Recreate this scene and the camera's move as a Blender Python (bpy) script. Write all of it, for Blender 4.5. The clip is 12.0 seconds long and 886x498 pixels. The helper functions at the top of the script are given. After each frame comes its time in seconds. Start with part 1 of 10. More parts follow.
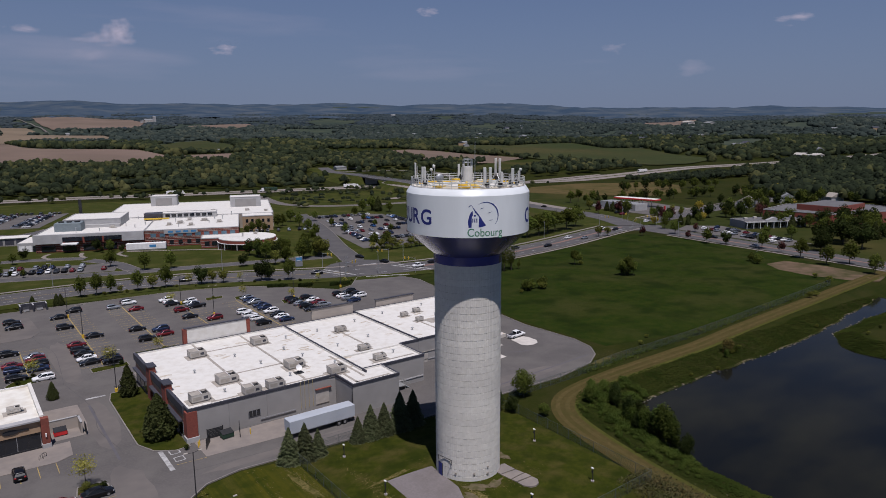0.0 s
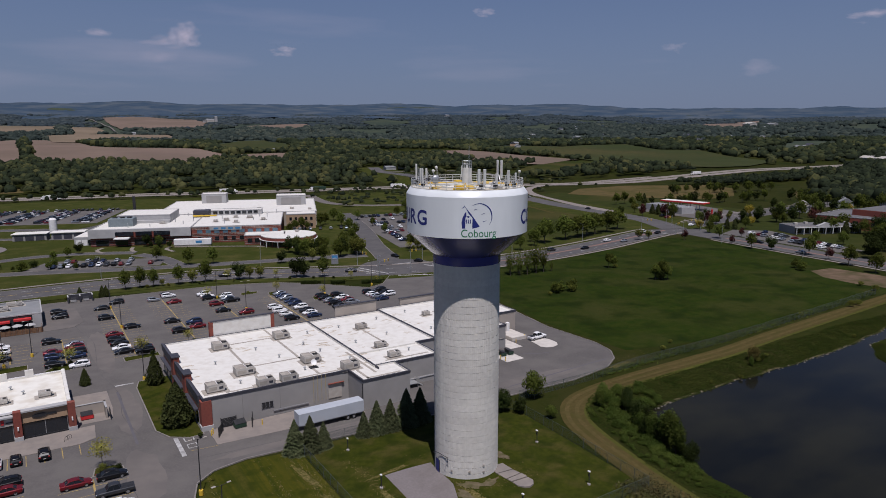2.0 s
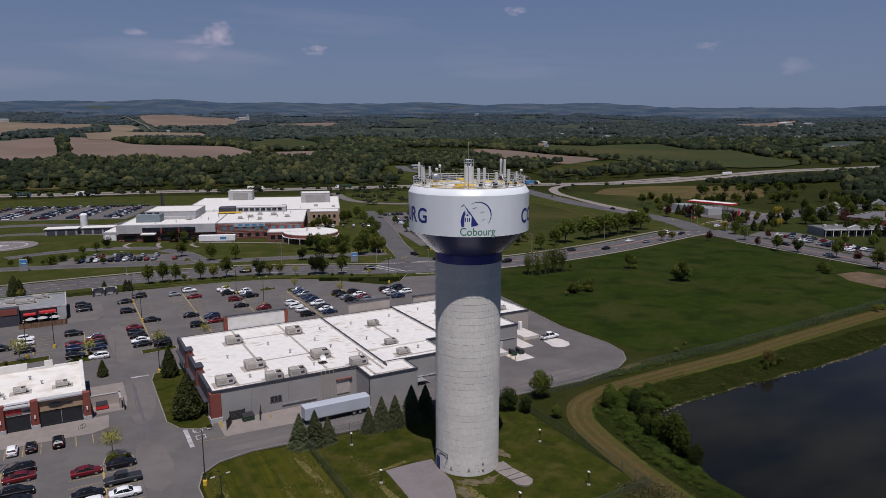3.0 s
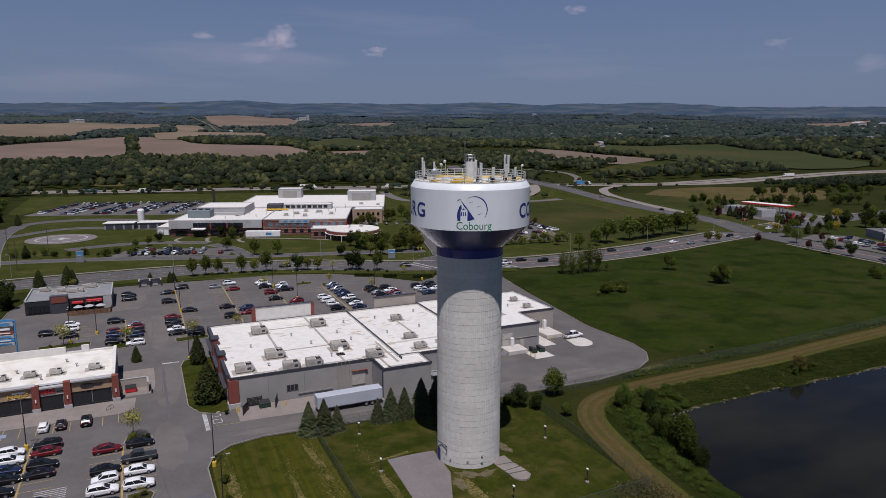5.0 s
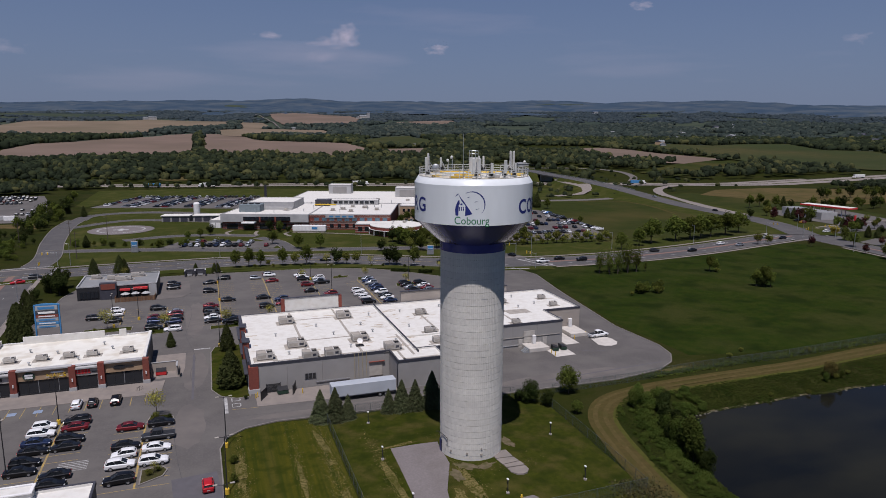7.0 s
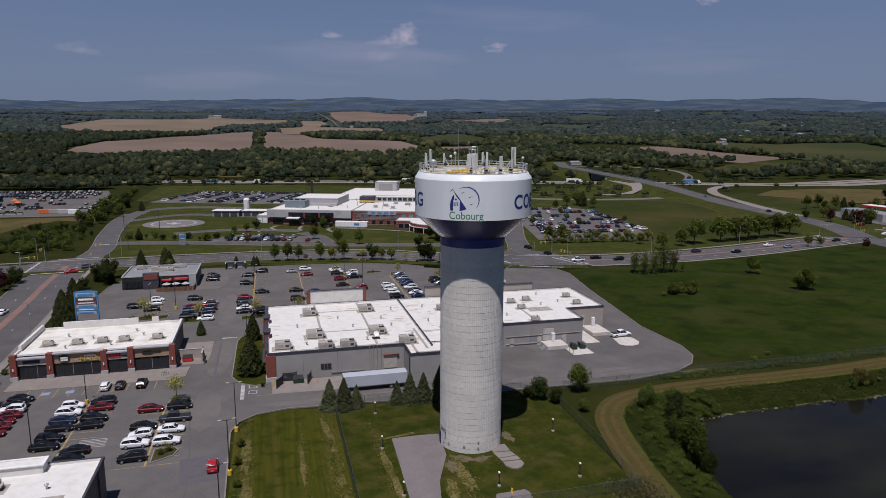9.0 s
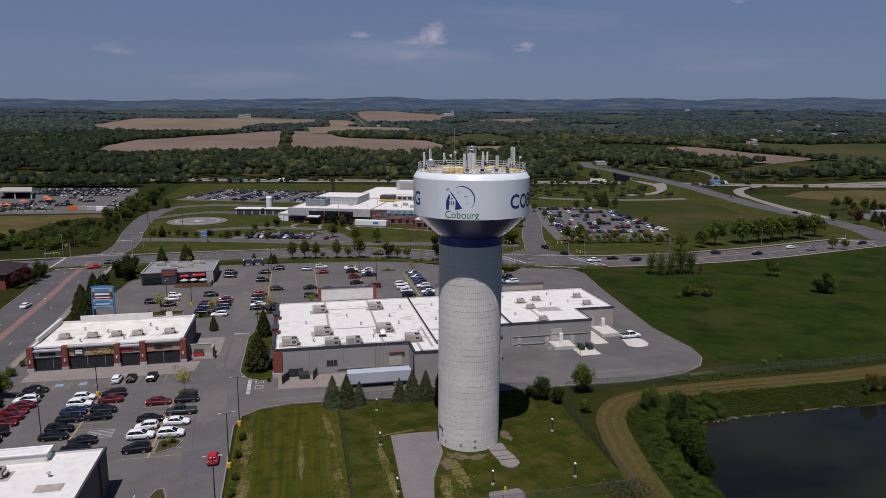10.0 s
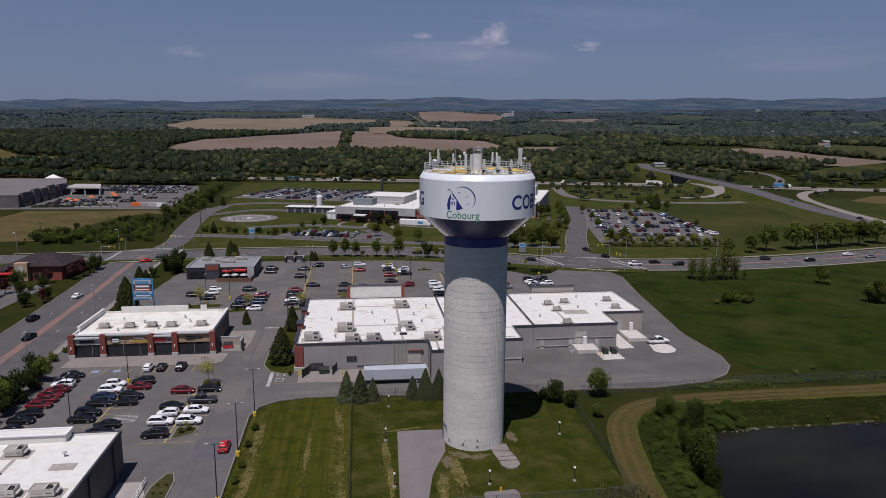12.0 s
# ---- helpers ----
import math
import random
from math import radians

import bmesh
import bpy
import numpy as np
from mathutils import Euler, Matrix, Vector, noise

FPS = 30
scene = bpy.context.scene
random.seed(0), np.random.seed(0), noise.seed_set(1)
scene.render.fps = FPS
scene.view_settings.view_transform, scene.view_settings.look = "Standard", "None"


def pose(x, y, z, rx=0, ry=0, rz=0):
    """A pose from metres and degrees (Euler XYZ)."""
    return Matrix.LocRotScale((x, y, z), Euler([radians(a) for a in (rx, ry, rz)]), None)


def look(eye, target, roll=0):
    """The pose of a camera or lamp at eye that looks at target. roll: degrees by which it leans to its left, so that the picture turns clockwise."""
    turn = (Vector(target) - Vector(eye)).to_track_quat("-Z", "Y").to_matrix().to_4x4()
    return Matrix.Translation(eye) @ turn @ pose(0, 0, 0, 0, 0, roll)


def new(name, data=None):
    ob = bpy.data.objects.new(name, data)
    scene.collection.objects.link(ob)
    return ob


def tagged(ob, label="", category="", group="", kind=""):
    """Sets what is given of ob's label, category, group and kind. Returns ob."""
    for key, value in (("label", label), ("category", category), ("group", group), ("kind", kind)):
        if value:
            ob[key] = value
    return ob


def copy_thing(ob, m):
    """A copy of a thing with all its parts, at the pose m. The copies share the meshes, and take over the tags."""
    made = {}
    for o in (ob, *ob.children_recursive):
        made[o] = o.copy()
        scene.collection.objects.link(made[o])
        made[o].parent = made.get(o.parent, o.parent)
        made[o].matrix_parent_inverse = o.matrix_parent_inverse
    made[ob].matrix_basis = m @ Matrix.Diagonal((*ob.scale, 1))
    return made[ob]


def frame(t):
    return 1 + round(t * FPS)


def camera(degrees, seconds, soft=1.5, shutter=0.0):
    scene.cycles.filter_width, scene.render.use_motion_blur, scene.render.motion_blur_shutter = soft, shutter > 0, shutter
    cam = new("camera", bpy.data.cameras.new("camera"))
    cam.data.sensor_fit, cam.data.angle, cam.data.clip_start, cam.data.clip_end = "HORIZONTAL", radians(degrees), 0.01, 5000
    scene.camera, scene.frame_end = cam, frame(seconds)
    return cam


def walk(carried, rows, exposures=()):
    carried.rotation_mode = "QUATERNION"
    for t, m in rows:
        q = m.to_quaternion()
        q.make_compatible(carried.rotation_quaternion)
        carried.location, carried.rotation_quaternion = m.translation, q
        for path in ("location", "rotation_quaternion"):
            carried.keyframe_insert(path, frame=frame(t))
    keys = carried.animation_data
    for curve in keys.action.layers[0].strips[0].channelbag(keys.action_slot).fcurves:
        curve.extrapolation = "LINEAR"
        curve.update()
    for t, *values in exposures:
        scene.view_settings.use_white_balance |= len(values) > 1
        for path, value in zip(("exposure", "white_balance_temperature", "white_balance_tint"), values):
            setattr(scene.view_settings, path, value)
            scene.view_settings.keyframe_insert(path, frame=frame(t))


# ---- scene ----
# camera and its walk
cam = camera(66.4, 12.0, soft=0.9)
PATH = [
    (0, (0.389, -0.975, 56.735), (1.561, 0.608, 56.388), -0.4),
    (0.5, (1.825, -2.535, 56.792), (2.973, -0.934, 56.446), -0.3),
    (1, (3.38, -4.158, 56.853), (4.496, -2.534, 56.507), -0.3),
    (1.5, (5.003, -5.764, 56.907), (6.082, -4.115, 56.562), -0.2),
    (2, (6.677, -7.27, 56.937), (7.718, -5.597, 56.592), -0.2),
    (2.5, (8.358, -8.678, 56.944), (9.362, -6.983, 56.597), -0.1),
    (3, (10.14, -10.055, 56.9), (11.107, -8.339, 56.552), -0.0),
    (5, (17.404, -15.613, 56.16), (18.221, -13.821, 55.813), 0.0),
    (5.5, (19.288, -16.933, 56.055), (20.066, -15.123, 55.706), 0.1),
    (6, (21.236, -18.237, 55.993), (21.973, -16.411, 55.643), 0.1),
    (6.5, (23.245, -19.534, 55.913), (23.941, -17.693, 55.561), 0.2),
    (7, (25.253, -20.749, 55.87), (25.908, -18.892, 55.517), 0.2),
    (9, (33.894, -25.18, 55.566), (34.387, -23.275, 55.208), 0.2),
    (9.5, (36.172, -26.139, 55.572), (36.628, -24.224, 55.214), 0.3),
    (10, (38.458, -26.996, 55.605), (38.873, -25.072, 55.245), 0.3),
    (10.5, (40.722, -27.722, 55.64), (41.094, -25.79, 55.279), 0.3),
    (11, (43.013, -28.379, 55.689), (43.341, -26.439, 55.328), 0.3),
    (11.5, (45.213, -28.947, 55.72), (45.496, -27.001, 55.358), 0.4),
    (12, (47.376, -29.477, 55.74), (47.616, -27.524, 55.38), 0.4),
]
walk(cam, [(t, look(eye, target, roll)) for t, eye, target, roll in PATH], exposures=[(0.0, 0.0, 5950, 20), (12.0, 0.0, 5950, 20)])

# ---- light ----
SUN_AZ, SUN_EL = radians(-113.0), radians(67.0)
world = bpy.data.worlds.new("sky")
scene.world = world
world.use_nodes = True
wn = world.node_tree
sky = wn.nodes.new("ShaderNodeTexSky")
sky.sky_type = "NISHITA"
sky.sun_disc = False
sky.sun_elevation = SUN_EL
sky.sun_rotation = radians(90) - SUN_AZ
sky.altitude = 150
sky.air_density, sky.dust_density, sky.ozone_density = 1.0, 0.6, 3.0
tint = wn.nodes.new("ShaderNodeMix")
tint.data_type, tint.blend_type = "RGBA", "MULTIPLY"
tint.inputs[0].default_value = 1.0
tint.inputs[7].default_value = (0.819, 0.869, 0.987, 1.0)
wn.links.new(sky.outputs[0], tint.inputs[6])
wn.links.new(tint.outputs[2], wn.nodes["Background"].inputs[0])
wn.nodes["Background"].inputs[1].default_value = 0.05
sun_data = bpy.data.lights.new("sun", "SUN")
sun_data.energy, sun_data.angle, sun_data.color = 4.4, radians(0.53), (1.0, 0.95, 0.845)
sun = new("sun", sun_data)
to_sun = Vector((math.cos(SUN_AZ) * math.cos(SUN_EL), math.sin(SUN_AZ) * math.cos(SUN_EL), math.sin(SUN_EL)))
sun.matrix_world = look(tuple(to_sun * 300), (0, 0, 0))
scene.view_settings.exposure = 0.0

# ---- materials ----
def mat(name, c1, c2=None, scale=1.0, rough=0.85, c3=None, scale2=0.08, amount2=0.5, bump=0.0, bump_scale=None,
        metal=0.0, rand=0.0, island=0.0, spec=0.3, coat=0.0, stretch=None, patch=None):
    """A surface of two mottled colours, with broad patches of a third, fine relief and a spread from piece to piece."""
    m = bpy.data.materials.new(name)
    m.use_nodes = True
    t = m.node_tree
    nodes, links = t.nodes, t.links
    b = nodes["Principled BSDF"]
    b.inputs["Roughness"].default_value = rough
    b.inputs["Metallic"].default_value = metal
    b.inputs["Specular IOR Level"].default_value = spec
    b.inputs["Coat Weight"].default_value = coat
    b.inputs["Coat Roughness"].default_value = 0.22
    geo = nodes.new("ShaderNodeNewGeometry")
    place = geo.outputs["Position"]
    if stretch:
        mul = nodes.new("ShaderNodeVectorMath")
        mul.operation = "MULTIPLY"
        mul.inputs[1].default_value = stretch
        links.new(place, mul.inputs[0])
        place = mul.outputs[0]

    def grain(sc, detail=3.0):
        n = nodes.new("ShaderNodeTexNoise")
        n.inputs["Scale"].default_value = sc
        n.inputs["Detail"].default_value = detail
        links.new(place, n.inputs["Vector"])
        return n.outputs["Fac"]

    def mix(fac, a, c):
        x = nodes.new("ShaderNodeMix")
        x.data_type = "RGBA"
        for k, v in ((0, fac), (6, a), (7, c)):
            if isinstance(v, (tuple, list)):
                x.inputs[k].default_value = (*v, 1.0)
            elif isinstance(v, float):
                x.inputs[k].default_value = v
            else:
                links.new(v, x.inputs[k])
        return x.outputs[2]

    def spread(f, lo, hi, a=0.0, c=1.0):
        r = nodes.new("ShaderNodeMapRange")
        for k, v in enumerate((lo, hi, a, c)):
            r.inputs[k + 1].default_value = v
        links.new(f, r.inputs[0])
        return r.outputs[0]

    col = c1
    if c2:
        col = mix(spread(grain(scale), 0.35, 0.65), c1, c2)
    if c3:
        col = mix(spread(grain(scale2, 4.0), 0.45, 0.68, 0.0, amount2), col, c3)
    if patch:
        place = geo.outputs["Position"]
        col = mix(spread(grain(scale * 0.28, 6.0), 0.48, 0.66, 0.0, 0.8), col, patch)
        col = mix(spread(grain(scale * 7.0, 2.0), 0.45, 0.72, 0.0, 0.55), col, patch)
    for amount, node, out in ((rand, "ShaderNodeObjectInfo", "Random"), (island, None, "Random Per Island")):
        if amount:
            src = nodes.new(node).outputs[out] if node else geo.outputs[out]
            h = nodes.new("ShaderNodeHueSaturation")
            links.new(spread(src, 0, 1, 1 - amount, 1 + amount), h.inputs["Value"])
            links.new(spread(src, 0, 1, 0.5 - 0.03 * amount, 0.5 + 0.03 * amount), h.inputs["Hue"])
            if isinstance(col, tuple):
                h.inputs["Color"].default_value = (*col, 1.0)
            else:
                links.new(col, h.inputs["Color"])
            col = h.outputs[0]
    if isinstance(col, tuple):
        b.inputs["Base Color"].default_value = (*col, 1.0)
    else:
        links.new(col, b.inputs["Base Color"])
    if bump:
        bm_ = nodes.new("ShaderNodeBump")
        bm_.inputs["Strength"].default_value = min(1.0, bump * 4)
        bm_.inputs["Distance"].default_value = bump
        links.new(grain(bump_scale or scale, 5.0), bm_.inputs["Height"])
        links.new(bm_.outputs[0], b.inputs["Normal"])
    return m


def woodland_leaves(name, tones, grain):
    """Leaves whose colour goes tree by tree from dark to pale, with a fine mottle."""
    m = bpy.data.materials.new(name)
    m.use_nodes = True
    t = m.node_tree
    b = t.nodes["Principled BSDF"]
    b.inputs["Roughness"].default_value = 0.95
    b.inputs["Specular IOR Level"].default_value = 0.0
    tone, ramp, geo, nz, add = (t.nodes.new(k) for k in ("ShaderNodeAttribute", "ShaderNodeValToRGB", "ShaderNodeNewGeometry", "ShaderNodeTexNoise", "ShaderNodeMath"))
    tone.attribute_name = "tone"
    nz.inputs["Scale"].default_value, nz.inputs["Detail"].default_value = grain, 3.0
    t.links.new(geo.outputs["Position"], nz.inputs["Vector"])
    add.operation = "MULTIPLY_ADD"
    add.inputs[1].default_value = 0.9
    t.links.new(nz.outputs["Fac"], add.inputs[0])
    shift = t.nodes.new("ShaderNodeMath")
    shift.operation = "SUBTRACT"
    shift.inputs[1].default_value = 0.45
    t.links.new(tone.outputs["Fac"], shift.inputs[0])
    t.links.new(shift.outputs[0], add.inputs[2])
    t.links.new(add.outputs[0], ramp.inputs[0])
    for k, c in enumerate(tones):
        e = ramp.color_ramp.elements[k] if k < 2 else ramp.color_ramp.elements.new(1.0)
        e.position, e.color = k / (len(tones) - 1), (*c, 1.0)
    t.links.new(ramp.outputs[0], b.inputs["Base Color"])
    return m


M_GROUND = mat("meadow grass", (0.0164, 0.0220, 0.0036), (0.0240, 0.0268, 0.0050), 0.25, 0.95, (0.0105, 0.0178, 0.0032), 0.022, 0.8, 0.06, 2.5, spec=0.03, patch=(0.029, 0.0285, 0.0085))
M_LAWN = mat("mown lawn", (0.037, 0.042, 0.0055), (0.025, 0.031, 0.004), 0.9, 0.95, (0.082, 0.062, 0.021), 0.24, 0.5, 0.04, 5.0, spec=0.03, patch=(0.016, 0.023, 0.0032))
M_STRIPE = mat("striped mown lawn", (0.057, 0.053, 0.006), (0.029, 0.036, 0.0045), 1.3, 0.95, (0.080, 0.063, 0.019), 0.25, 0.4, 0.04, 5.0, spec=0.03, stretch=(1.0, 0.03, 1.0), patch=(0.022, 0.029, 0.0036))
M_VERGE = mat("verge grass", (0.040, 0.046, 0.0100), (0.029, 0.036, 0.0075), 0.5, 0.95, (0.082, 0.070, 0.024), 0.09, 0.55, 0.03, 4.0, spec=0.03, patch=(0.028, 0.036, 0.0065))
M_FIELD = mat("rough field grass", (0.0150, 0.0265, 0.0037), (0.0235, 0.0320, 0.0052), 0.35, 0.95, (0.040, 0.039, 0.012), 0.045, 0.6, 0.10, 1.2, spec=0.02, patch=(0.0095, 0.0165, 0.0030))
M_PATH = mat("mown dry grass path", (0.074, 0.055, 0.0205), (0.055, 0.044, 0.0155), 0.9, 0.95, (0.050, 0.050, 0.012), 0.25, 0.5, 0.04, 5.0, spec=0.03, patch=(0.050, 0.044, 0.013))
M_ASPHALT = mat("parking asphalt", (0.108, 0.0985, 0.0935), (0.092, 0.0845, 0.0805), 0.35, 0.9, (0.078, 0.072, 0.069), 0.045, 0.75, 0.006, 30.0, spec=0.15, patch=(0.120, 0.111, 0.102))
M_ROAD = mat("road asphalt", (0.084, 0.079, 0.079), (0.070, 0.067, 0.068), 0.5, 0.9, (0.058, 0.056, 0.057), 0.05, 0.6, 0.006, 20.0, spec=0.2, patch=(0.096, 0.090, 0.087))
M_CONCRETE = mat("pale concrete", (0.33, 0.30, 0.27), (0.28, 0.255, 0.235), 0.8, 0.9, (0.23, 0.21, 0.195), 0.2, 0.5, 0.006, 8.0)
M_KERB = mat("weathered kerb concrete", (0.205, 0.185, 0.168), (0.170, 0.153, 0.140), 0.8, 0.9, (0.14, 0.127, 0.117), 0.3, 0.5)
M_WORN = mat("worn pale asphalt", (0.135, 0.120, 0.110), (0.118, 0.106, 0.099), 0.3, 0.9, (0.100, 0.091, 0.086), 0.12, 0.8, spec=0.15)
M_WALK = mat("concrete walk", (0.215, 0.185, 0.162), (0.185, 0.16, 0.143), 0.6, 0.9, (0.15, 0.135, 0.125), 0.15, 0.5, 0.006, 8.0)
M_GRAVEL = mat("gravel", (0.165, 0.145, 0.142), (0.142, 0.125, 0.122), 3.0, 0.95, (0.115, 0.100, 0.092), 0.25, 0.5, 0.02, 20.0)
M_SAND = mat("bare earth", (0.128, 0.090, 0.060), (0.090, 0.066, 0.042), 0.3, 0.95, (0.046, 0.046, 0.018), 0.10, 0.95, 0.05, 2.0, spec=0.03)
M_PLOUGH = mat("ploughed earth", (0.158, 0.116, 0.093), (0.134, 0.099, 0.080), 0.012, 0.95, (0.112, 0.087, 0.066), 0.005, 0.75, 0.1, 0.5, spec=0.03)
M_PLOUGH_DRY = mat("dry tilled earth", (0.165, 0.128, 0.092), (0.140, 0.108, 0.078), 0.012, 0.95, (0.112, 0.092, 0.062), 0.005, 0.75, 0.1, 0.5, spec=0.03)
M_CROP = mat("young crop field", (0.040, 0.046, 0.018), (0.031, 0.037, 0.0145), 0.012, 0.95, (0.060, 0.053, 0.022), 0.006, 0.8, 0.1, 0.5, spec=0.03, patch=(0.026, 0.036, 0.013))
M_WHITE_LINE = mat("white road paint", (0.42, 0.41, 0.40), (0.30, 0.295, 0.29), 1.5, 0.85, (0.16, 0.155, 0.15), 0.6, 0.7)
M_YELLOW_LINE = mat("yellow road paint", (0.36, 0.25, 0.075), (0.25, 0.185, 0.075), 1.5, 0.8, (0.14, 0.12, 0.09), 0.5, 0.6)
M_BLUE_LINE = mat("blue road paint", (0.22, 0.27, 0.36), (0.18, 0.22, 0.30), 1.0, 0.8)
M_RED_PAVE = mat("red brick paving", (0.205, 0.118, 0.095), (0.165, 0.100, 0.083), 0.6, 0.9, (0.13, 0.098, 0.088), 0.1, 0.7)
M_SHAFT = mat("ribbed concrete", (0.60, 0.575, 0.520), (0.54, 0.515, 0.467), 1.6, 0.9, (0.43, 0.405, 0.375), 0.22, 0.32, 0.03, 7.0, rand=0.05, spec=0.2)
M_TANK = mat("white tank paint", (0.66, 0.685, 0.69), (0.62, 0.645, 0.65), 0.5, 0.34, (0.55, 0.57, 0.575), 0.15, 0.5, spec=0.45, stretch=(1, 1, 0.25))
M_NAVY = mat("navy tank paint", (0.031, 0.034, 0.195), (0.027, 0.030, 0.170), 0.4, 0.24, (0.036, 0.040, 0.21), 0.12, 0.5, spec=0.6, coat=0.4)
M_DECK = mat("tank deck paint", (0.62, 0.60, 0.55), (0.5, 0.47, 0.40), 0.5, 0.7, (0.35, 0.28, 0.16), 0.3, 0.6)
M_YELLOW = mat("yellow safety paint", (0.62, 0.40, 0.03), (0.5, 0.33, 0.04), 1.5, 0.55)
M_LOGO_NAVY = mat("navy lettering", (0.020, 0.028, 0.16), (0.017, 0.024, 0.14), 1.0, 0.5)
M_LOGO_GREEN = mat("green lettering", (0.03, 0.17, 0.075), (0.026, 0.15, 0.068), 1.0, 0.5)
M_GALV = mat("galvanised steel", (0.42, 0.43, 0.43), (0.34, 0.35, 0.36), 3.0, 0.45, metal=0.6)
M_ANTENNA = mat("antenna grey plastic", (0.55, 0.55, 0.52), (0.47, 0.47, 0.45), 1.2, 0.6)
M_DARK = mat("dark metal", (0.02, 0.02, 0.022), (0.03, 0.03, 0.032), 2.0, 0.5)
M_ROOF = mat("white roof membrane", (0.605, 0.588, 0.548), (0.575, 0.558, 0.518), 0.5, 0.75, (0.40, 0.35, 0.28), 0.75, 0.26, 0.01, 2.0, spec=0.15)
M_SEAM = mat("grey walkway pad", (0.33, 0.30, 0.26), (0.26, 0.235, 0.205), 0.8, 0.9)
M_CAP = mat("charcoal cap", (0.040, 0.040, 0.052), (0.052, 0.052, 0.062), 0.8, 0.55, rand=0.1)
M_PANEL = mat("grey precast panel", (0.268, 0.256, 0.243), (0.242, 0.231, 0.220), 0.3, 0.85, (0.205, 0.196, 0.188), 0.12, 0.5, 0.004, 6.0, rand=0.05)
M_PANEL_TAN = mat("beige precast panel", (0.33, 0.29, 0.25), (0.30, 0.265, 0.23), 0.3, 0.85, (0.25, 0.22, 0.195), 0.12, 0.5, rand=0.04)
M_BRICK = mat("red brick", (0.21, 0.058, 0.040), (0.165, 0.046, 0.034), 3.0, 0.9, (0.13, 0.045, 0.035), 0.3, 0.5, 0.01, 14.0, rand=0.08)
M_TAN = mat("tan stucco", (0.34, 0.235, 0.145), (0.305, 0.21, 0.13), 0.6, 0.9, (0.26, 0.18, 0.115), 0.2, 0.4)
M_UNIT = mat("rooftop unit paint", (0.42, 0.395, 0.355), (0.36, 0.335, 0.305), 1.0, 0.6, (0.27, 0.24, 0.21), 0.4, 0.5, rand=0.08)
M_GLASS = mat("dark window glass", (0.010, 0.013, 0.018), None, 1.0, 0.06, spec=0.6)
M_FRAME = mat("aluminium frame", (0.30, 0.30, 0.31), (0.25, 0.25, 0.26), 2.0, 0.45, metal=0.4)
M_WHITE = mat("white paint", (0.70, 0.69, 0.67), (0.62, 0.61, 0.60), 0.8, 0.6, (0.5, 0.48, 0.46), 0.2, 0.4)
M_LIGHT_PANEL = mat("pale grey cladding", (0.36, 0.355, 0.35), (0.32, 0.315, 0.31), 0.4, 0.6, (0.27, 0.265, 0.265), 0.1, 0.5, rand=0.05)
M_RED = mat("red sign plastic", (0.50, 0.030, 0.030), (0.42, 0.026, 0.028), 1.0, 0.5)
M_BLUE = mat("blue sign steel", (0.055, 0.20, 0.40), (0.05, 0.18, 0.35), 1.0, 0.5)
M_TEAL = mat("glazing with painted blue reflection", (0.10, 0.17, 0.22), (0.08, 0.13, 0.17), 0.5, 0.2, spec=0.5)
M_DUMP = mat("dark green steel", (0.018, 0.04, 0.026), (0.024, 0.048, 0.03), 1.0, 0.6)
M_WOOD = mat("brown fence boards", (0.17, 0.095, 0.05), (0.13, 0.07, 0.04), 2.0, 0.85, rand=0.2)
M_BARK = mat("bark", (0.085, 0.068, 0.052), (0.06, 0.048, 0.038), 2.5, 0.95)
M_LEAF = mat("summer leaves", (0.066, 0.083, 0.0155), (0.087, 0.103, 0.0195), 0.4, 0.75, rand=0.32, island=0.22, spec=0.02)
M_LEAF_LIGHT = mat("pale spring leaves", (0.140, 0.142, 0.030), (0.105, 0.112, 0.023), 0.4, 0.75, rand=0.25, island=0.25, spec=0.02)
M_LEAF_YOUNG = mat("young yellow-green leaves", (0.235, 0.215, 0.045), (0.185, 0.175, 0.037), 0.4, 0.75, rand=0.2, island=0.25, spec=0.02)
M_LEAF_DARK = mat("deep green leaves", (0.021, 0.030, 0.0080), (0.029, 0.038, 0.0100), 0.4, 0.8, rand=0.25, island=0.22, spec=0.02)
M_LEAF_RED = mat("purple leaves", (0.042, 0.016, 0.014), (0.055, 0.02, 0.018), 0.4, 0.8, rand=0.2, island=0.4, spec=0.02)
M_LEAF_YELLOW = mat("yellow blossom", (0.26, 0.20, 0.02), (0.20, 0.16, 0.02), 0.4, 0.8, island=0.3, spec=0.12)
M_NEEDLE = mat("spruce needles", (0.078, 0.091, 0.043), (0.098, 0.110, 0.053), 0.6, 0.85, rand=0.25, island=0.22, spec=0.02)
M_WOODS = woodland_leaves("far woodland leaves", ((0.020, 0.026, 0.016), (0.028, 0.037, 0.021), (0.045, 0.053, 0.025), (0.088, 0.088, 0.036)), 0.35)
# mid and far woods carry grey-blue haze in their leaf colours
M_WOODS_MID_HAZED = woodland_leaves("woodland leaves greyed for haze", ((0.029, 0.039, 0.036), (0.038, 0.050, 0.045), (0.050, 0.063, 0.053), (0.073, 0.083, 0.064)), 0.25)
M_WOODS_FAR_HAZED = woodland_leaves("woodland leaves blued for haze", ((0.036, 0.049, 0.059), (0.043, 0.057, 0.065), (0.052, 0.066, 0.072), (0.066, 0.080, 0.083)), 0.12)
# meadow green with the greying of distant haze mixed into the colour
M_FAR_MEADOW_HAZED = mat("far meadows greyed for haze", (0.036, 0.047, 0.036), (0.050, 0.060, 0.042), 0.02, 0.95, (0.030, 0.042, 0.038), 0.006, 0.7, spec=0.0)
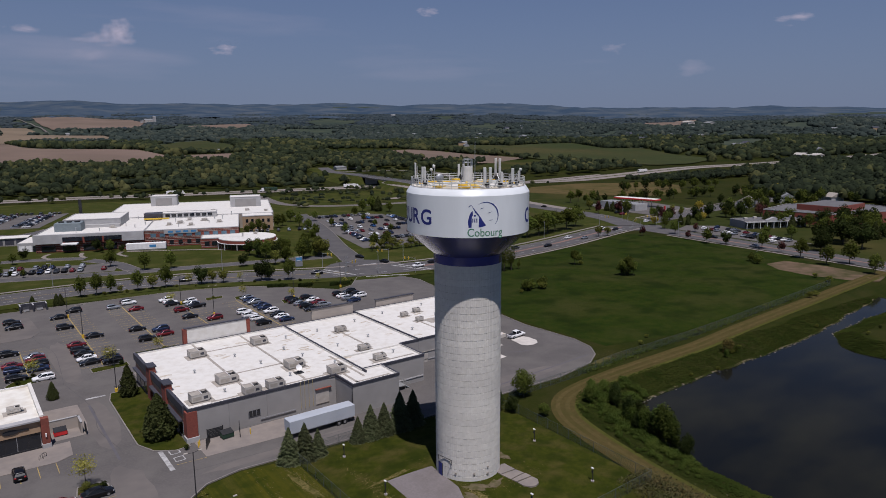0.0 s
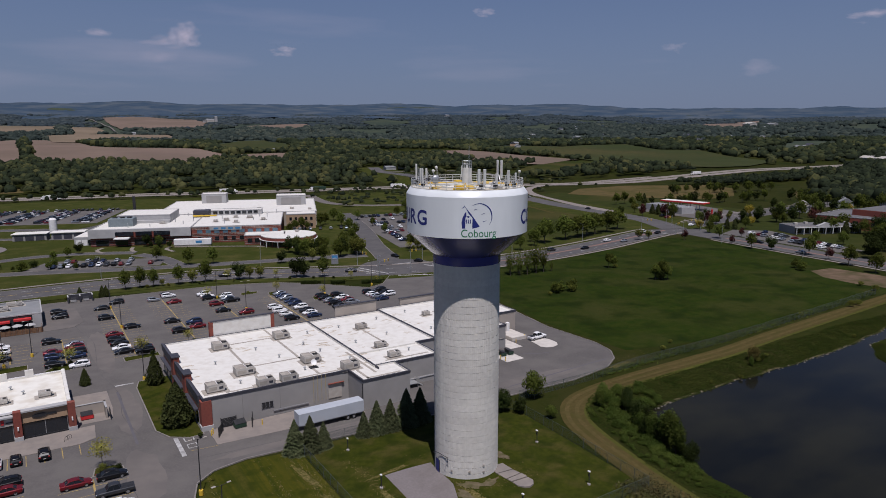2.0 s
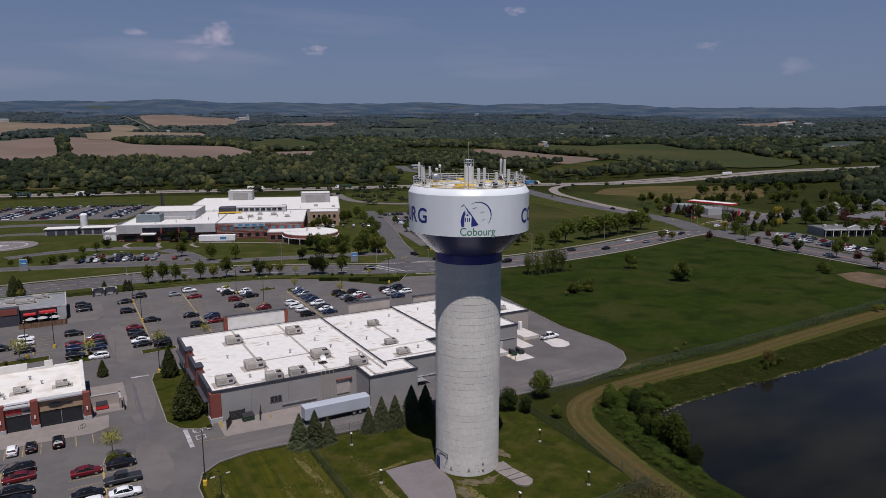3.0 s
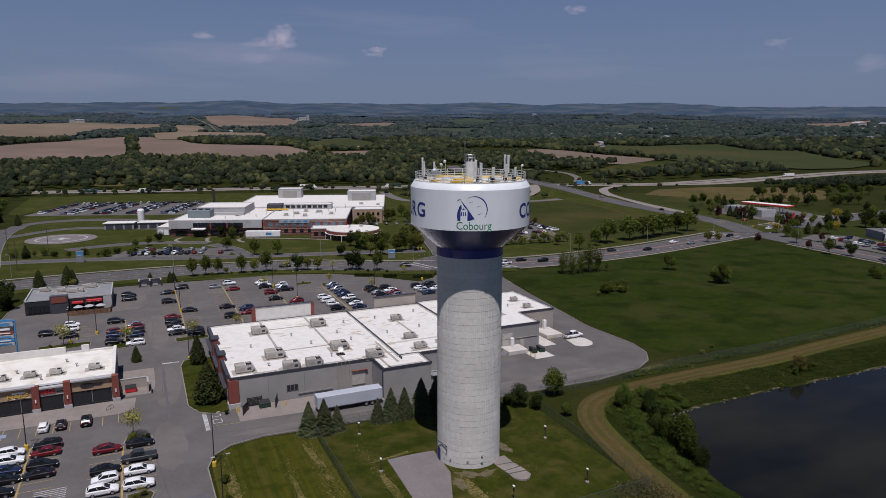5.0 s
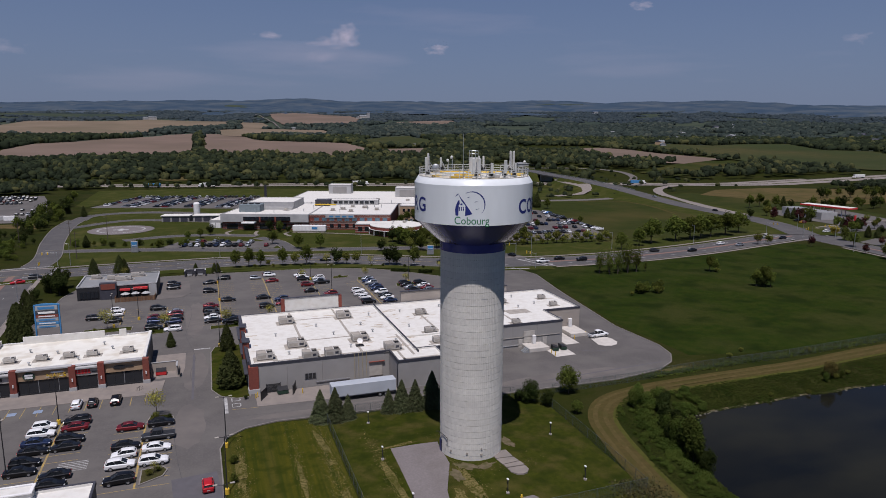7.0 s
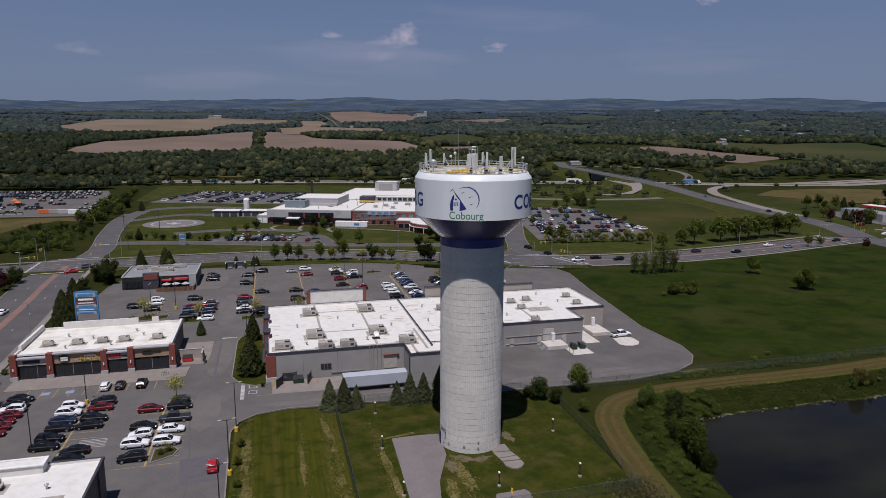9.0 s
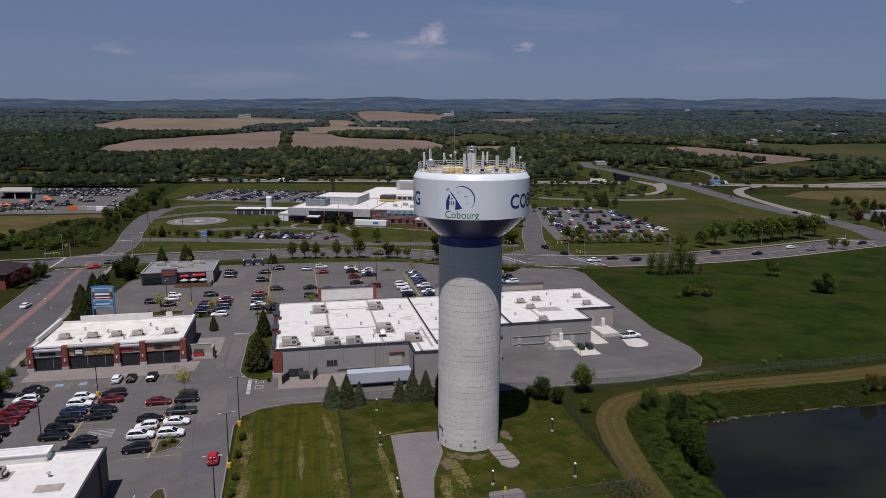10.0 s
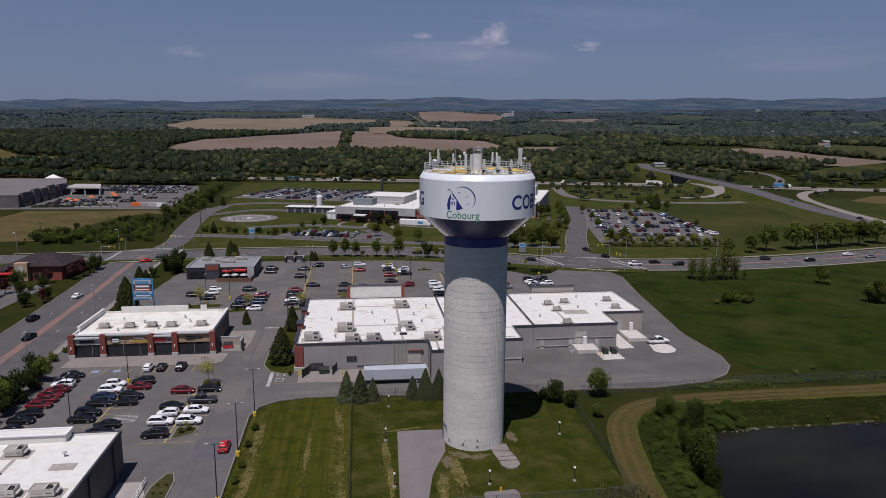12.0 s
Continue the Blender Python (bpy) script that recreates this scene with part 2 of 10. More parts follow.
# the blue of these hills is haze put into their base colour
M_HILLS_HAZED = mat("distant hills blued for haze", (0.031, 0.050, 0.078), (0.043, 0.063, 0.090), 0.009, 1.0, (0.088, 0.100, 0.110), 0.006, 0.6, 2.0, 0.02, spec=0.0)
M_FIR = mat("dense conifer leaves", (0.047, 0.056, 0.018), (0.058, 0.067, 0.023), 0.6, 0.85, rand=0.2, island=0.16, spec=0.02)
M_DRYLEAF = mat("yellow-brown leaves", (0.090, 0.066, 0.020), (0.060, 0.056, 0.016), 0.6, 0.85, rand=0.2, island=0.3, spec=0.02)
M_REED = mat("reeds and weeds", (0.027, 0.039, 0.0078), (0.040, 0.047, 0.0110), 0.30, 0.9, (0.020, 0.032, 0.0064), 0.12, 0.8, island=0.06, spec=0.0)
M_DRYREED = mat("dry weeds", (0.070, 0.062, 0.030), (0.036, 0.040, 0.014), 0.9, 0.9, island=0.4, spec=0.02)
M_STONE = mat("bank stones", (0.13, 0.115, 0.095), (0.10, 0.09, 0.075), 1.0, 0.9, rand=0.35)
M_FENCE = mat("chain link steel", (0.10, 0.12, 0.115), (0.08, 0.10, 0.095), 2.0, 0.5, metal=0.4)

M_STRAW = mat("dry straw grass", (0.094, 0.069, 0.030), (0.070, 0.056, 0.022), 0.12, 0.95, (0.050, 0.048, 0.014), 0.03, 0.8, 0.06, 2.0, spec=0.03)

M_OLIVE = mat("olive meadow", (0.030, 0.036, 0.0090), (0.023, 0.030, 0.0070), 0.12, 0.95, (0.066, 0.052, 0.019), 0.016, 0.6, 0.06, 2.0, spec=0.03)

M_TUFT = mat("straw tufts", (0.145, 0.115, 0.046), (0.10, 0.085, 0.032), 0.5, 0.95, island=0.25, spec=0.0)

M_LEAF_BANK = mat("scrub leaves", (0.046, 0.066, 0.0120), (0.070, 0.086, 0.0170), 0.35, 0.85, (0.030, 0.046, 0.0095), 0.2, 0.6, rand=0.4, island=0.2, spec=0.02)

M_TRACK = mat("worn track grass", (0.088, 0.065, 0.0265), (0.066, 0.050, 0.0185), 1.2, 0.95, (0.052, 0.048, 0.014), 0.35, 0.7, 0.03, 6.0, spec=0.03, patch=(0.070, 0.056, 0.020))

M_MULCH = mat("planted mulch", (0.050, 0.045, 0.020), (0.034, 0.036, 0.012), 1.5, 0.95, (0.075, 0.062, 0.034), 0.5, 0.5, 0.02, 6.0, spec=0.03)

M_PAD = mat("bright concrete pad", (0.50, 0.465, 0.42), (0.43, 0.40, 0.365), 0.8, 0.9, (0.34, 0.315, 0.285), 0.3, 0.5, 0.006, 8.0)

M_BARE = mat("trampled bare soil", (0.125, 0.10, 0.066), (0.085, 0.072, 0.040), 1.2, 0.95, (0.048, 0.050, 0.012), 0.5, 0.8, 0.03, 6.0, spec=0.03)

M_TRAILER = mat("white trailer sides", (0.38, 0.405, 0.44), (0.345, 0.37, 0.405), 0.4, 0.5, (0.38, 0.39, 0.41), 0.5, 0.4, spec=0.3)

M_ROOF_STAIN = mat("stained roof membrane", (0.65, 0.63, 0.57), (0.61, 0.59, 0.53), 0.5, 0.75, (0.40, 0.33, 0.24), 0.32, 0.45, 0.01, 2.0, spec=0.15)

M_PIPE = mat("faded yellow pipe paint", (0.36, 0.29, 0.15), (0.30, 0.25, 0.14), 2.0, 0.7)

M_CRACK = mat("bitumen crack filler", (0.055, 0.052, 0.052), (0.070, 0.067, 0.066), 1.0, 0.8)



M_EDGE = mat("yellowing mown grass", (0.064, 0.062, 0.015), (0.048, 0.051, 0.011), 0.8, 0.95, (0.046, 0.052, 0.010), 0.3, 0.6, 0.03, 5.0, spec=0.03)

M_DRYSTRIP = mat("straw-littered lawn", (0.046, 0.046, 0.0065), (0.150, 0.118, 0.050), 2.6, 0.95, (0.036, 0.040, 0.0055), 0.5, 0.85, 0.04, 8.0, spec=0.03)

M_WATER = mat("pond water", (0.0055, 0.0062, 0.0060), (0.0085, 0.0085, 0.0065), 0.05, 0.07, (0.019, 0.018, 0.0105), 0.035, 0.75, 0.012, 1.2, spec=0.075, stretch=(0.75, 1.6, 1.0))


def let_light_through(m, share):
    """Leaves pass part of the light that falls on their other side."""
    t = m.node_tree
    b, out = t.nodes["Principled BSDF"], t.nodes["Material Output"]
    thin, both = t.nodes.new("ShaderNodeBsdfTranslucent"), t.nodes.new("ShaderNodeMixShader")
    t.links.new(b.inputs["Base Color"].links[0].from_socket, thin.inputs[0])
    both.inputs[0].default_value = share
    t.links.new(b.outputs[0], both.inputs[1])
    t.links.new(thin.outputs[0], both.inputs[2])
    t.links.new(both.outputs[0], out.inputs[0])


for leaf_surface, share in ((M_WOODS, 0.25), (M_WOODS_MID_HAZED, 0.25), (M_WOODS_FAR_HAZED, 0.25), (M_LEAF, 0.38), (M_LEAF_LIGHT, 0.38), (M_LEAF_DARK, 0.3), (M_NEEDLE, 0.35), (M_FIR, 0.3), (M_LEAF_BANK, 0.3), (M_REED, 0.3)):
    let_light_through(leaf_surface, share)

# ---- building helpers ----
def thing(name, label, category, group="", at=(0, 0, 0), rz=0.0, kind=""):
    ob = new(name)
    ob.empty_display_size = 0.3
    ob.matrix_basis = pose(*at, 0, 0, rz)
    return tagged(ob, label, category, group, kind)


def link_mesh(name, me, material, parent=None, label="", m=None):
    if material and not me.materials:
        me.materials.append(material)
    ob = new(name, me)
    if parent:
        ob.parent = parent
    if m:
        ob.matrix_basis = m
    if label:
        ob["label"] = label
    return ob


def part(name, bm, material, parent=None, label="", m=None, smooth=False):
    me = bpy.data.meshes.new(name)
    bm.normal_update()
    bm.to_mesh(me)
    bm.free()
    if smooth:
        me.polygons.foreach_set("use_smooth", [True] * len(me.polygons))
    return link_mesh(name, me, material, parent, label, m)


def from_faces(name, verts, faces, material, parent=None, label="", m=None):
    me = bpy.data.meshes.new(name)
    me.from_pydata(verts, [], faces)
    me.update()
    return link_mesh(name, me, material, parent, label, m)


def box(bm, x0, y0, z0, x1, y1, z1, bevel=0.0, taper=0.0):
    v = [bm.verts.new(p) for p in ((x0, y0, z0), (x1, y0, z0), (x1, y1, z0), (x0, y1, z0),
                                   (x0 + taper, y0 + taper, z1), (x1 - taper, y0 + taper, z1), (x1 - taper, y1 - taper, z1), (x0 + taper, y1 - taper, z1))]
    f = [bm.faces.new([v[i] for i in q]) for q in ((3, 2, 1, 0), (4, 5, 6, 7), (0, 1, 5, 4), (1, 2, 6, 5), (2, 3, 7, 6), (3, 0, 4, 7))]
    if bevel:
        bmesh.ops.bevel(bm, geom=list({e for q in f for e in q.edges}), offset=bevel, segments=1, affect="EDGES")
    return bm


def box_bm(*a, **k):
    return box(bmesh.new(), *a, **k)


def rod(bm, a, b, r0, r1=None, n=8):
    a, b = Vector(a), Vector(b)
    r1 = r0 if r1 is None else r1
    turn = (b - a).to_track_quat("Z", "Y").to_matrix()
    rings = []
    for p, r in ((a, r0), (b, r1)):
        rings.append([bm.verts.new(p + turn @ Vector((r * math.cos(k * 2 * math.pi / n), r * math.sin(k * 2 * math.pi / n), 0))) for k in range(n)])
    for k in range(n):
        bm.faces.new((rings[0][k], rings[0][(k + 1) % n], rings[1][(k + 1) % n], rings[1][k]))
    bm.faces.new(rings[0][::-1])
    bm.faces.new(rings[1])
    return bm


def rod_bm(*a, **k):
    return rod(bmesh.new(), *a, **k)


def lathe(profile, n=64, a0=0.0, a1=360.0):
    bm = bmesh.new()
    whole = abs(a1 - a0) >= 359.9
    cols = n if whole else n + 1
    ring = []
    for k in range(cols):
        a = radians(a0 + (a1 - a0) * k / n)
        ring.append([bm.verts.new((r * math.cos(a), r * math.sin(a), z)) for r, z in profile])
    for k in range(n):
        p, q = ring[k], ring[(k + 1) % cols]
        for i in range(len(profile) - 1):
            bm.faces.new((p[i], q[i], q[i + 1], p[i + 1]))
    return bm


def prism(poly, z0, z1, bm=None):
    """An upright block over a polygon that runs anticlockwise."""
    bm = bm or bmesh.new()
    lo = [bm.verts.new((x, y, z0)) for x, y in poly]
    hi = [bm.verts.new((x, y, z1)) for x, y in poly]
    n = len(poly)
    for k in range(n):
        bm.faces.new((lo[k], lo[(k + 1) % n], hi[(k + 1) % n], hi[k]))
    bm.faces.new(hi)
    bm.faces.new(lo[::-1])
    return bm


def offset_poly(poly, d):
    """The polygon (anticlockwise) with every side moved inwards by d."""
    n, out = len(poly), []
    for k in range(n):
        p0, p1, p2 = Vector(poly[k - 1]), Vector(poly[k]), Vector(poly[(k + 1) % n])
        a, b = (p1 - p0).normalized(), (p2 - p1).normalized()
        na, nb = Vector((-a.y, a.x)), Vector((-b.y, b.x))
        s = na + nb
        s = s / max(0.3, s.dot(na))
        out.append(tuple(p1 + s * d))
    return out


def ring_prism(outer, inner, z0, z1):
    bm = bmesh.new()
    n = len(outer)
    rows = [[bm.verts.new((x, y, z)) for x, y in p] for p, z in ((outer, z0), (outer, z1), (inner, z1), (inner, z0))]
    for k in range(n):
        j = (k + 1) % n
        for a, b in ((0, 1), (1, 2), (2, 3), (3, 0)):
            bm.faces.new((rows[a][k], rows[a][j], rows[b][j], rows[b][k]))
    return bm


def smooth_line(points, step=6.0):
    """A rounded line through the points, with a corner every few metres."""
    p = [Vector(q) for q in points]
    p = [2 * p[0] - p[1]] + p + [2 * p[-1] - p[-2]]
    out = []
    for k in range(1, len(p) - 2):
        n = max(1, int((p[k + 1] - p[k]).length / step))
        for i in range(n):
            t = i / n
            a, b, c, d = p[k - 1:k + 3]
            out.append(0.5 * (2 * b + (c - a) * t + (2 * a - 5 * b + 4 * c - d) * t * t + (3 * b - a - 3 * c + d) * t ** 3))
    out.append(p[-2])
    return out


def sides(line, w0, w1):
    """The two borders of a band that runs from w0 to w1 across the line (left is positive)."""
    res = ([], [])
    for k, q in enumerate(line):
        d = (line[min(k + 1, len(line) - 1)] - line[max(k - 1, 0)]).normalized()
        nrm = Vector((-d.y, d.x))
        res[0].append(q + nrm * w1)
        res[1].append(q + nrm * w0)
    return res


def band(name, points, w0, w1, z, material, parent=None, label="", step=6.0, height=None, thick=0.0):
    """A strip along a line; z may be a number or follow height(x, y) + z; thick gives it sides."""
    line = smooth_line(points, step)
    left, right = sides(line, w0, w1)
    top = lambda q: (q.x, q.y, (height(q.x, q.y) if height else 0.0) + z)
    verts, faces = [], []
    for a, b in zip(left, right):
        verts += [top(a), top(b)]
        if thick:
            verts += [(a.x, a.y, top(a)[2] - thick), (b.x, b.y, top(b)[2] - thick)]
    s = 4 if thick else 2
    for k in range(len(left) - 1):
        i, j = k * s, (k + 1) * s
        faces.append((i, i + 1, j + 1, j))
        if thick:
            faces += [(i + 2, i, j, j + 2), (i + 1, i + 3, j + 3, j + 1)]
    if thick:
        faces += [(0, 2, 3, 1), (len(verts) - 4, len(verts) - 3, len(verts) - 1, len(verts) - 2)]
    return from_faces(name, verts, faces, material, parent, label)


def sheet(name, poly, z, material, parent=None, label=""):
    bm = bmesh.new()
    f = bm.faces.new([bm.verts.new((x, y, z)) for x, y in poly])
    bm.normal_update()
    if f.normal.z < 0:
        f.normal_flip()
    bmesh.ops.triangulate(bm, faces=[f])
    return part(name, bm, material, parent, label)


def copy_part(ob, m):
    o = ob.copy()
    scene.collection.objects.link(o)
    o.matrix_basis = m
    return o

# ---- ground ----
TOWER = (66.73, 82.0)


def ease(t):
    t = max(0.0, min(1.0, t))
    return t * t * (3 - 2 * t)


def pond_depth(x, y):
    """Metres inside the pond's waterline (negative on land)."""
    wob = 1.6 * noise.noise(Vector((x * 0.09, y * 0.09, 3.1)))
    west = x - (104.5 + 5.0 * ease((y - 62) / 24.0) + wob)
    north = 86.2 + 0.11 * max(0.0, x - 195) + wob * 0.8 - y
    m = min(west, north, y + 40, 262 - x)
    corner = math.hypot(min(0, x - 117), max(0, y - 76.5))
    if x < 117 and y > 76.5:
        m = min(m, 9.5 + wob - corner)
    spit = min(x - (191.0 + wob * 1.5 + 0.06 * max(0.0, y - 69) ** 2 + 0.02 * max(0.0, 69 - y) ** 2), 84.6 + wob - y)
    return min(m, -spit)


FAR_D = [0, 760, 1150, 1800, 2200, 2700, 3400, 4200, 4450, 4700]
FAR_Z = [0, 0, 12, 36, 55, 84, 132, 196, 212, 190]
RIDGE_AZ = [21, 25, 35, 43, 50, 56, 64, 73, 82, 91, 95, 103, 109, 115.5]
RIDGE_TOP = [154, 167, 182, 192, 219, 217, 224, 222, 226, 213, 209, 188, 181, 165]


def height(x, y):
    d = math.hypot(x - 40, y + 20)
    z = float(np.interp(d, FAR_D, FAR_Z))
    if d > 900:
        k = min(1.0, (d - 900) / 1500) * (1 - 0.7 * ease((d - 2400) / 500))
        if d > 2500:
            top = float(np.interp(math.degrees(math.atan2(y + 20, x - 40)), RIDGE_AZ, RIDGE_TOP))
            z = 72 + (z - 72) * (1 + ease((d - 2500) / 700) * ((top - 80) / 140 - 1))
        z += k * (26 * noise.noise(Vector((x / 900, y / 900, 0.3))) + 9 * noise.noise(Vector((x / 260, y / 260, 5.0))))
    if d < 500:
        r = math.hypot(x - TOWER[0], y - TOWER[1])
        z += 0.95 * ease((24 - r) / 17.0)
        if x > 85 and y < 100:
            p = pond_depth(x, y)
            z += float(np.interp(p, [-9, -6, 0, 4], [0, -0.5, -2.55, -4.2]))
        z += 0.05 * ease((118 - y) / 15) * noise.noise(Vector((x / 9, y / 9, 0)))
    return z - 0.10


def lines(parts):
    out = []
    for a, b, n in parts:
        out += list(np.linspace(a, b, n, endpoint=False))
    return out


def stretch_out(a, b, n, power=1.8):
    return [a + (b - a) * (k / n) ** power for k in range(1, n + 1)]


gx = sorted(set([round(v, 3) for v in lines([(-300, 20, 22), (20, 92, 30), (92, 130, 26), (130, 265, 60), (265, 700, 22)]) + stretch_out(-300, -4800, 30) + stretch_out(700, 4800, 26) + [700]]))
gy = sorted(set([round(v, 3) for v in lines([(-120, -20, 12), (-20, 40, 26), (40, 110, 46), (110, 800, 36)]) + stretch_out(-120, -4500, 16) + stretch_out(800, 4800, 44, 1.3) + [800]]))
gverts = [(x, y, height(x, y)) for y in gy for x in gx]
nx = len(gx)
gfaces = [(j * nx + i, j * nx + i + 1, (j + 1) * nx + i + 1, (j + 1) * nx + i) for j in range(len(gy) - 1) for i in range(nx - 1)]
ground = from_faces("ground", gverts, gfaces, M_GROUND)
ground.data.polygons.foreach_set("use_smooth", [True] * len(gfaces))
# ground past 1400 m takes the colour with painted haze
ground.data.materials.append(M_FAR_MEADOW_HAZED)
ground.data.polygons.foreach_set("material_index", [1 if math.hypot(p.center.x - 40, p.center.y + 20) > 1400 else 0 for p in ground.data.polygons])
tagged(ground, "green grassy ground rising to distant wooded hills", "ground", kind="structure")

water = sheet("water", [(92, -60), (275, -60), (275, 96), (92, 96)], -2.5, M_WATER)
tagged(water, "dark still pond water below a grassy bank", "water", kind="structure")

# the plaza's asphalt
PLAZA = [(-27, -20), (25.6, -20), (25.6, 66), (25.2, 97), (26.6, 101.5), (30, 104.4), (36, 105.8), (46, 105.2), (66, 104.2), (86, 104.0), (111, 103.4),
         (124, 105.6), (130, 109.2), (133.6, 114), (135.2, 121), (134.2, 139.6), (140, 183), (144.5, 209), (141, 226), (128, 228), (119.5, 217), (112, 213.5),
         (96, 232), (86, 240), (74, 244.5), (61, 247.4), (25, 249.3), (10, 250), (-16, 245), (-21, 226), (-23, 190), (-26, 160)]
plaza = prism(PLAZA, -0.3, 0.0)
plaza = part("parking_lot", plaza, M_ASPHALT)
tagged(plaza, "grey asphalt parking lot around the plaza shops", "parking lot", kind="structure")
kerb = part("kerb", ring_prism(offset_poly(PLAZA, -0.22), offset_poly(PLAZA, 0.0), -0.2, 0.13), M_KERB)
tagged(kerb, "pale concrete kerb round the parking lot", "kerb", kind="structure")


JUNCTIONS = ((-45, 268, 19), (140, 243, 18), (325, 252, 20))


def road(name, points, width, z, label, material=M_ROAD, follow=None, median=None, edge=True):
    r = band(name, points, -width / 2, width / 2, z, material, height=follow)
    tagged(r, label, "road", kind="structure")
    if edge:
        run, runs = [], []
        for q in smooth_line(points, 4.0):
            if any(math.hypot(q.x - jx, q.y - jy) < jr for jx, jy, jr in JUNCTIONS):
                runs, run = runs + [run], []
            else:
                run.append((q.x, q.y))
        for run in runs + [run]:
            if len(run) > 2:
                for s in (-1, 1):
                    off = s * (width / 2 + 0.15)
                    band("kerb_strip", run, off - 0.15, off + 0.15, z + 0.12, M_KERB, r, height=follow, thick=0.3)
    if median:
        band("median_paving", points, -median / 2, median / 2, z + 0.03, M_RED_PAVE, r, height=follow)
    return r


MAIN = [(-420, 258), (-100, 264), (-48, 268), (0, 271), (40, 270.5), (70, 266), (100, 252), (130, 238), (160, 230.5), (195, 229), (240, 234.5), (290, 246), (318, 252), (370, 262), (450, 272), (620, 280)]
WEST = [(-30, -60), (-34, 60), (-37.5, 130), (-41, 200), (-44, 240), (-45, 268), (-40, 300), (-46, 350), (-50, 400), (-49, 436)]
EAST = [(296, -60), (302, 60), (312, 120), (318, 180), (322, 215), (326, 252), (343, 288), (350, 327), (355, 374), (359, 418), (361, 451), (361, 480), (360, 509), (361, 545), (366, 603), (374, 658), (386, 720), (406, 790), (426, 850)]
LIFT_AT = (366, 600)


def lifted(x, y):
    return 7.6 * ease(1.25 - math.hypot(x - LIFT_AT[0], y - LIFT_AT[1]) / 180.0) + max(0.0, height(x, y) + 0.1)


road("main_road", MAIN, 17.0, 0.02, "four-lane grey asphalt road past the plaza")
road("west_road", WEST[:6], 19.0, 0.025, "grey asphalt road with red brick median", median=2.2)
road("north_road", WEST[5:], 10.0, 0.028, "grey asphalt road north of the crossing")
road("east_road", EAST[:6], 16.0, 0.03, "grey asphalt road beside the field")
for jx, jy, jr in JUNCTIONS:
    corner = [(jx + jr * 0.93 * math.cos(radians(a)), jy + jr * 0.93 * math.sin(radians(a))) for a in range(0, 360, 20)]
    tagged(sheet("junction", corner, 0.045, M_ROAD), "grey asphalt crossing of two roads", "road", kind="structure")
from mathutils import geometry


def patch(name, poly, dz, material, step=6.0, parent=None, label=""):
    """A sheet over an anticlockwise polygon that follows the ground."""
    turns = [(b[0] - a[0]) * (c[1] - b[1]) - (b[1] - a[1]) * (c[0] - b[0]) for a, b, c in zip(poly, poly[1:] + poly[:1], poly[2:] + poly[:2])]
    pieces = [poly]
    if min(turns) < 0:
        pieces = [[poly[i] for i in tri] for tri in geometry.tessellate_polygon([[Vector((*p, 0)) for p in poly]])]
    bm = bmesh.new()
    for piece in pieces:
        if sum(p[0] * q[1] - q[0] * p[1] for p, q in zip(piece, piece[1:] + piece[:1])) < 0:
            piece = piece[::-1]
        xs, ys = [p[0] for p in piece], [p[1] for p in piece]
        i0, i1, j0, j1 = (int(math.floor(v / step)) + k for v, k in ((min(xs), 0), (max(xs), 1), (min(ys), 0), (max(ys), 1)))
        cut = bmesh.new()
        grid = [[cut.verts.new((i * step, j * step, 0)) for i in range(i0, i1 + 1)] for j in range(j0, j1 + 1)]
        for j in range(j1 - j0):
            for i in range(i1 - i0):
                cut.faces.new((grid[j][i], grid[j][i + 1], grid[j + 1][i + 1], grid[j + 1][i]))
        for k in range(len(piece)):
            a, b = Vector((*piece[k], 0)), Vector((*piece[(k + 1) % len(piece)], 0))
            d = (b - a).normalized()
            bmesh.ops.bisect_plane(cut, geom=cut.verts[:] + cut.edges[:] + cut.faces[:], plane_co=a, plane_no=(d.y, -d.x, 0), clear_outer=True)
        was = {v: bm.verts.new((v.co.x, v.co.y, height(v.co.x, v.co.y) + dz)) for v in cut.verts}
        for f in cut.faces:
            bm.faces.new([was[v] for v in f.verts])
        cut.free()
    if len(pieces) > 1:
        bmesh.ops.remove_doubles(bm, verts=bm.verts[:], dist=0.001)
    return part(name, bm, material, parent, label, smooth=True)


AREAS = []
HEDGES = []


def area(name, poly, dz, material, label, step=6.0):
    AREAS.append((name, poly))
    return tagged(patch(name, poly, dz, material, step), label, name.replace("_", " "), kind="structure")


# grass areas near the tower
area("hospital_grounds", [(-44, 268), (150, 228), (325, 250), (352, 420), (332, 560), (-45, 600), (-49, 436)], 0.025, M_VERGE, "mown green grounds round the hospital", 40.0)
area("verge_ground", [(318, 100), (420, 120), (460, 360), (430, 470), (384, 460), (326, 252)], 0.025, M_OLIVE, "green verges beside the roads", 40.0)
area("verge_ground", [(-180, 284), (-52, 278), (-58, 440), (-180, 440)], 0.025, M_GROUND, "olive rough grass west of the road", 40.0)
area("verge_ground", [(-70, 60), (-28, 60), (-28, 250), (-70, 254)], 0.025, M_GROUND, "mown verges along the west road", 40.0)
area("field", [(137.5, 112), (160, 107), (286, 108), (303, 150), (311, 205), (300, 236), (240, 223.5), (195, 217.8), (160, 219.3), (146, 213), (136.5, 145)], 0.03, M_FIELD, "rough green field beside the pond path", 8.0)
area("lawn", [(26, 20), (44.8, 20), (44.8, 103.8), (36, 105.2), (30, 103.8), (27, 101), (26, 97)], 0.03, M_STRIPE, "mown green lawn beside the parking lot", 5.0)
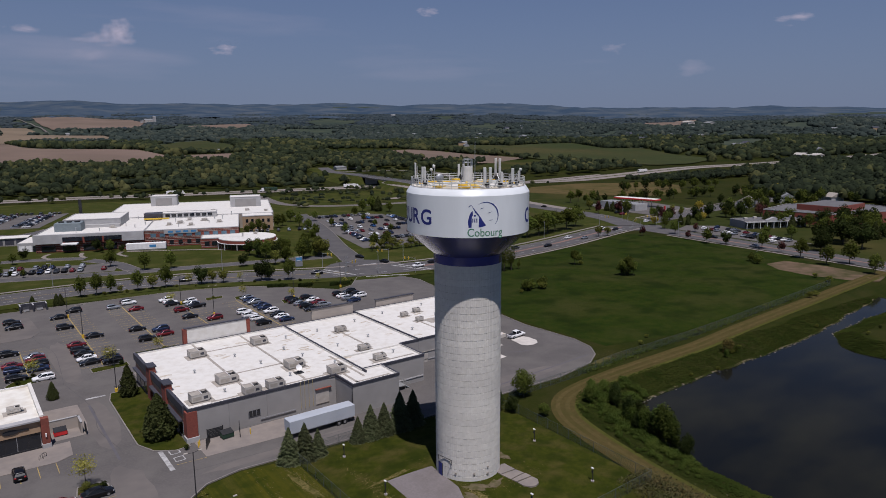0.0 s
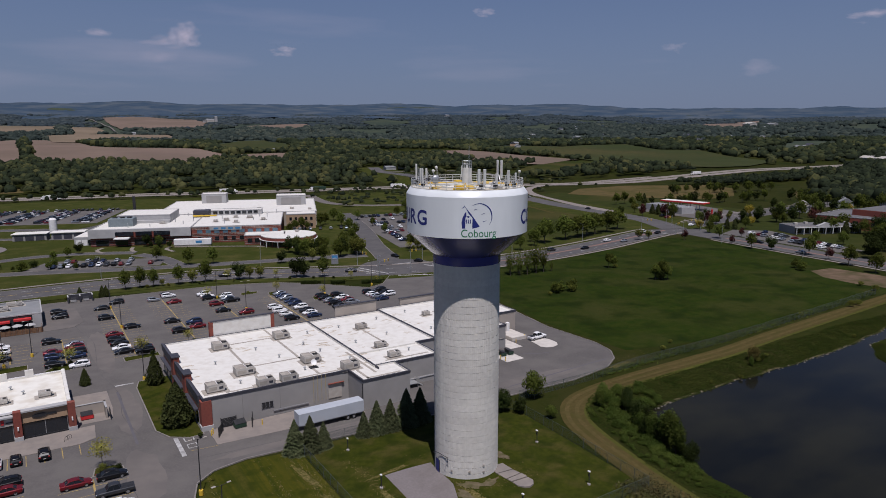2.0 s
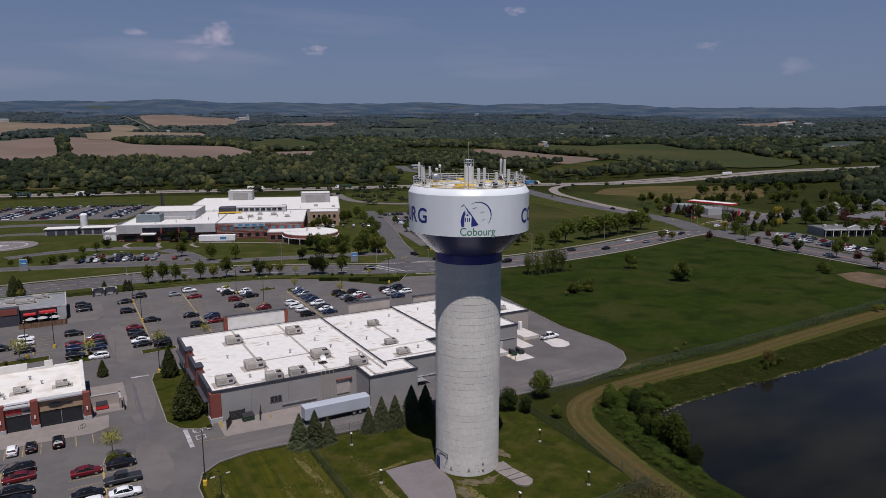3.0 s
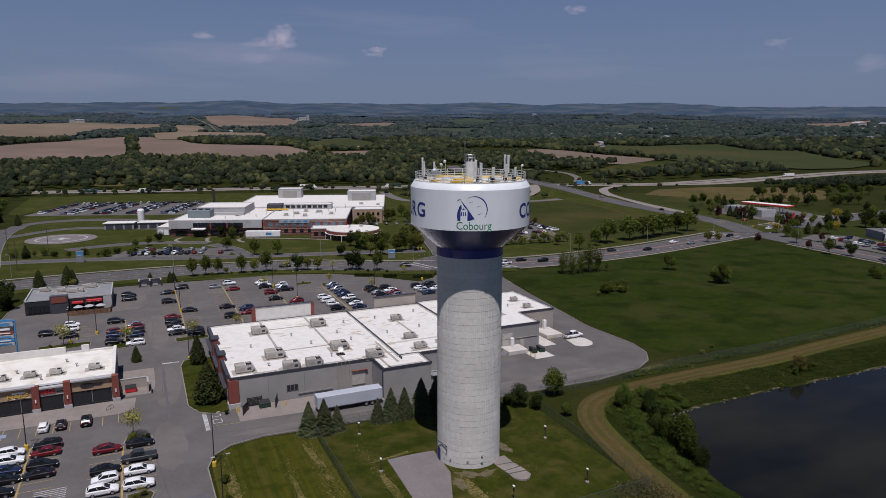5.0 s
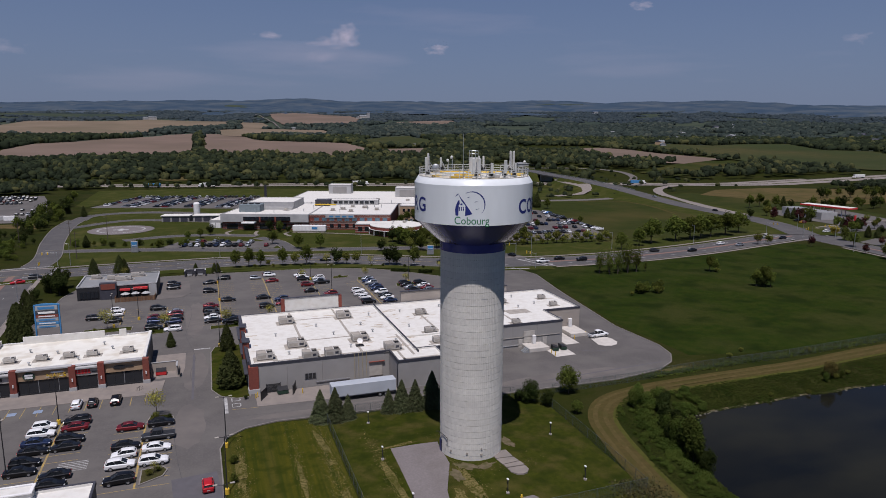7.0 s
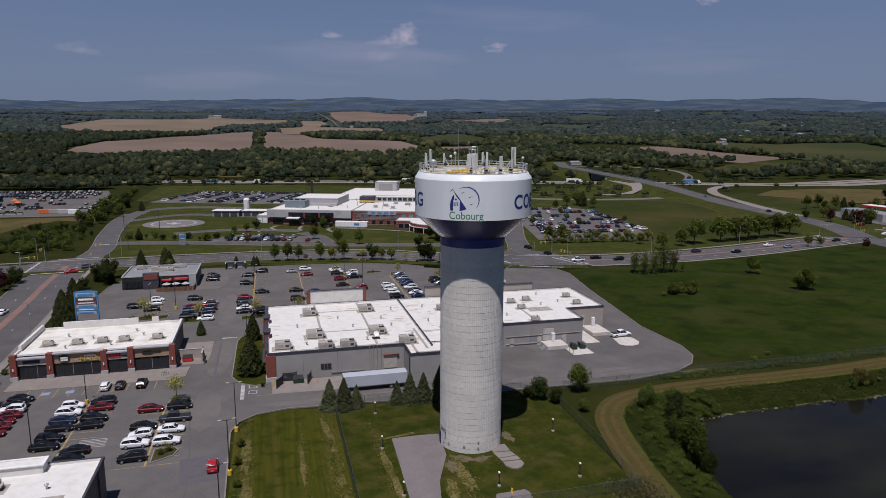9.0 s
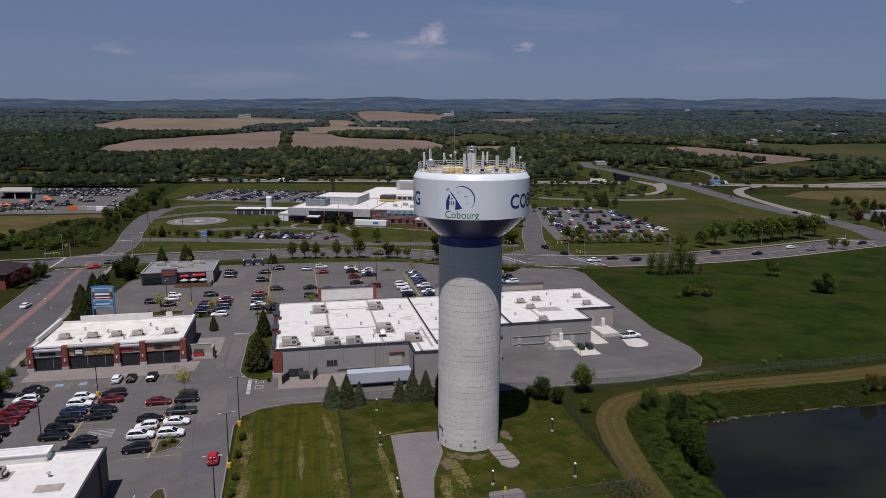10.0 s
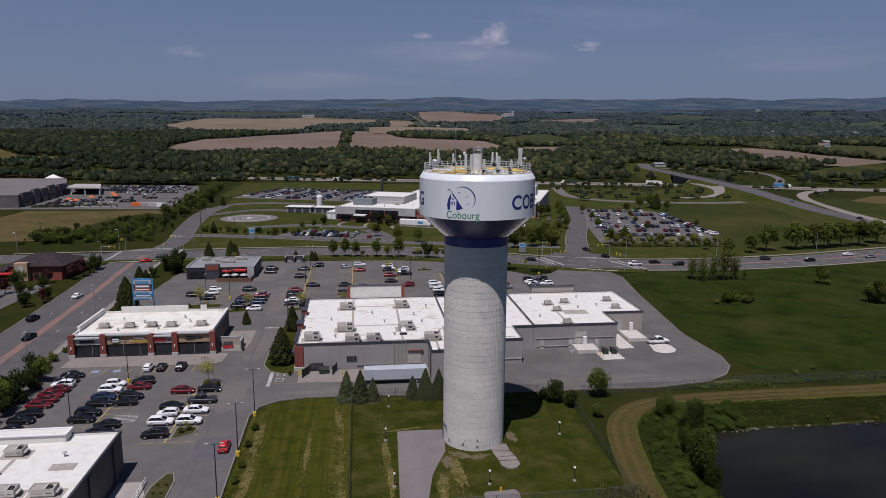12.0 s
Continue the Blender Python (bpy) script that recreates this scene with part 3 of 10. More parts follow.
area("lawn", [(45.2, 40), (88.3, 40), (88.3, 61), (89.4, 96), (86, 103.4), (45.2, 104)], 0.03, M_LAWN, "mown green lawn round the water tower", 2.0)
area("gravel_drive", [(52.4, 20), (56.4, 20), (56.9, 63.5), (58.2, 70.2), (61.2, 77.5), (61.8, 85.6), (53.4, 86.4), (52.6, 63.8)], 0.06, M_GRAVEL, "grey gravel drive to the tower door", 1.5)
area("bare_earth", [(277, 100), (288, 102), (291.5, 124.6), (289.9, 142), (277, 143.2), (269.6, 134), (268, 122), (271.2, 107)], 0.06, M_SAND, "bare sandy earth beside the road", 4.0)
PATH_LINE = [(330, 108), (257, 104), (225, 102.2), (180, 99.4), (157, 97.6), (125, 97.2), (109.6, 95.9), (101.3, 92.9), (96.1, 86.8), (93.5, 79.2), (91.6, 70), (89.9, 60), (88.6, 45), (87.2, 10)]
tagged(band("path", PATH_LINE, -2.45, 2.45, 0.07, M_PATH, height=height, step=2.0), "dry mown grass path along the pond", "path", kind="structure")
band("path_edge", PATH_LINE, 2.45, 3.3, 0.06, M_EDGE, bpy.data.objects["path"], height=height, step=2.0)
for w in (-1.45, 0.55):
    band("wheel_track", PATH_LINE, w, w + 0.9, 0.11, M_TRACK, bpy.data.objects["path"], "worn straw-coloured wheel track", height=height, step=2.0)
slab = thing("outfall_slab", "broken pale concrete slab beside the tower", "slab", at=(0, 0, 0))
for k, poly in enumerate(([(69.0, 78.9), (69.1, 76.4), (72.1, 76.2), (72.0, 78.7)], [(69.1, 76.25), (69.4, 74.2), (72.5, 74.5), (72.15, 76.0)], [(69.45, 74.0), (69.6, 73.1), (72.75, 73.0), (72.6, 74.3)],
                          [(69.65, 72.9), (69.7, 71.6), (70.4, 70.7), (71.3, 70.4), (72.2, 70.7), (72.9, 71.6), (72.8, 72.8)])):
    part("slab_piece", prism(poly, 0.0, height(*poly[0]) + 0.16 - 0.03 * (k % 2)), M_WALK, slab)
def ragged(cx, cy, rx, ry, turn, seed, n=22):
    r = random.Random(seed)
    out = []
    for k in range(n):
        a = 2 * math.pi * k / n
        f = r.uniform(0.62, 1.12)
        x, y = rx * f * math.cos(a), ry * f * math.sin(a)
        out.append((cx + x * math.cos(turn) - y * math.sin(turn), cy + x * math.sin(turn) + y * math.cos(turn)))
    return out


for cx, cy, rx, ry, turn, seed in ((42.6, 94.0, 0.8, 5.5, 0.12, 1), (43.3, 80.5, 0.9, 8.0, 0.02, 2), (43.6, 64.0, 0.8, 7.5, 0.0, 3), (37.6, 82.0, 0.5, 8.0, 0.0, 9), (59.6, 66.5, 1.1, 4.5, -0.15, 10), (62.6, 69.5, 1.3, 3.6, 0.1, 11), (54.5, 87.0, 4.6, 0.5, 0.05, 12), (51.6, 70.0, 0.6, 6.0, 0.02, 13), (28.4, 88, 0.9, 7, 0.0, 4), (28.6, 72, 1.0, 8, 0.0, 5), (51.2, 78, 0.7, 6.5, 0.05, 6), (62.0, 72.5, 1.2, 3.4, 0.1, 7), (127.5, 105.0, 5.0, 0.9, 0.15, 8)):
    area("dry_strip", ragged(cx, cy, rx, ry, turn, 20 + seed), 0.045 + 0.002 * seed, M_DRYSTRIP, "straw-coloured litter on the lawn", 1.5)
for cx, cy, rx, ry, turn, seed in ((63.6, 75.6, 2.6, 1.1, -0.6, 1), (66.6, 74.8, 1.9, 0.9, 0.2, 2), (73.6, 81.6, 1.0, 2.4, 0.1, 3), (61.0, 73.4, 1.0, 2.2, 0.1, 5)):
    area("bare_earth", ragged(cx, cy, rx, ry, turn, seed), 0.06 + 0.004 * seed, M_BARE, "trampled bare soil at the tower's foot", 1.2)
disc = part("manhole_pad", lathe([(0, 0.45), (2.7, 0.45), (2.8, 0.40), (2.8, -0.2)], 24), M_GRAVEL, m=pose(68.2, 63.6, height(68.2, 63.6) - 0.32))
tagged(disc, "round gravel pad in the lawn", "gravel pad", kind="structure")

# verges and boulevards
tagged(band("verge", MAIN[1:9], -8.9, -15.5, 0.06, M_VERGE), "strip of green verge beside the main road", "verge", kind="structure")
tagged(band("sidewalk", MAIN[1:16], 11.2, 13.0, 0.08, M_WALK), "pale concrete sidewalk along the main road", "sidewalk", kind="structure")
tagged(band("sidewalk", MAIN[8:13], -11.6, -10.0, 0.08, M_WALK), "pale concrete sidewalk along the field", "sidewalk", kind="structure")
tagged(band("sidewalk", WEST[1:6], -11.4, -9.8, 0.08, M_WALK), "pale concrete sidewalk along the west road", "sidewalk", kind="structure")
tagged(band("sidewalk", EAST[1:5], 10.0, 11.6, 0.08, M_WALK), "pale concrete sidewalk along the east road", "sidewalk", kind="structure")
band("median_paving", MAIN[8:13], -0.9, 0.9, 0.05, M_RED_PAVE, bpy.data.objects["main_road"])
band("median_paving", EAST[:5], -0.9, 0.9, 0.06, M_RED_PAVE, bpy.data.objects["east_road"])


def dashes(line, off, z, material, parent, length=3.0, gap=6.0, w=0.15):
    pts = smooth_line(line, 1.0)
    verts, faces, s = [], [], 0.0
    left, right = sides(pts, off - w, off + w)
    k = 0
    while k < len(pts) - 4:
        j = min(len(pts) - 1, k + int(length))
        i = len(verts)
        verts += [(*left[k], z), (*right[k], z), (*right[j], z), (*left[j], z)]
        faces.append((i, i + 1, i + 2, i + 3))
        k += int(length + gap)
    return from_faces("lane_marks", verts, faces, material, parent)


for off in (-4.3, 4.3):
    dashes(MAIN, off, 0.06, M_WHITE_LINE, bpy.data.objects["main_road"])
dashes(MAIN[:8], 0.0, 0.06, M_YELLOW_LINE, bpy.data.objects["main_road"], 8, 1)
for off in (-4.2, 4.2):
    dashes(WEST[:6], off, 0.065, M_WHITE_LINE, bpy.data.objects["west_road"], 2.0, 16.0, 0.11)


def bar(x0, y0, x1, y1, w, parent, z=0.05, material=M_WHITE_LINE):
    a, b = Vector((x0, y0)), Vector((x1, y1))
    d = (b - a).normalized() * w / 2
    n = Vector((-d.y, d.x))
    return from_faces("painted_bar", [(*(a + n), z), (*(a - n), z), (*(b - n), z), (*(b + n), z)], [(0, 1, 2, 3)], material, parent)


mr = bpy.data.objects["main_road"]
for x0, y0, x1, y1 in ((120, 251, 126, 234), (124, 249, 129.5, 232), (131, 226.5, 147, 219.5), (151, 240, 157, 223), (154.5, 239, 160, 222), (132, 249, 148, 247),
                       (-57, 258, -57.5, 279), (-32, 260, -32, 280), (-54, 254, -36, 256), (-52, 283, -34, 285), (308, 240, 308, 258), (336, 246, 338, 262)):
    bar(x0, y0, x1, y1, 0.9, mr, 0.08)

# plaza details: islands, walks, stall lines
def island(poly, label, material=M_LAWN, z=0.14):
    isl = tagged(part("traffic_island", prism(offset_poly(poly, 0.22), -0.05, z), material), label, "traffic island", kind="structure")
    part("island_kerb", ring_prism(poly, offset_poly(poly, 0.22), -0.05, z + 0.02), M_KERB, isl)
    return isl


island([(24.2, 126), (26.0, 121.6), (29.2, 119.4), (32.0, 119.6), (32.0, 156.6), (25.4, 156.2), (24.4, 152)], "grass island beside the plaza store")
island([(12.8, 88.2), (16.4, 90.2), (17.0, 92.2), (16.4, 93.4), (12.8, 93.4)], "planted island at the end of a parking row", M_MULCH)
island([(12.2, 112.6), (17.2, 112.6), (17.2, 114.2), (15.8, 115.6), (12.8, 115.8)], "planted island with a young tree", M_LAWN)
island([(14.0, 60), (17.6, 60), (17.6, 73.6), (16.8, 76.2), (15.6, 76.2), (14.2, 72)], "planted island with young shrubs", M_MULCH)
island([(7.0, 172.5), (16.5, 174.0), (17.4, 176.2), (16.5, 178.4), (10.5, 179.4), (7.0, 175)], "grass island with a small tree")
island([(24.6, 172.6), (33.2, 173.4), (33.2, 176.4), (24.6, 176.4)], "grass island with a small tree")
island([(-8.5, 178), (4.0, 179), (4.0, 183), (-8.5, 183)], "grass island behind the shops")
island([(68.5, 226.5), (74.5, 227), (75.5, 230.0), (69.5, 230.4)], "small planted island in the parking lot")
island([(56, 226), (64, 225.5), (64, 229.0), (56.5, 229.5)], "small planted island in the parking lot")
island([(77, 221), (84, 221), (82.5, 225.5), (78, 226)], "small planted island in the parking lot")
island([(88, 206.5), (97, 208.5), (97, 211.5), (89, 211.5)], "small planted island in the parking lot")
island([(36, 176.5), (47, 176.5), (47, 183), (36, 183)], "planted island beside the plaza store")
tagged(part("sidewalk", prism([(-21.9, 128.4), (11.5, 127.6), (14.2, 129.0), (14.6, 135.4), (-21.9, 135.4)], -0.1, 0.10), M_WALK), "pale concrete walk before the strip shops", "sidewalk", kind="structure")
tagged(part("sidewalk", prism([(32.5, 161.7), (123, 163.6), (123, 168.0), (32.5, 167.0)], -0.1, 0.10), M_WALK), "pale concrete walk before the plaza store", "sidewalk", kind="structure")
tagged(part("driveway_apron", prism([(11.0, 137), (18.0, 137), (18.6, 143), (18.6, 154), (11.0, 154)], -0.1, 0.035), M_WALK), "pale concrete apron beside the shops", "apron", kind="structure")
tagged(part("loading_apron", prism([(33, 113.9), (62.4, 112.5), (62.4, 121.0), (33, 121.0)], -0.1, 0.035), M_WALK), "pale concrete loading apron", "apron", kind="structure")
tagged(part("concrete_pad", prism([(120.4, 126.2), (121.4, 124.9), (123.2, 124.4), (125.2, 125.0), (126.5, 126.8), (126.6, 130.0), (125.4, 132.6), (121.6, 133.6)], -0.1, 0.05), M_PAD), "white concrete pad in the yard", "concrete pad", kind="structure")
tagged(part("concrete_pad", prism([(105.3, 121.2), (110.8, 121.4), (110.8, 127.0), (105.3, 127.0)], -0.1, 0.05), M_PAD), "white concrete pad under the bins", "concrete pad", kind="structure")
tagged(part("concrete_pad", prism([(112.4, 129.0), (116.4, 129.0), (116.6, 140.9), (112.4, 140.9)], -0.1, 0.05), M_PAD), "white concrete pad at the loading door", "concrete pad", kind="structure")
tagged(part("entrance_walk", prism([(8.2, 214), (16, 214.5), (19.0, 219.5), (18.0, 240), (8.2, 240)], -0.1, 0.05), M_WORN), "pale worn paving beside the restaurant", "sidewalk", kind="structure")

marks = bmesh.new()


def stalls(x0, x1, ys, w=0.12, z=0.012):
    for y in ys:
        for f in ((x0, y - w / 2), ):
            v = [marks.verts.new(p) for p in ((x0, y - w / 2, z), (x1, y - w / 2, z), (x1, y + w / 2, z), (x0, y + w / 2, z))]
            marks.faces.new(v)


def spine(x, y0, y1, w=0.16, z=0.014):
    v = [marks.verts.new(p) for p in ((x - w, y0, z), (x + w, y0, z), (x + w, y1, z), (x - w, y1, z))]
    marks.faces.new(v)


def bay(x, y0, y1, half=5.2, pitch=2.75):
    spine(x, y0, y1)
    n = int((y1 - y0) / pitch)
    stalls(x - half, x + half, [y0 + k * pitch for k in range(n + 1)])


for x, y0, y1 in ((12.2, 87.5, 112), (-2.8, 90, 118), (-11.8, 60, 94), (27.9, 178, 234), (44.0, 184, 236), (60.2, 184, 224), (77.0, 184, 222), (94.6, 184, 207), (12.2, 180, 202), (0.2, 186, 203)):
    bay(x, y0, y1)
for k in range(12):
    spine(-19.5 + k * 2.8, 123.0, 128.3, 0.07)
stalls(-19.5, -14.2, [97 + 2.75 * k for k in range(10)])
part("stall_lines", marks, M_YELLOW_LINE, plaza, "faded yellow stall lines")
for x0, y0, x1, y1, w in ((26.9, 112.4, 26.9, 120.9, 0.8), (20.5, 156.0, 24.4, 156.0, 0.7)):
    bar(x0, y0, x1, y1, w, plaza, 0.02)
bar(28.0, 114.0, 33.0, 113.6, 0.12, plaza, 0.02, M_YELLOW_LINE)
for k in range(2):
    for s in (0, 1):
        bar(28.2, 115.2 + 3.2 * k + s * 1.7, 29.8, 115.2 + 3.2 * k + s * 1.7, 0.2, plaza, 0.02)
        bar(28.2 + s * 1.6, 115.2 + 3.2 * k, 28.2 + s * 1.6, 116.9 + 3.2 * k, 0.2, plaza, 0.022)
for k in range(6):
    bar(-0.4, 97.0 + 0.62 * k, 4.2, 97.0 + 0.62 * k, 0.2, plaza, 0.025)
for x in (-13.0, -8.4):
    bar(x - 0.8, 125.4, x + 0.8, 125.4, 1.6, plaza, 0.02, M_BLUE_LINE)

# paler lanes, repaired strips and darker patches in the asphalt
for k, (cx, cy, rx, ry) in enumerate(((20.6, 142.0, 3.0, 14.0), (20.0, 109.0, 3.4, 10.5), (20.6, 186.0, 3.0, 19.0), (51.0, 108.2, 20.0, 1.6), (101.0, 109.0, 18.0, 2.6), (64.0, 175.0, 26.0, 2.6))):
    rw = random.Random(70 + k)
    lane = [(cx + rx * rw.uniform(0.8, 1.1) * math.cos(radians(a)), cy + ry * rw.uniform(0.85, 1.1) * math.sin(radians(a))) for a in range(0, 360, 18)]
    sheet("worn_lane", lane, 0.004, M_WORN, plaza, "pale worn asphalt")
M_TAR = mat("tar patch", (0.082, 0.077, 0.083), (0.094, 0.088, 0.095), 0.7, 0.9)
for x0, y0, x1, y1, w in ((18.0, 84, 25.0, 84.6, 9.0), (20.5, 122, 20.5, 152, 0.5), (60, 172, 118, 176, 0.5), (36, 170, 66, 172.5, 3.2), (96, 108, 128, 110, 0.4), (112.8, 124.4, 116, 122.4, 0.3), (116, 122.4, 119.5, 121.6, 0.35)):
    bar(x0, y0, x1, y1, w, plaza, 0.008, M_TAR)

# roads north of the main road
HOSP_IN = [(139, 246), (147, 270), (156, 300), (172, 345), (187, 395), (196, 430)]
road("hospital_road", HOSP_IN, 10.0, 0.035, "grey asphalt entrance road to the hospital lots")
LOOP = [(-47, 432), (-44, 452), (-30, 463), (-10, 463), (14, 452), (34, 440), (60, 470)]
road("service_road", LOOP, 8.0, 0.03, "grey asphalt service road")
road("service_road", [(-50, 396), (-20, 424), (10, 414), (40, 398)], 6.0, 0.035, "grey asphalt drive above the helipad")
FRONT = [(-46, 322), (-20, 318), (8, 311), (42, 299), (75, 290), (105, 283), (140, 274)]
road("service_road", FRONT, 7.0, 0.03, "grey asphalt drive before the hospital")
road("service_road", [(-14, 345), (8, 352), (28, 350), (50, 340)], 6.0, 0.04, "grey asphalt drop-off drive")
road("service_road", [(62, 292), (58, 318), (50, 334)], 6.0, 0.045, "grey asphalt drive")
road("parkway", [(226, 575), (216, 522), (217, 490), (234, 466), (267, 452), (302, 446), (330, 448), (357, 460)], 8.0, 0.05, "pale grey asphalt parkway before the highway", M_WORN)


def lot(name, poly, label, material=M_ASPHALT, z=0.03):
    return tagged(part(name, prism(poly, -0.25, z), material), label, "parking lot", kind="structure")


A20 = radians(-20)


def hos(u, v):
    """From the hospital's own axes into the plan."""
    return (35.4 + u * math.cos(A20) - v * math.sin(A20), 366 + u * math.sin(A20) + v * math.cos(A20))


lot("parking_lot", [hos(-13, -58), hos(40, -54), hos(40, -36), hos(-10, -36)], "small grey parking lot before the hospital")
lot("parking_lot", [hos(-128, 100), hos(-26, 100), hos(-26, 178), hos(-128, 168)], "large grey staff parking lot behind the hospital")
lot("parking_lot", [(163, 284), (222, 277), (229, 300), (234, 345), (242, 396), (236, 402), (200, 418), (190, 408)], "large grey visitor parking lot")
lot("parking_lot", [(-300, 440), (-166, 438), (-64, 432), (-66, 470), (-98, 606), (-330, 640)], "large grey store parking lot")
lot("parking_lot", [(-140, 150), (-62, 168), (-60, 215), (-140, 215)], "grey parking lot beside the brick restaurant")
lot("parking_lot", [(328, 160), (343, 155), (366, 218), (352, 232), (334, 226)], "grey forecourt with parked cars", z=0.05)
lot("parking_lot", [(377, 274), (424, 262), (446, 334), (396, 346), (380, 322)], "grey filling station forecourt", z=0.05)
pad = part("helipad", lathe([(0, 0.12), (16.6, 0.12), (16.8, 0.05), (16.8, -0.2)], 48), M_GRAVEL, m=pose(-19.0, 384.5, 0))
tagged(pad, "round pale concrete helipad with white markings", "helipad", kind="structure")
part("pad_ring", lathe([(11.4, 0.14), (12.3, 0.14)], 40), M_WHITE_LINE, pad)
bm = bmesh.new()
box(bm, -4, -1.2, 0.135, 4, 1.2, 0.15)
box(bm, -1.2, -4, 0.136, 1.2, 4, 0.151)
part("pad_cross", bm, M_WHITE_LINE, pad)

# highway, ramps and the bridge
HIGHWAY = [(-900, 836), (-350, 744), (-88, 702), (15, 672), (100, 659), (160, 641), (238, 621), (287, 611), (353, 596), (433, 564), (492, 541), (560, 525), (640, 524), (790, 526), (900, 505), (1300, 430)]
hw = band("highway", HIGHWAY, -15, 15, 0.30, M_WALK, height=height, step=14.0)
tagged(hw, "pale grey highway before a belt of trees", "highway", kind="structure")
band("median_grass", HIGHWAY, -1.6, 1.6, 0.40, M_VERGE, hw, height=height, step=14.0)
er = band("bridge_road", EAST[5:], -8, 8, 0.35, M_ROAD, height=lifted, step=8.0, thick=0.9)
tagged(er, "grey asphalt road climbing to a highway bridge", "road", kind="structure")
bank_line = smooth_line(EAST[5:], 8.0)
for s in (-1, 1):
    verts, faces = [], []
    for q, n_ in zip(bank_line, sides(bank_line, s * 26, s * 8)[0]):
        o = q + (n_ - q) * (26 / 8)
        gap = math.hypot(q.x - LIFT_AT[0], q.y - LIFT_AT[1]) < 30
        verts += [(n_.x, n_.y, height(n_.x, n_.y) if gap else lifted(n_.x, n_.y) + 0.28), (o.x, o.y, height(o.x, o.y) + 0.02)]
    for k in range(len(bank_line) - 1):
        faces.append((2 * k, 2 * k + 1, 2 * k + 3, 2 * k + 2) if s < 0 else (2 * k + 1, 2 * k, 2 * k + 2, 2 * k + 3))
    from_faces("bank", verts, faces, M_VERGE, er, "grassy bank")
    band("guard_rail", [(361, 465), (360, 509), (361, 545), (366, 603), (374, 658), (380, 690)], s * 7.8, s * 7.95, 1.0, M_GALV, er, height=lifted, step=8.0, thick=0.35)
for x, y in ((363, 577), (370, 626)):
    part("bridge_pier", box_bm(x - 7, y - 1, -0.5, x + 7, y + 1, 7.0), M_CONCRETE, er)
RAMPS = [[(300, 478), (328, 487), (341, 495), (347, 508), (349, 526), (350, 548), (354, 572)], [(400, 782), (430, 778), (472, 765), (499, 738), (508, 697), (489, 641), (455, 594)],
         [(640, 544), (542, 545), (484, 538), (449, 527), (423, 506), (402, 476), (387, 442), (374, 403), (365, 366), (358, 330)]]


def bank_z(x, y):
    """The ground with the sloping banks of the bridge road on it."""
    off = min(math.hypot(q.x - x, q.y - y) for q in bank_line)
    z = height(x, y)
    return z + (lifted(x, y) - z) * min(1.0, max(0.0, (26 - off) / 18))


for ramp, surface in zip(RAMPS, (M_WALK, M_WORN, M_WALK)):
    tagged(band("ramp", ramp, -4.2, 4.2, 0.42, surface, height=bank_z, step=8.0), "pale curving highway ramp", "ramp", kind="structure")
tagged(band("path", [(297, 436), (329, 428), (332, 396), (320, 350)], -1.3, 1.3, 0.1, M_PATH, height=height, step=8.0), "dry trodden path across the grass", "path", kind="structure")

# far fields on the slopes
NEAR_FIELD, FAR_FIELD = "bare brown ploughed field on a slope", "bare brown ploughed field far off"
area("ploughed_field", [(-258, 1075), (-269, 1217), (-250, 1336), (-192, 1370), (-112, 1525), (-56, 1770), (6, 1823), (10, 1074), (-48, 1048), (-115, 1040), (-190, 1012)], 1.2, M_PLOUGH, NEAR_FIELD, 40.0)
area("ploughed_field", [(32, 1822), (65, 1833), (108, 1714), (126, 1462), (147, 1412), (263, 1361), (296, 1328), (304, 1175), (260, 1022), (215, 1000), (162, 1010), (100, 1035), (29, 1080)], 1.2, M_PLOUGH, NEAR_FIELD, 40.0)
area("ploughed_field", [(-491, 1943), (-517, 2228), (-472, 2389), (-334, 2432), (-142, 2510), (-44, 2431), (114, 2430), (96, 2134), (-63, 2102), (-111, 1810), (-165, 1640), (-306, 1720), (-409, 1787)], 2.5, M_PLOUGH_DRY, FAR_FIELD, 60.0)
area("ploughed_field", [(307, 3020), (371, 3078), (464, 3053), (524, 2878), (611, 2796), (595, 2534), (518, 2264), (439, 2229), (292, 2182), (267, 2193), (272, 2463)], 2.5, M_PLOUGH, FAR_FIELD, 60.0)
area("ploughed_field", [(148, 2376), (212, 2259), (226, 2067), (136, 1981)], 2.0, M_PLOUGH_DRY, FAR_FIELD, 60.0)
area("ploughed_field", [(70, 1957), (151, 2009), (246, 2029), (366, 2023), (360, 1862), (271, 1690), (148, 1590), (76, 1749)], 2.0, M_PLOUGH_DRY, FAR_FIELD, 60.0)
area("ploughed_field", [(326, 1168), (444, 1183), (345, 1000), (308, 1020)], 1.2, M_PLOUGH, NEAR_FIELD, 40.0)
area("ploughed_field", [(648, 2252), (733, 2263), (872, 2294), (853, 2153), (713, 2105), (638, 2174)], 2.0, M_PLOUGH, FAR_FIELD, 60.0)
area("ploughed_field", [(650, 1075), (720, 1072), (736, 1006), (732, 916), (745, 847), (752, 793), (647, 750), (612, 800), (605, 926)], 1.2, M_PLOUGH, NEAR_FIELD, 40.0)
area("ploughed_field", [(2132, 1618), (2200, 1509), (1828, 1240), (1780, 1346)], 2.5, M_PLOUGH, FAR_FIELD, 60.0)
area("ploughed_field", [(2240, 1560), (2380, 1560), (1990, 1290), (1930, 1330)], 2.5, M_PLOUGH, FAR_FIELD, 60.0)
area("dry_field", [(425, 452), (470, 486), (537, 488), (612, 448), (600, 407), (531, 357), (490, 353), (445, 399)], 0.15, M_STRAW, "dry tan field beside the highway", 12.0)
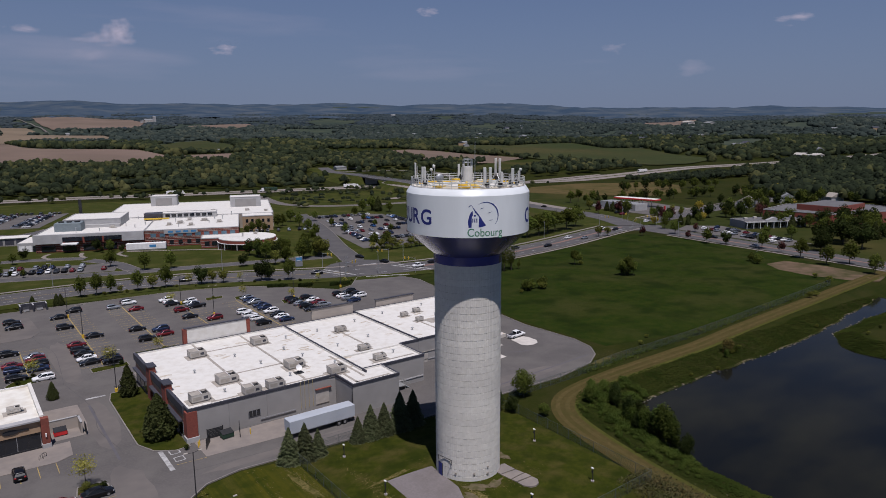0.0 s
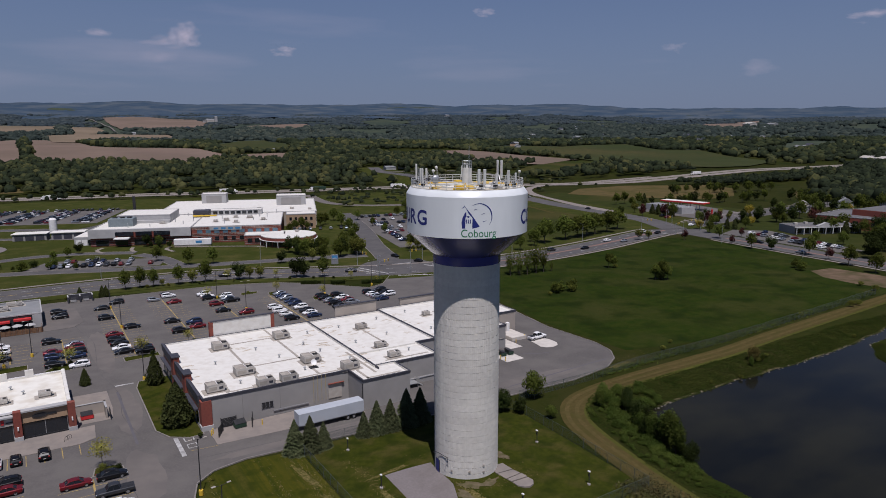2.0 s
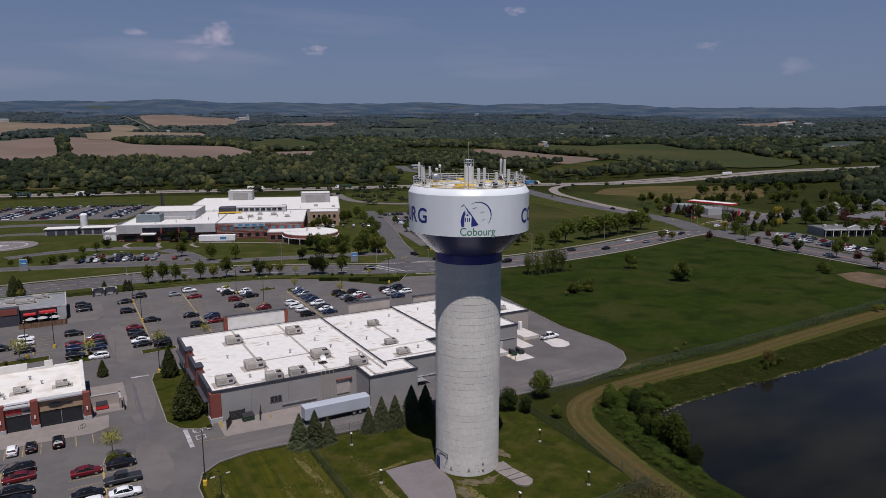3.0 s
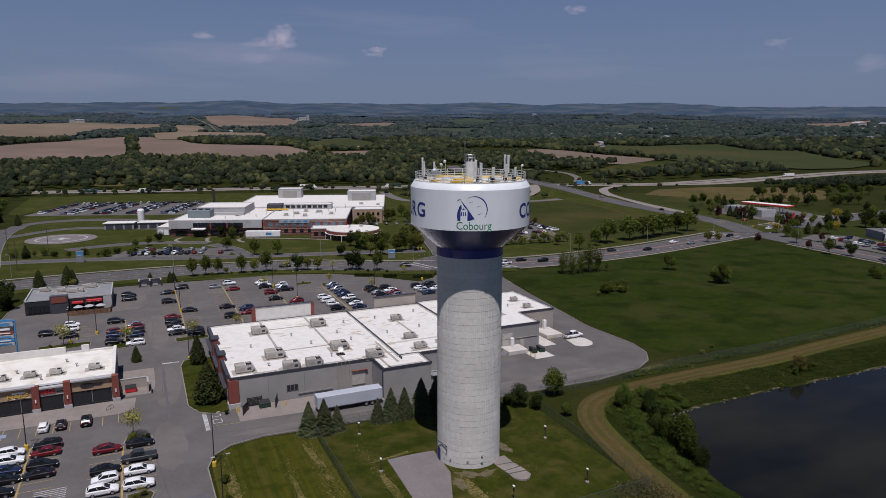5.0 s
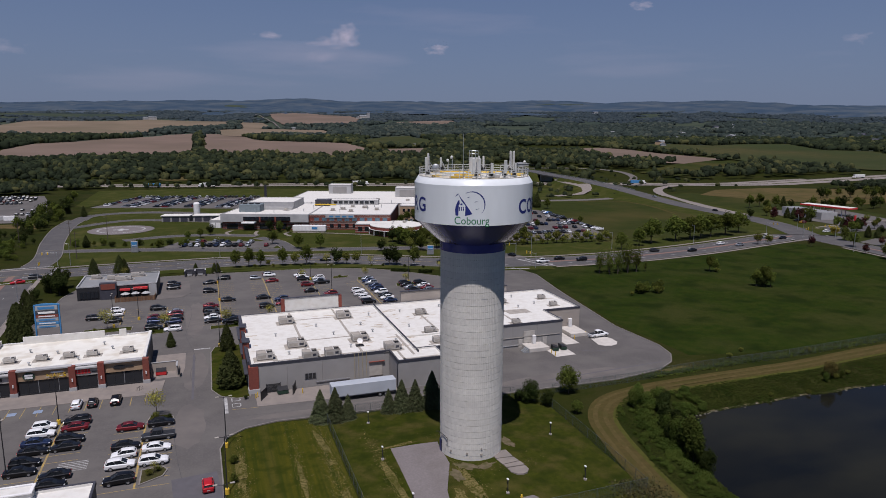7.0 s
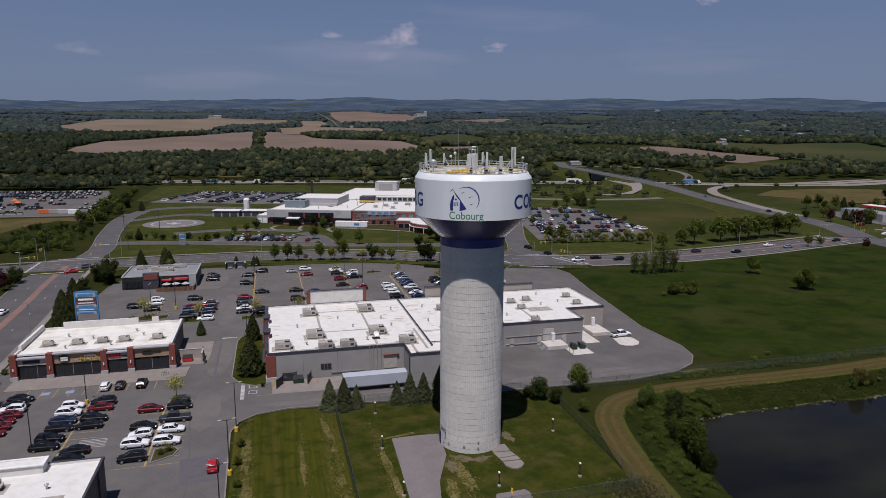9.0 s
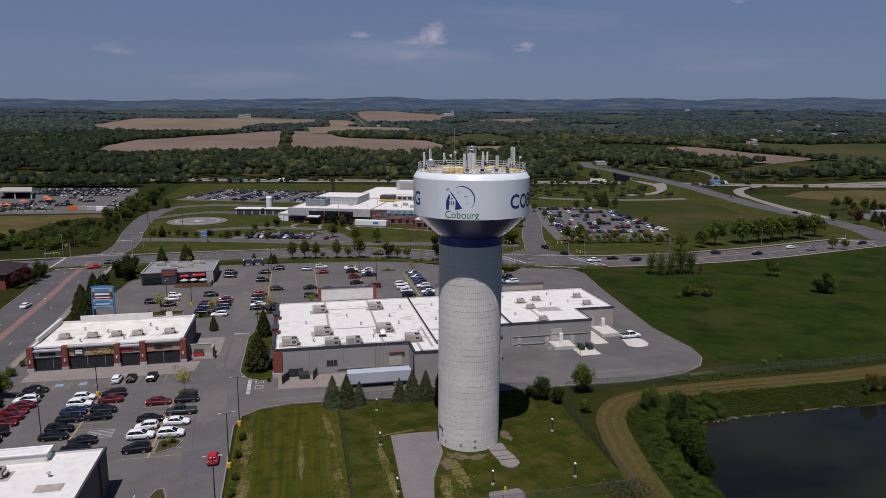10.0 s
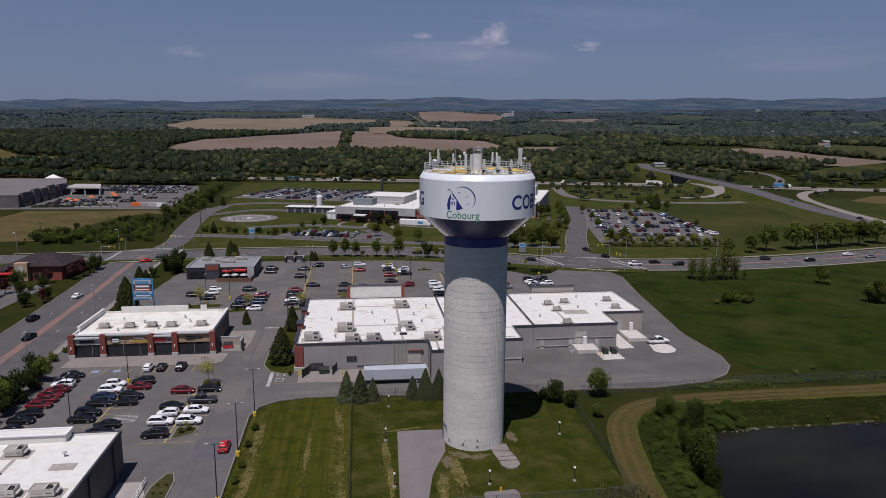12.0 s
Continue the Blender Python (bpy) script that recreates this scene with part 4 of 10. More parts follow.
area("dry_field", [(617, 359), (611, 318), (563, 290), (543, 305)], 0.15, M_STRAW, "dry tan field beside the highway", 12.0)
area("dry_field", [(-165, 432), (-158, 428), (-70, 427), (-63, 402), (-86, 413), (-98, 388), (-104, 348), (-101, 311), (-165, 306)], 0.08, M_STRAW, "dry tan grass beside the store", 10.0)
area("dry_field", [(-480, 1050), (-410, 960), (-352, 950), (-305, 850), (-420, 830), (-560, 960)], 0.8, M_STRAW, "dry tan field among dark woods", 30.0)
area("lawn", [(-62, 640), (-62, 520), (-54, 508), (-29, 572), (74, 546), (80, 520), (150, 560), (140, 600), (20, 640)], 0.08, M_VERGE, "mown green slope beside the highway", 12.0)
area("crop_field", [(353, 1475), (480, 1723), (545, 1720), (501, 1440), (475, 1273), (408, 1206), (338, 1264)], 1.2, M_CROP, "young green crop field", 40.0)
area("crop_field", [(790, 1118), (888, 1131), (944, 1040), (1030, 1062), (1143, 1057), (1040, 880), (1079, 816), (1000, 694), (960, 590), (849, 560), (795, 575), (757, 650), (754, 757), (770, 837)], 1.4, M_CROP, "young green crop field", 40.0)
area("crop_field", [(520, 672), (615, 740), (700, 785), (762, 745), (648, 655), (535, 622)], 1.0, M_OLIVE, "olive green meadow beyond the highway", 30.0)
area("crop_field", [(1156, 2470), (1361, 2667), (1321, 2317), (1145, 2102), (1056, 2146)], 3.0, M_FAR_MEADOW_HAZED, "far green crop field greyed by painted haze", 80.0)
area("crop_field", [(-700, 2700), (-200, 2720), (-150, 2950), (-650, 2980)], 3.0, M_FAR_MEADOW_HAZED, "far green crop field greyed by painted haze", 80.0)
for glade in ([(20, 800), (62, 800), (70, 850), (24, 850)], [(150, 770), (205, 775), (200, 835), (150, 830)], [(-20, 745), (8, 742), (10, 780), (-18, 785)], [(-250, 760), (-226, 756), (-222, 786), (-248, 792)]):
    area("dry_field", glade, 0.3, M_STRAW, "small dry clearing in the tree belt", 20.0)
LONG = [(244, 2975), (256, 2852), (249, 2413), (244, 2070)]
tagged(band("country_road", LONG, -2.5, 2.5, 4.0, M_WORN, height=height, step=40.0), "pale country road climbing a far slope", "road", kind="structure")
area("grass_field", [(212, 275), (300, 262), (330, 300), (352, 400), (330, 440), (250, 440), (243, 395)], 0.05, M_OLIVE, "dry green grass field beside the hospital lot", 10.0)

# cracks in the lot and clipped hedges at its edge
for k, line in enumerate(([(15.5, 224.3), (17.4, 210.0), (19.2, 195.8), (19.1, 179.8), (17.8, 168.6)], [(11.1, 125.7), (16.6, 126.7), (21.4, 126.6), (23.6, 127.0), (27.0, 124.9)], [(13.7, 169.3), (18.2, 169.3), (21.1, 168.4)],
                          [(113.5, 121.0), (117.0, 118.6), (120.6, 118.2), (123.4, 119.2)], [(18.4, 168.0), (20.6, 150), (20.0, 138), (21.6, 127)], [(30.0, 110.2), (52, 109.0), (74, 108.6), (96, 108.0)], [(17.0, 108), (18.2, 96), (19.8, 82), (19.0, 64)])):
    r = random.Random(40 + k)
    wavy = [(x + r.uniform(-0.3, 0.3), y + r.uniform(-0.3, 0.3)) for x, y in line]
    tagged(band("crack", wavy, -0.045, 0.045, 0.006, M_CRACK, step=1.5), "dark sealed crack in the asphalt", "crack", kind="structure")
for (x0, y0), (x1, y1) in (((102.5, 227.1), (107.4, 225.2)), ((112.8, 221.7), (120.0, 219.4)), ((93, 233.0), (99.5, 229.4))):
    h = thing("hedge", "clipped dark green hedge beside the lot", "hedge", "hedges", at=((x0 + x1) / 2, (y0 + y1) / 2, 0.0), rz=math.degrees(math.atan2(y1 - y0, x1 - x0)))
    half = math.hypot(x1 - x0, y1 - y0) / 2
    hr = np.random.default_rng(int(x0))
    c = np.stack([hr.uniform(-half, half, 900), hr.uniform(-0.7, 0.7, 900), hr.uniform(0.1, 1.25, 900)], axis=1)
    HEDGES.append((h, c))
for line in ([hos(38, -6.5), hos(58, -9), hos(80, -14), hos(100, -22)], [hos(36, -5.5), hos(35, -12), hos(40, -20)], [hos(4, -2), hos(3, -10), hos(8, -18)], [hos(18, -3), hos(19, -11), hos(22, -18)]):
    tagged(band("footway", line, -0.9, 0.9, 0.07, M_WALK, step=4.0), "pale concrete footway before the hospital", "footway", kind="structure")

# ---- water tower ----
BASE_Z = 0.55
RS, RT = 5.35, 9.6
tower = thing("water_tower", "tall ribbed concrete water tower with white and navy tank", "water tower", at=(*TOWER, BASE_Z))


def rib_ring(h, segs=96):
    """One course of the shaft: flat panels between narrow grooves, with a recessed joint above."""
    bm = bmesh.new()
    cols = []
    for k in range(segs):
        a0 = 2 * math.pi * k / segs
        for f, r in ((0.0, RS - 0.032), (0.16, RS), (0.84, RS)):
            a = a0 + f * 2 * math.pi / segs
            cols.append((math.cos(a), math.sin(a), r))
    rows = ((0.0, -0.05), (0.055, -0.05), (0.075, 0.0), (h - 0.004, 0.0), (h, -0.05))
    grid = [[bm.verts.new((c * (r + dr), s * (r + dr), z)) for z, dr in rows] for c, s, r in cols]
    n = len(cols)
    for k in range(n):
        p, q = grid[k], grid[(k + 1) % n]
        for i in range(4):
            bm.faces.new((p[i], q[i], q[i + 1], p[i + 1]))
    return bm


COURSE = 1.081
COUNT = 33
ring = part("concrete_ring", rib_ring(COURSE), M_SHAFT, tower)
for k in range(1, COUNT):
    copy_part(ring, pose(0, 0, k * COURSE))
TOP = COUNT * COURSE
part("footing", lathe([(0, -0.6), (RS + 0.35, -0.6), (RS + 0.35, 0.12), (RS, 0.15)], 64), M_CONCRETE, tower, "grey concrete footing")
part("navy_band", lathe([(RS - 0.02, TOP - 0.02), (RS + 0.10, TOP), (RS + 0.10, TOP + 1.35), (RS + 0.02, TOP + 1.36)], 96), M_NAVY, tower, smooth=False)
cone = [(RS + 0.06, TOP + 1.35)]
CONE_TOP = 41.28 - BASE_Z
for k in range(1, 9):
    t = k / 8
    cone.append((RS + 0.06 + (RT - RS - 0.08) * t ** 0.92, TOP + 1.35 + (CONE_TOP - TOP - 1.35) * t))
part("cone", lathe(cone, 128), M_NAVY, tower, "glossy navy painted cone", smooth=True)
WALL_TOP = 47.3 - BASE_Z
DECK = 48.25 - BASE_Z
part("tank_wall", lathe([(RT - 0.25, CONE_TOP - 0.05), (RT, CONE_TOP), (RT, WALL_TOP)], 160), M_TANK, tower, "white painted steel tank wall", smooth=False)
part("tank_shoulder", lathe([(RT, WALL_TOP), (RT - 0.03, WALL_TOP + 0.06), (RT - 0.58, DECK - 0.05), (RT - 0.66, DECK), (RT - 0.8, DECK + 0.02)], 128), M_TANK, tower, smooth=True)
part("deck", lathe([(RT - 0.8, DECK + 0.02), (6.0, DECK + 0.2), (3.0, DECK + 0.34), (0.0, DECK + 0.4)], 96), M_DECK, tower, "stained white deck")

# navy letters and the sail emblem, wrapped on the wall
scratch = bpy.data.curves.new("letters", "FONT")
scratch_ob = bpy.data.objects.new("letters", scratch)
scene.collection.objects.link(scratch_ob)


def glyph_mesh(text, flat=True, embolden=0.0):
    scratch.body = text
    scratch.offset = embolden
    bpy.context.view_layer.update()
    ev = scratch_ob.evaluated_get(bpy.context.evaluated_depsgraph_get())
    me = bpy.data.meshes.new_from_object(ev)
    bm = bmesh.new()
    bm.from_mesh(me)
    bpy.data.meshes.remove(me)
    return bm


def fit_box(bm, x0, y0, x1, y1):
    xs, ys = [v.co.x for v in bm.verts], [v.co.y for v in bm.verts]
    ax, bx, ay, by = min(xs), max(xs), min(ys), max(ys)
    for v in bm.verts:
        v.co.x = x0 + (v.co.x - ax) / (bx - ax) * (x1 - x0)
        v.co.y = y0 + (v.co.y - ay) / (by - ay) * (y1 - y0)
        v.co.z = 0
    return bm


def wrap(bm, radius):
    """Flat drawing (x: arc length from azimuth 0, y: height) laid round the tank."""
    xs = [v.co.x for v in bm.verts]
    x = math.floor(min(xs) / 0.35) * 0.35
    while x < max(xs):
        bmesh.ops.bisect_plane(bm, geom=bm.verts[:] + bm.edges[:] + bm.faces[:], plane_co=(x, 0, 0), plane_no=(1, 0, 0))
        x += 0.35
    for v in bm.verts:
        a, z = v.co.x / radius, v.co.y
        v.co = (radius * math.cos(a), radius * math.sin(a), z)
    return bm


def arc_m(deg):
    return radians(deg) * (RT + 0.012)


def letter_word(text, start, widths, gap, z0, z1, material, name):
    a = start
    for ch, w in zip(text, widths):
        bm = fit_box(glyph_mesh(ch, embolden=0.022), arc_m(a), z0, arc_m(a + w), z1)
        part(name, wrap(bm, RT + 0.012), material, tower)
        a += w + gap


WIDE = (12.2, 12.6, 10.4, 12.6, 10.8, 10.8, 12.6)
SPAN = sum(WIDE) + 6 * 1.6
letter_word("COBOURG", -65.0, WIDE, 1.6, 42.75 - BASE_Z, 45.05 - BASE_Z, M_LOGO_NAVY, "letter")
letter_word("COBOURG", 197.7 - SPAN, WIDE, 1.6, 42.95 - BASE_Z, 45.25 - BASE_Z, M_LOGO_NAVY, "letter")
bm = fit_box(glyph_mesh("Cobourg", embolden=0.004), arc_m(-128.9), 41.12 - BASE_Z, arc_m(-97.2), 42.66 - BASE_Z)
part("town_name", wrap(bm, RT + 0.012), M_LOGO_GREEN, tower, "green painted town name")


def flat_poly(bm, pts):
    return bm.faces.new([bm.verts.new((x, y, 0)) for x, y in pts])


def emblem(name, shapes, material=M_LOGO_NAVY):
    bm = bmesh.new()
    for pts in shapes:
        flat_poly(bm, [(arc_m(-128.6) + x * arc_m(29.2), 42.80 - BASE_Z + y * 3.7) for x, y in pts])
    bmesh.ops.triangulate(bm, faces=bm.faces[:])
    part(name, wrap(bm, RT + 0.014), material, tower)


emblem("sail", [[(0.02, 0.0), (0.0, 0.22), (0.03, 0.42), (0.09, 0.60), (0.14, 0.66), (0.15, 0.48), (0.12, 0.42), (0.11, 0.0)],
                [(0.08, 0.93), (0.16, 0.78), (0.30, 0.55), (0.44, 0.28), (0.545, 0.08), (0.44, 0.03), (0.32, 0.0), (0.33, 0.42), (0.22, 0.58)],
                [(0.0, 0.78), (0.05, 0.86), (0.12, 0.90), (0.07, 0.83)]])
emblem("clock_tower", [[(0.13, 0.2), (0.16, 0.2), (0.16, 0.36), (0.13, 0.36)], [(0.19, 0.2), (0.22, 0.2), (0.22, 0.36), (0.19, 0.36)], [(0.25, 0.2), (0.28, 0.2), (0.28, 0.36), (0.25, 0.36)],
                       [(0.205 + 0.035 * math.cos(a), 0.47 + 0.04 * math.sin(a)) for a in np.linspace(0, 2 * math.pi, 10, endpoint=False)]])
outer = [(0.545 + 0.40 * math.cos(radians(a)), 0.47 + 0.53 * math.sin(radians(a))) for a in range(125, -46, -8)]
inner = [(0.545 + (0.40 - 0.035 * math.sin(radians((125 - a) / 171 * 180)) - 0.006) * math.cos(radians(a)), 0.47 + (0.53 - 0.04 * math.sin(radians((125 - a) / 171 * 180)) - 0.006) * math.sin(radians(a))) for a in range(125, -46, -8)]
bm = bmesh.new()
px = lambda q: (arc_m(-128.6) + q[0] * arc_m(29.2), 42.80 - BASE_Z + q[1] * 3.7, 0)
for k in range(len(outer) - 1):
    bm.faces.new([bm.verts.new(px(q)) for q in (outer[k], outer[k + 1], inner[k + 1], inner[k])])
bmesh.ops.remove_doubles(bm, verts=bm.verts[:], dist=0.0005)
part("sun_arc", wrap(bm, RT + 0.014), M_LOGO_NAVY, tower)
for bx, by in ((0.42, 0.74), (0.66, 0.57), (0.70, 0.27)):
    emblem("bird", [[(bx - 0.07, by - 0.02), (bx, by + 0.0), (bx + 0.07, by + 0.045), (bx + 0.0, by + 0.02), (bx - 0.03, by + 0.012)]])

# rail round the deck
for z in (0.45, 0.85, 1.25):
    part("rail", lathe([(8.77, DECK + z - 0.045), (8.85, DECK + z - 0.045), (8.85, DECK + z + 0.045), (8.77, DECK + z + 0.045), (8.77, DECK + z - 0.045)], 72), M_ANTENNA, tower)
post = part("rail_post", rod_bm((8.81, 0, DECK), (8.81, 0, DECK + 1.27), 0.05, n=6), M_ANTENNA, tower)
for k in range(1, 40):
    copy_part(post, pose(0, 0, 0, 0, 0, k * 9))
part("toe_ring", lathe([(8.55, DECK + 0.03), (8.95, DECK + 0.03), (8.95, DECK + 0.1), (8.55, DECK + 0.1), (8.55, DECK + 0.03)], 72), M_DECK, tower)
for k in range(10):
    a = k * 36 + 8
    part("cable_tray", rod_bm((1.4 * math.cos(radians(a)), 1.4 * math.sin(radians(a)), DECK + 0.46), (8.2 * math.cos(radians(a + 6)), 8.2 * math.sin(radians(a + 6)), DECK + 0.2), 0.09 if k % 3 else 0.2, n=6), M_YELLOW if k % 3 == 0 else M_ANTENNA, tower)
for k in range(7):
    a = radians(k * 51 + 20)
    r = 4.2 + 1.6 * (k % 3)
    part("deck_hatch", box_bm(r * math.cos(a) - 0.55, r * math.sin(a) - 0.5, DECK + 0.1, r * math.cos(a) + 0.55, r * math.sin(a) + 0.5, DECK + 0.55, bevel=0.05), (M_ANTENNA, M_YELLOW, M_UNIT)[k % 3], tower)

SHAFT_H, WHIP_H = 3.95, 6.8
# the access shaft in the middle, with its open frame head
head = bmesh.new()
rod(head, (0, 0, DECK + 0.3), (0, 0, DECK + SHAFT_H - 1.1), 0.78, n=20)
part("access_shaft", head, M_ANTENNA, tower, "pale cylindrical access shaft")
bm = bmesh.new()
for k in range(8):
    a = k * math.pi / 4
    rod(bm, (0.76 * math.cos(a), 0.76 * math.sin(a), DECK + SHAFT_H - 1.15), (0.76 * math.cos(a), 0.76 * math.sin(a), DECK + SHAFT_H), 0.05, n=5)
for z in (-0.5, 0.0):
    for k in range(8):
        a, b = k * math.pi / 4, (k + 1) * math.pi / 4
        rod(bm, (0.76 * math.cos(a), 0.76 * math.sin(a), DECK + SHAFT_H + z), (0.76 * math.cos(b), 0.76 * math.sin(b), DECK + SHAFT_H + z), 0.045, n=5)
part("shaft_cage", bm, M_GALV, tower)
part("whip_mast", rod_bm((-4.72, -7.55, DECK + 0.1), (-4.72, -7.55, DECK + WHIP_H), 0.06, 0.03, n=6), M_GALV, tower, "thin grey whip mast")


def antenna_post(a, r, h, w, panels, z0=0.3):
    """A braced post with one or two upright panel antennas."""
    x, y = r * math.cos(radians(a)), r * math.sin(radians(a))
    root = part("antenna_post", rod_bm((x, y, DECK), (x, y, DECK + z0 + h), 0.06, n=6), M_GALV, tower)
    for k in range(panels):
        off = (k - (panels - 1) / 2) * (w + 0.45)
        dx, dy = -math.sin(radians(a)) * off, math.cos(radians(a)) * off
        ox, oy = 0.28 * math.cos(radians(a)), 0.28 * math.sin(radians(a))
        b = box_bm(-0.12, -w / 2, z0 + 0.5, 0.12, w / 2, z0 + 0.5 + h, bevel=0.04)
        part("panel_antenna", b, M_ANTENNA, root, "pale grey panel antenna", m=pose(x + dx + ox, y + dy + oy, DECK, 0, 0, a))
    bm = bmesh.new()
    for s in (-0.9, 0.9):
        rod(bm, (x, y, DECK + 1.5), (x - math.sin(radians(a)) * s - 0.4 * math.cos(radians(a)), y + math.cos(radians(a)) * s - 0.4 * math.sin(radians(a)), DECK + 0.1), 0.045, n=5)
    rod(bm, (x, y, DECK + 1.9), (x - 1.5 * math.cos(radians(a)), y - 1.5 * math.sin(radians(a)), DECK + 0.15), 0.045, n=5)
    part("brace", bm, M_GALV, root)
    part("radio_box", box_bm(x - 0.25, y - 0.25, DECK + 0.3, x + 0.25, y + 0.25, DECK + 1.0, bevel=0.04), M_DARK, root)


for a, r, h, w, n in ((-109, 8.2, 2.3, 0.42, 2), (12, 7.5, 3.0, 0.38, 2), (-93, 8.2, 1.6, 0.40, 1), (-77, 8.2, 2.0, 0.5, 1), (135, 8.0, 2.6, 0.34, 1), (174, 7.6, 2.2, 0.30, 2), (59, 8.1, 2.0, 0.34, 2), (112, 7.8, 1.8, 0.3, 1), (-60, 8.0, 1.5, 0.3, 1)):
    antenna_post(a, r, h, w, n)


def dish(a, r, z, rad, tilt):
    x, y = r * math.cos(radians(a)), r * math.sin(radians(a))
    p = part("dish_post", rod_bm((x, y, DECK), (x, y, DECK + z), 0.06, n=6), M_GALV, tower)
    d = lathe([(0.0, -0.12), (rad * 0.5, -0.08), (rad, 0.05), (rad, 0.22), (rad * 0.6, 0.32), (0.0, 0.36)], 20)
    part("dish", d, M_ANTENNA if rad < 0.6 else M_GALV, p, m=pose(x, y, DECK + z, 0, 90, tilt), smooth=True)


dish(-161, 7.8, 1.5, 0.62, 250)
dish(97, 7.6, 2.6, 0.30, 140)
dish(104, 7.4, 2.1, 0.26, 200)
dish(-35, 8.2, 2.3, 0.22, 20)

for a, r0, r1, w in ((-118, 2.2, 7.6, 0.55), (-132, 6.0, 8.2, 0.9), (-164, 6.6, 8.0, 0.7), (-95, 1.4, 4.2, 0.4), (-40, 6.2, 7.8, 0.5), (150, 5.0, 7.6, 0.5), (20, 4.4, 7.8, 0.5)):
    part("yellow_walk", box_bm(r0, -w, DECK + 0.12, r1, w, DECK + 0.34), M_YELLOW, tower, "worn yellow painted walkway", m=pose(0, 0, 0, 0, 0, a))
# door, lamps and pipes at the foot
DOOR_A = 174.6
dm = pose(0, 0, 0, 0, 0, DOOR_A)
part("door_frame", box_bm(RS - 0.15, -0.62, 0.15, RS + 0.06, 0.62, 2.5, bevel=0.02), M_DARK, tower, m=dm)
part("door", box_bm(RS - 0.1, -0.52, 0.18, RS + 0.10, 0.52, 2.4, bevel=0.02), M_LOGO_NAVY, tower, "navy steel door", m=dm)
for a, z, w in ((-118, 1.5, 0.16), (-92, 1.2, 0.16), (-92, 2.3, 0.14), (-150, 1.4, 0.14)):
    part("wall_box", box_bm(RS - 0.1, -w, z, RS + 0.14, w, z + 0.35, bevel=0.02), M_SEAM, tower, m=pose(0, 0, 0, 0, 0, a))
bm = bmesh.new()
for s in (-1.5, 1.5):
    rod(bm, (RS + 0.1, s, 3.1), (RS + 0.1, s, 3.9), 0.05, n=5)
    rod(bm, (RS + 0.1, s, 3.9), (RS + 0.7, s, 4.0), 0.05, n=5)
rod(bm, (RS + 0.1, -1.5, 3.9), (RS + 0.1, 1.5, 3.9), 0.05, n=5)
part("lamp_bracket", bm, M_DARK, tower, m=pose(0, 0, -0.1, 0, 0, DOOR_A + 14))

# ---- buildings ----
def flat_building(name, label, category, poly, h, wall=M_PANEL, roof=M_ROOF, cap=M_CAP, cap_h=0.42, parapet=0.35, base=None, group="", other=None, sides_other=()):
    """A flat-roofed block: wall panels side by side, a roof inside a parapet, a projecting cap."""
    root = thing(name, label, category, group)
    n = len(poly)
    for k in range(n):
        a, b = Vector(poly[k]), Vector(poly[(k + 1) % n])
        d = b - a
        count = max(1, round(d.length / 7.5))
        ang = math.degrees(math.atan2(d.y, d.x))
        w = d.length / count
        proto = None
        for i in range(count):
            q = a + d * (i / count)
            m = pose(q.x, q.y, 0, 0, 0, ang)
            if proto is None:
                proto = part("wall_panel", box_bm(0.012, 0.0, -0.2, w - 0.012, 0.28, h, bevel=0.012), other if k in sides_other else wall, root, m=m)
            else:
                copy_part(proto, m)
    inner = offset_poly(poly, 0.27)
    part("roof", prism(inner, h - 0.9, h - parapet), roof, root, "white roof membrane" if roof == M_ROOF else "")
    part("parapet_lining", ring_prism(offset_poly(poly, 0.26), offset_poly(poly, 0.33), h - parapet - 0.1, h), roof, root)
    part("cap", ring_prism(offset_poly(poly, -0.10), offset_poly(poly, 0.24), h - cap_h, h + 0.08), cap, root)
    if base:
        part("base_course", ring_prism(offset_poly(poly, -0.05), offset_poly(poly, 0.05), -0.1, 1.0), base, root)
    return root


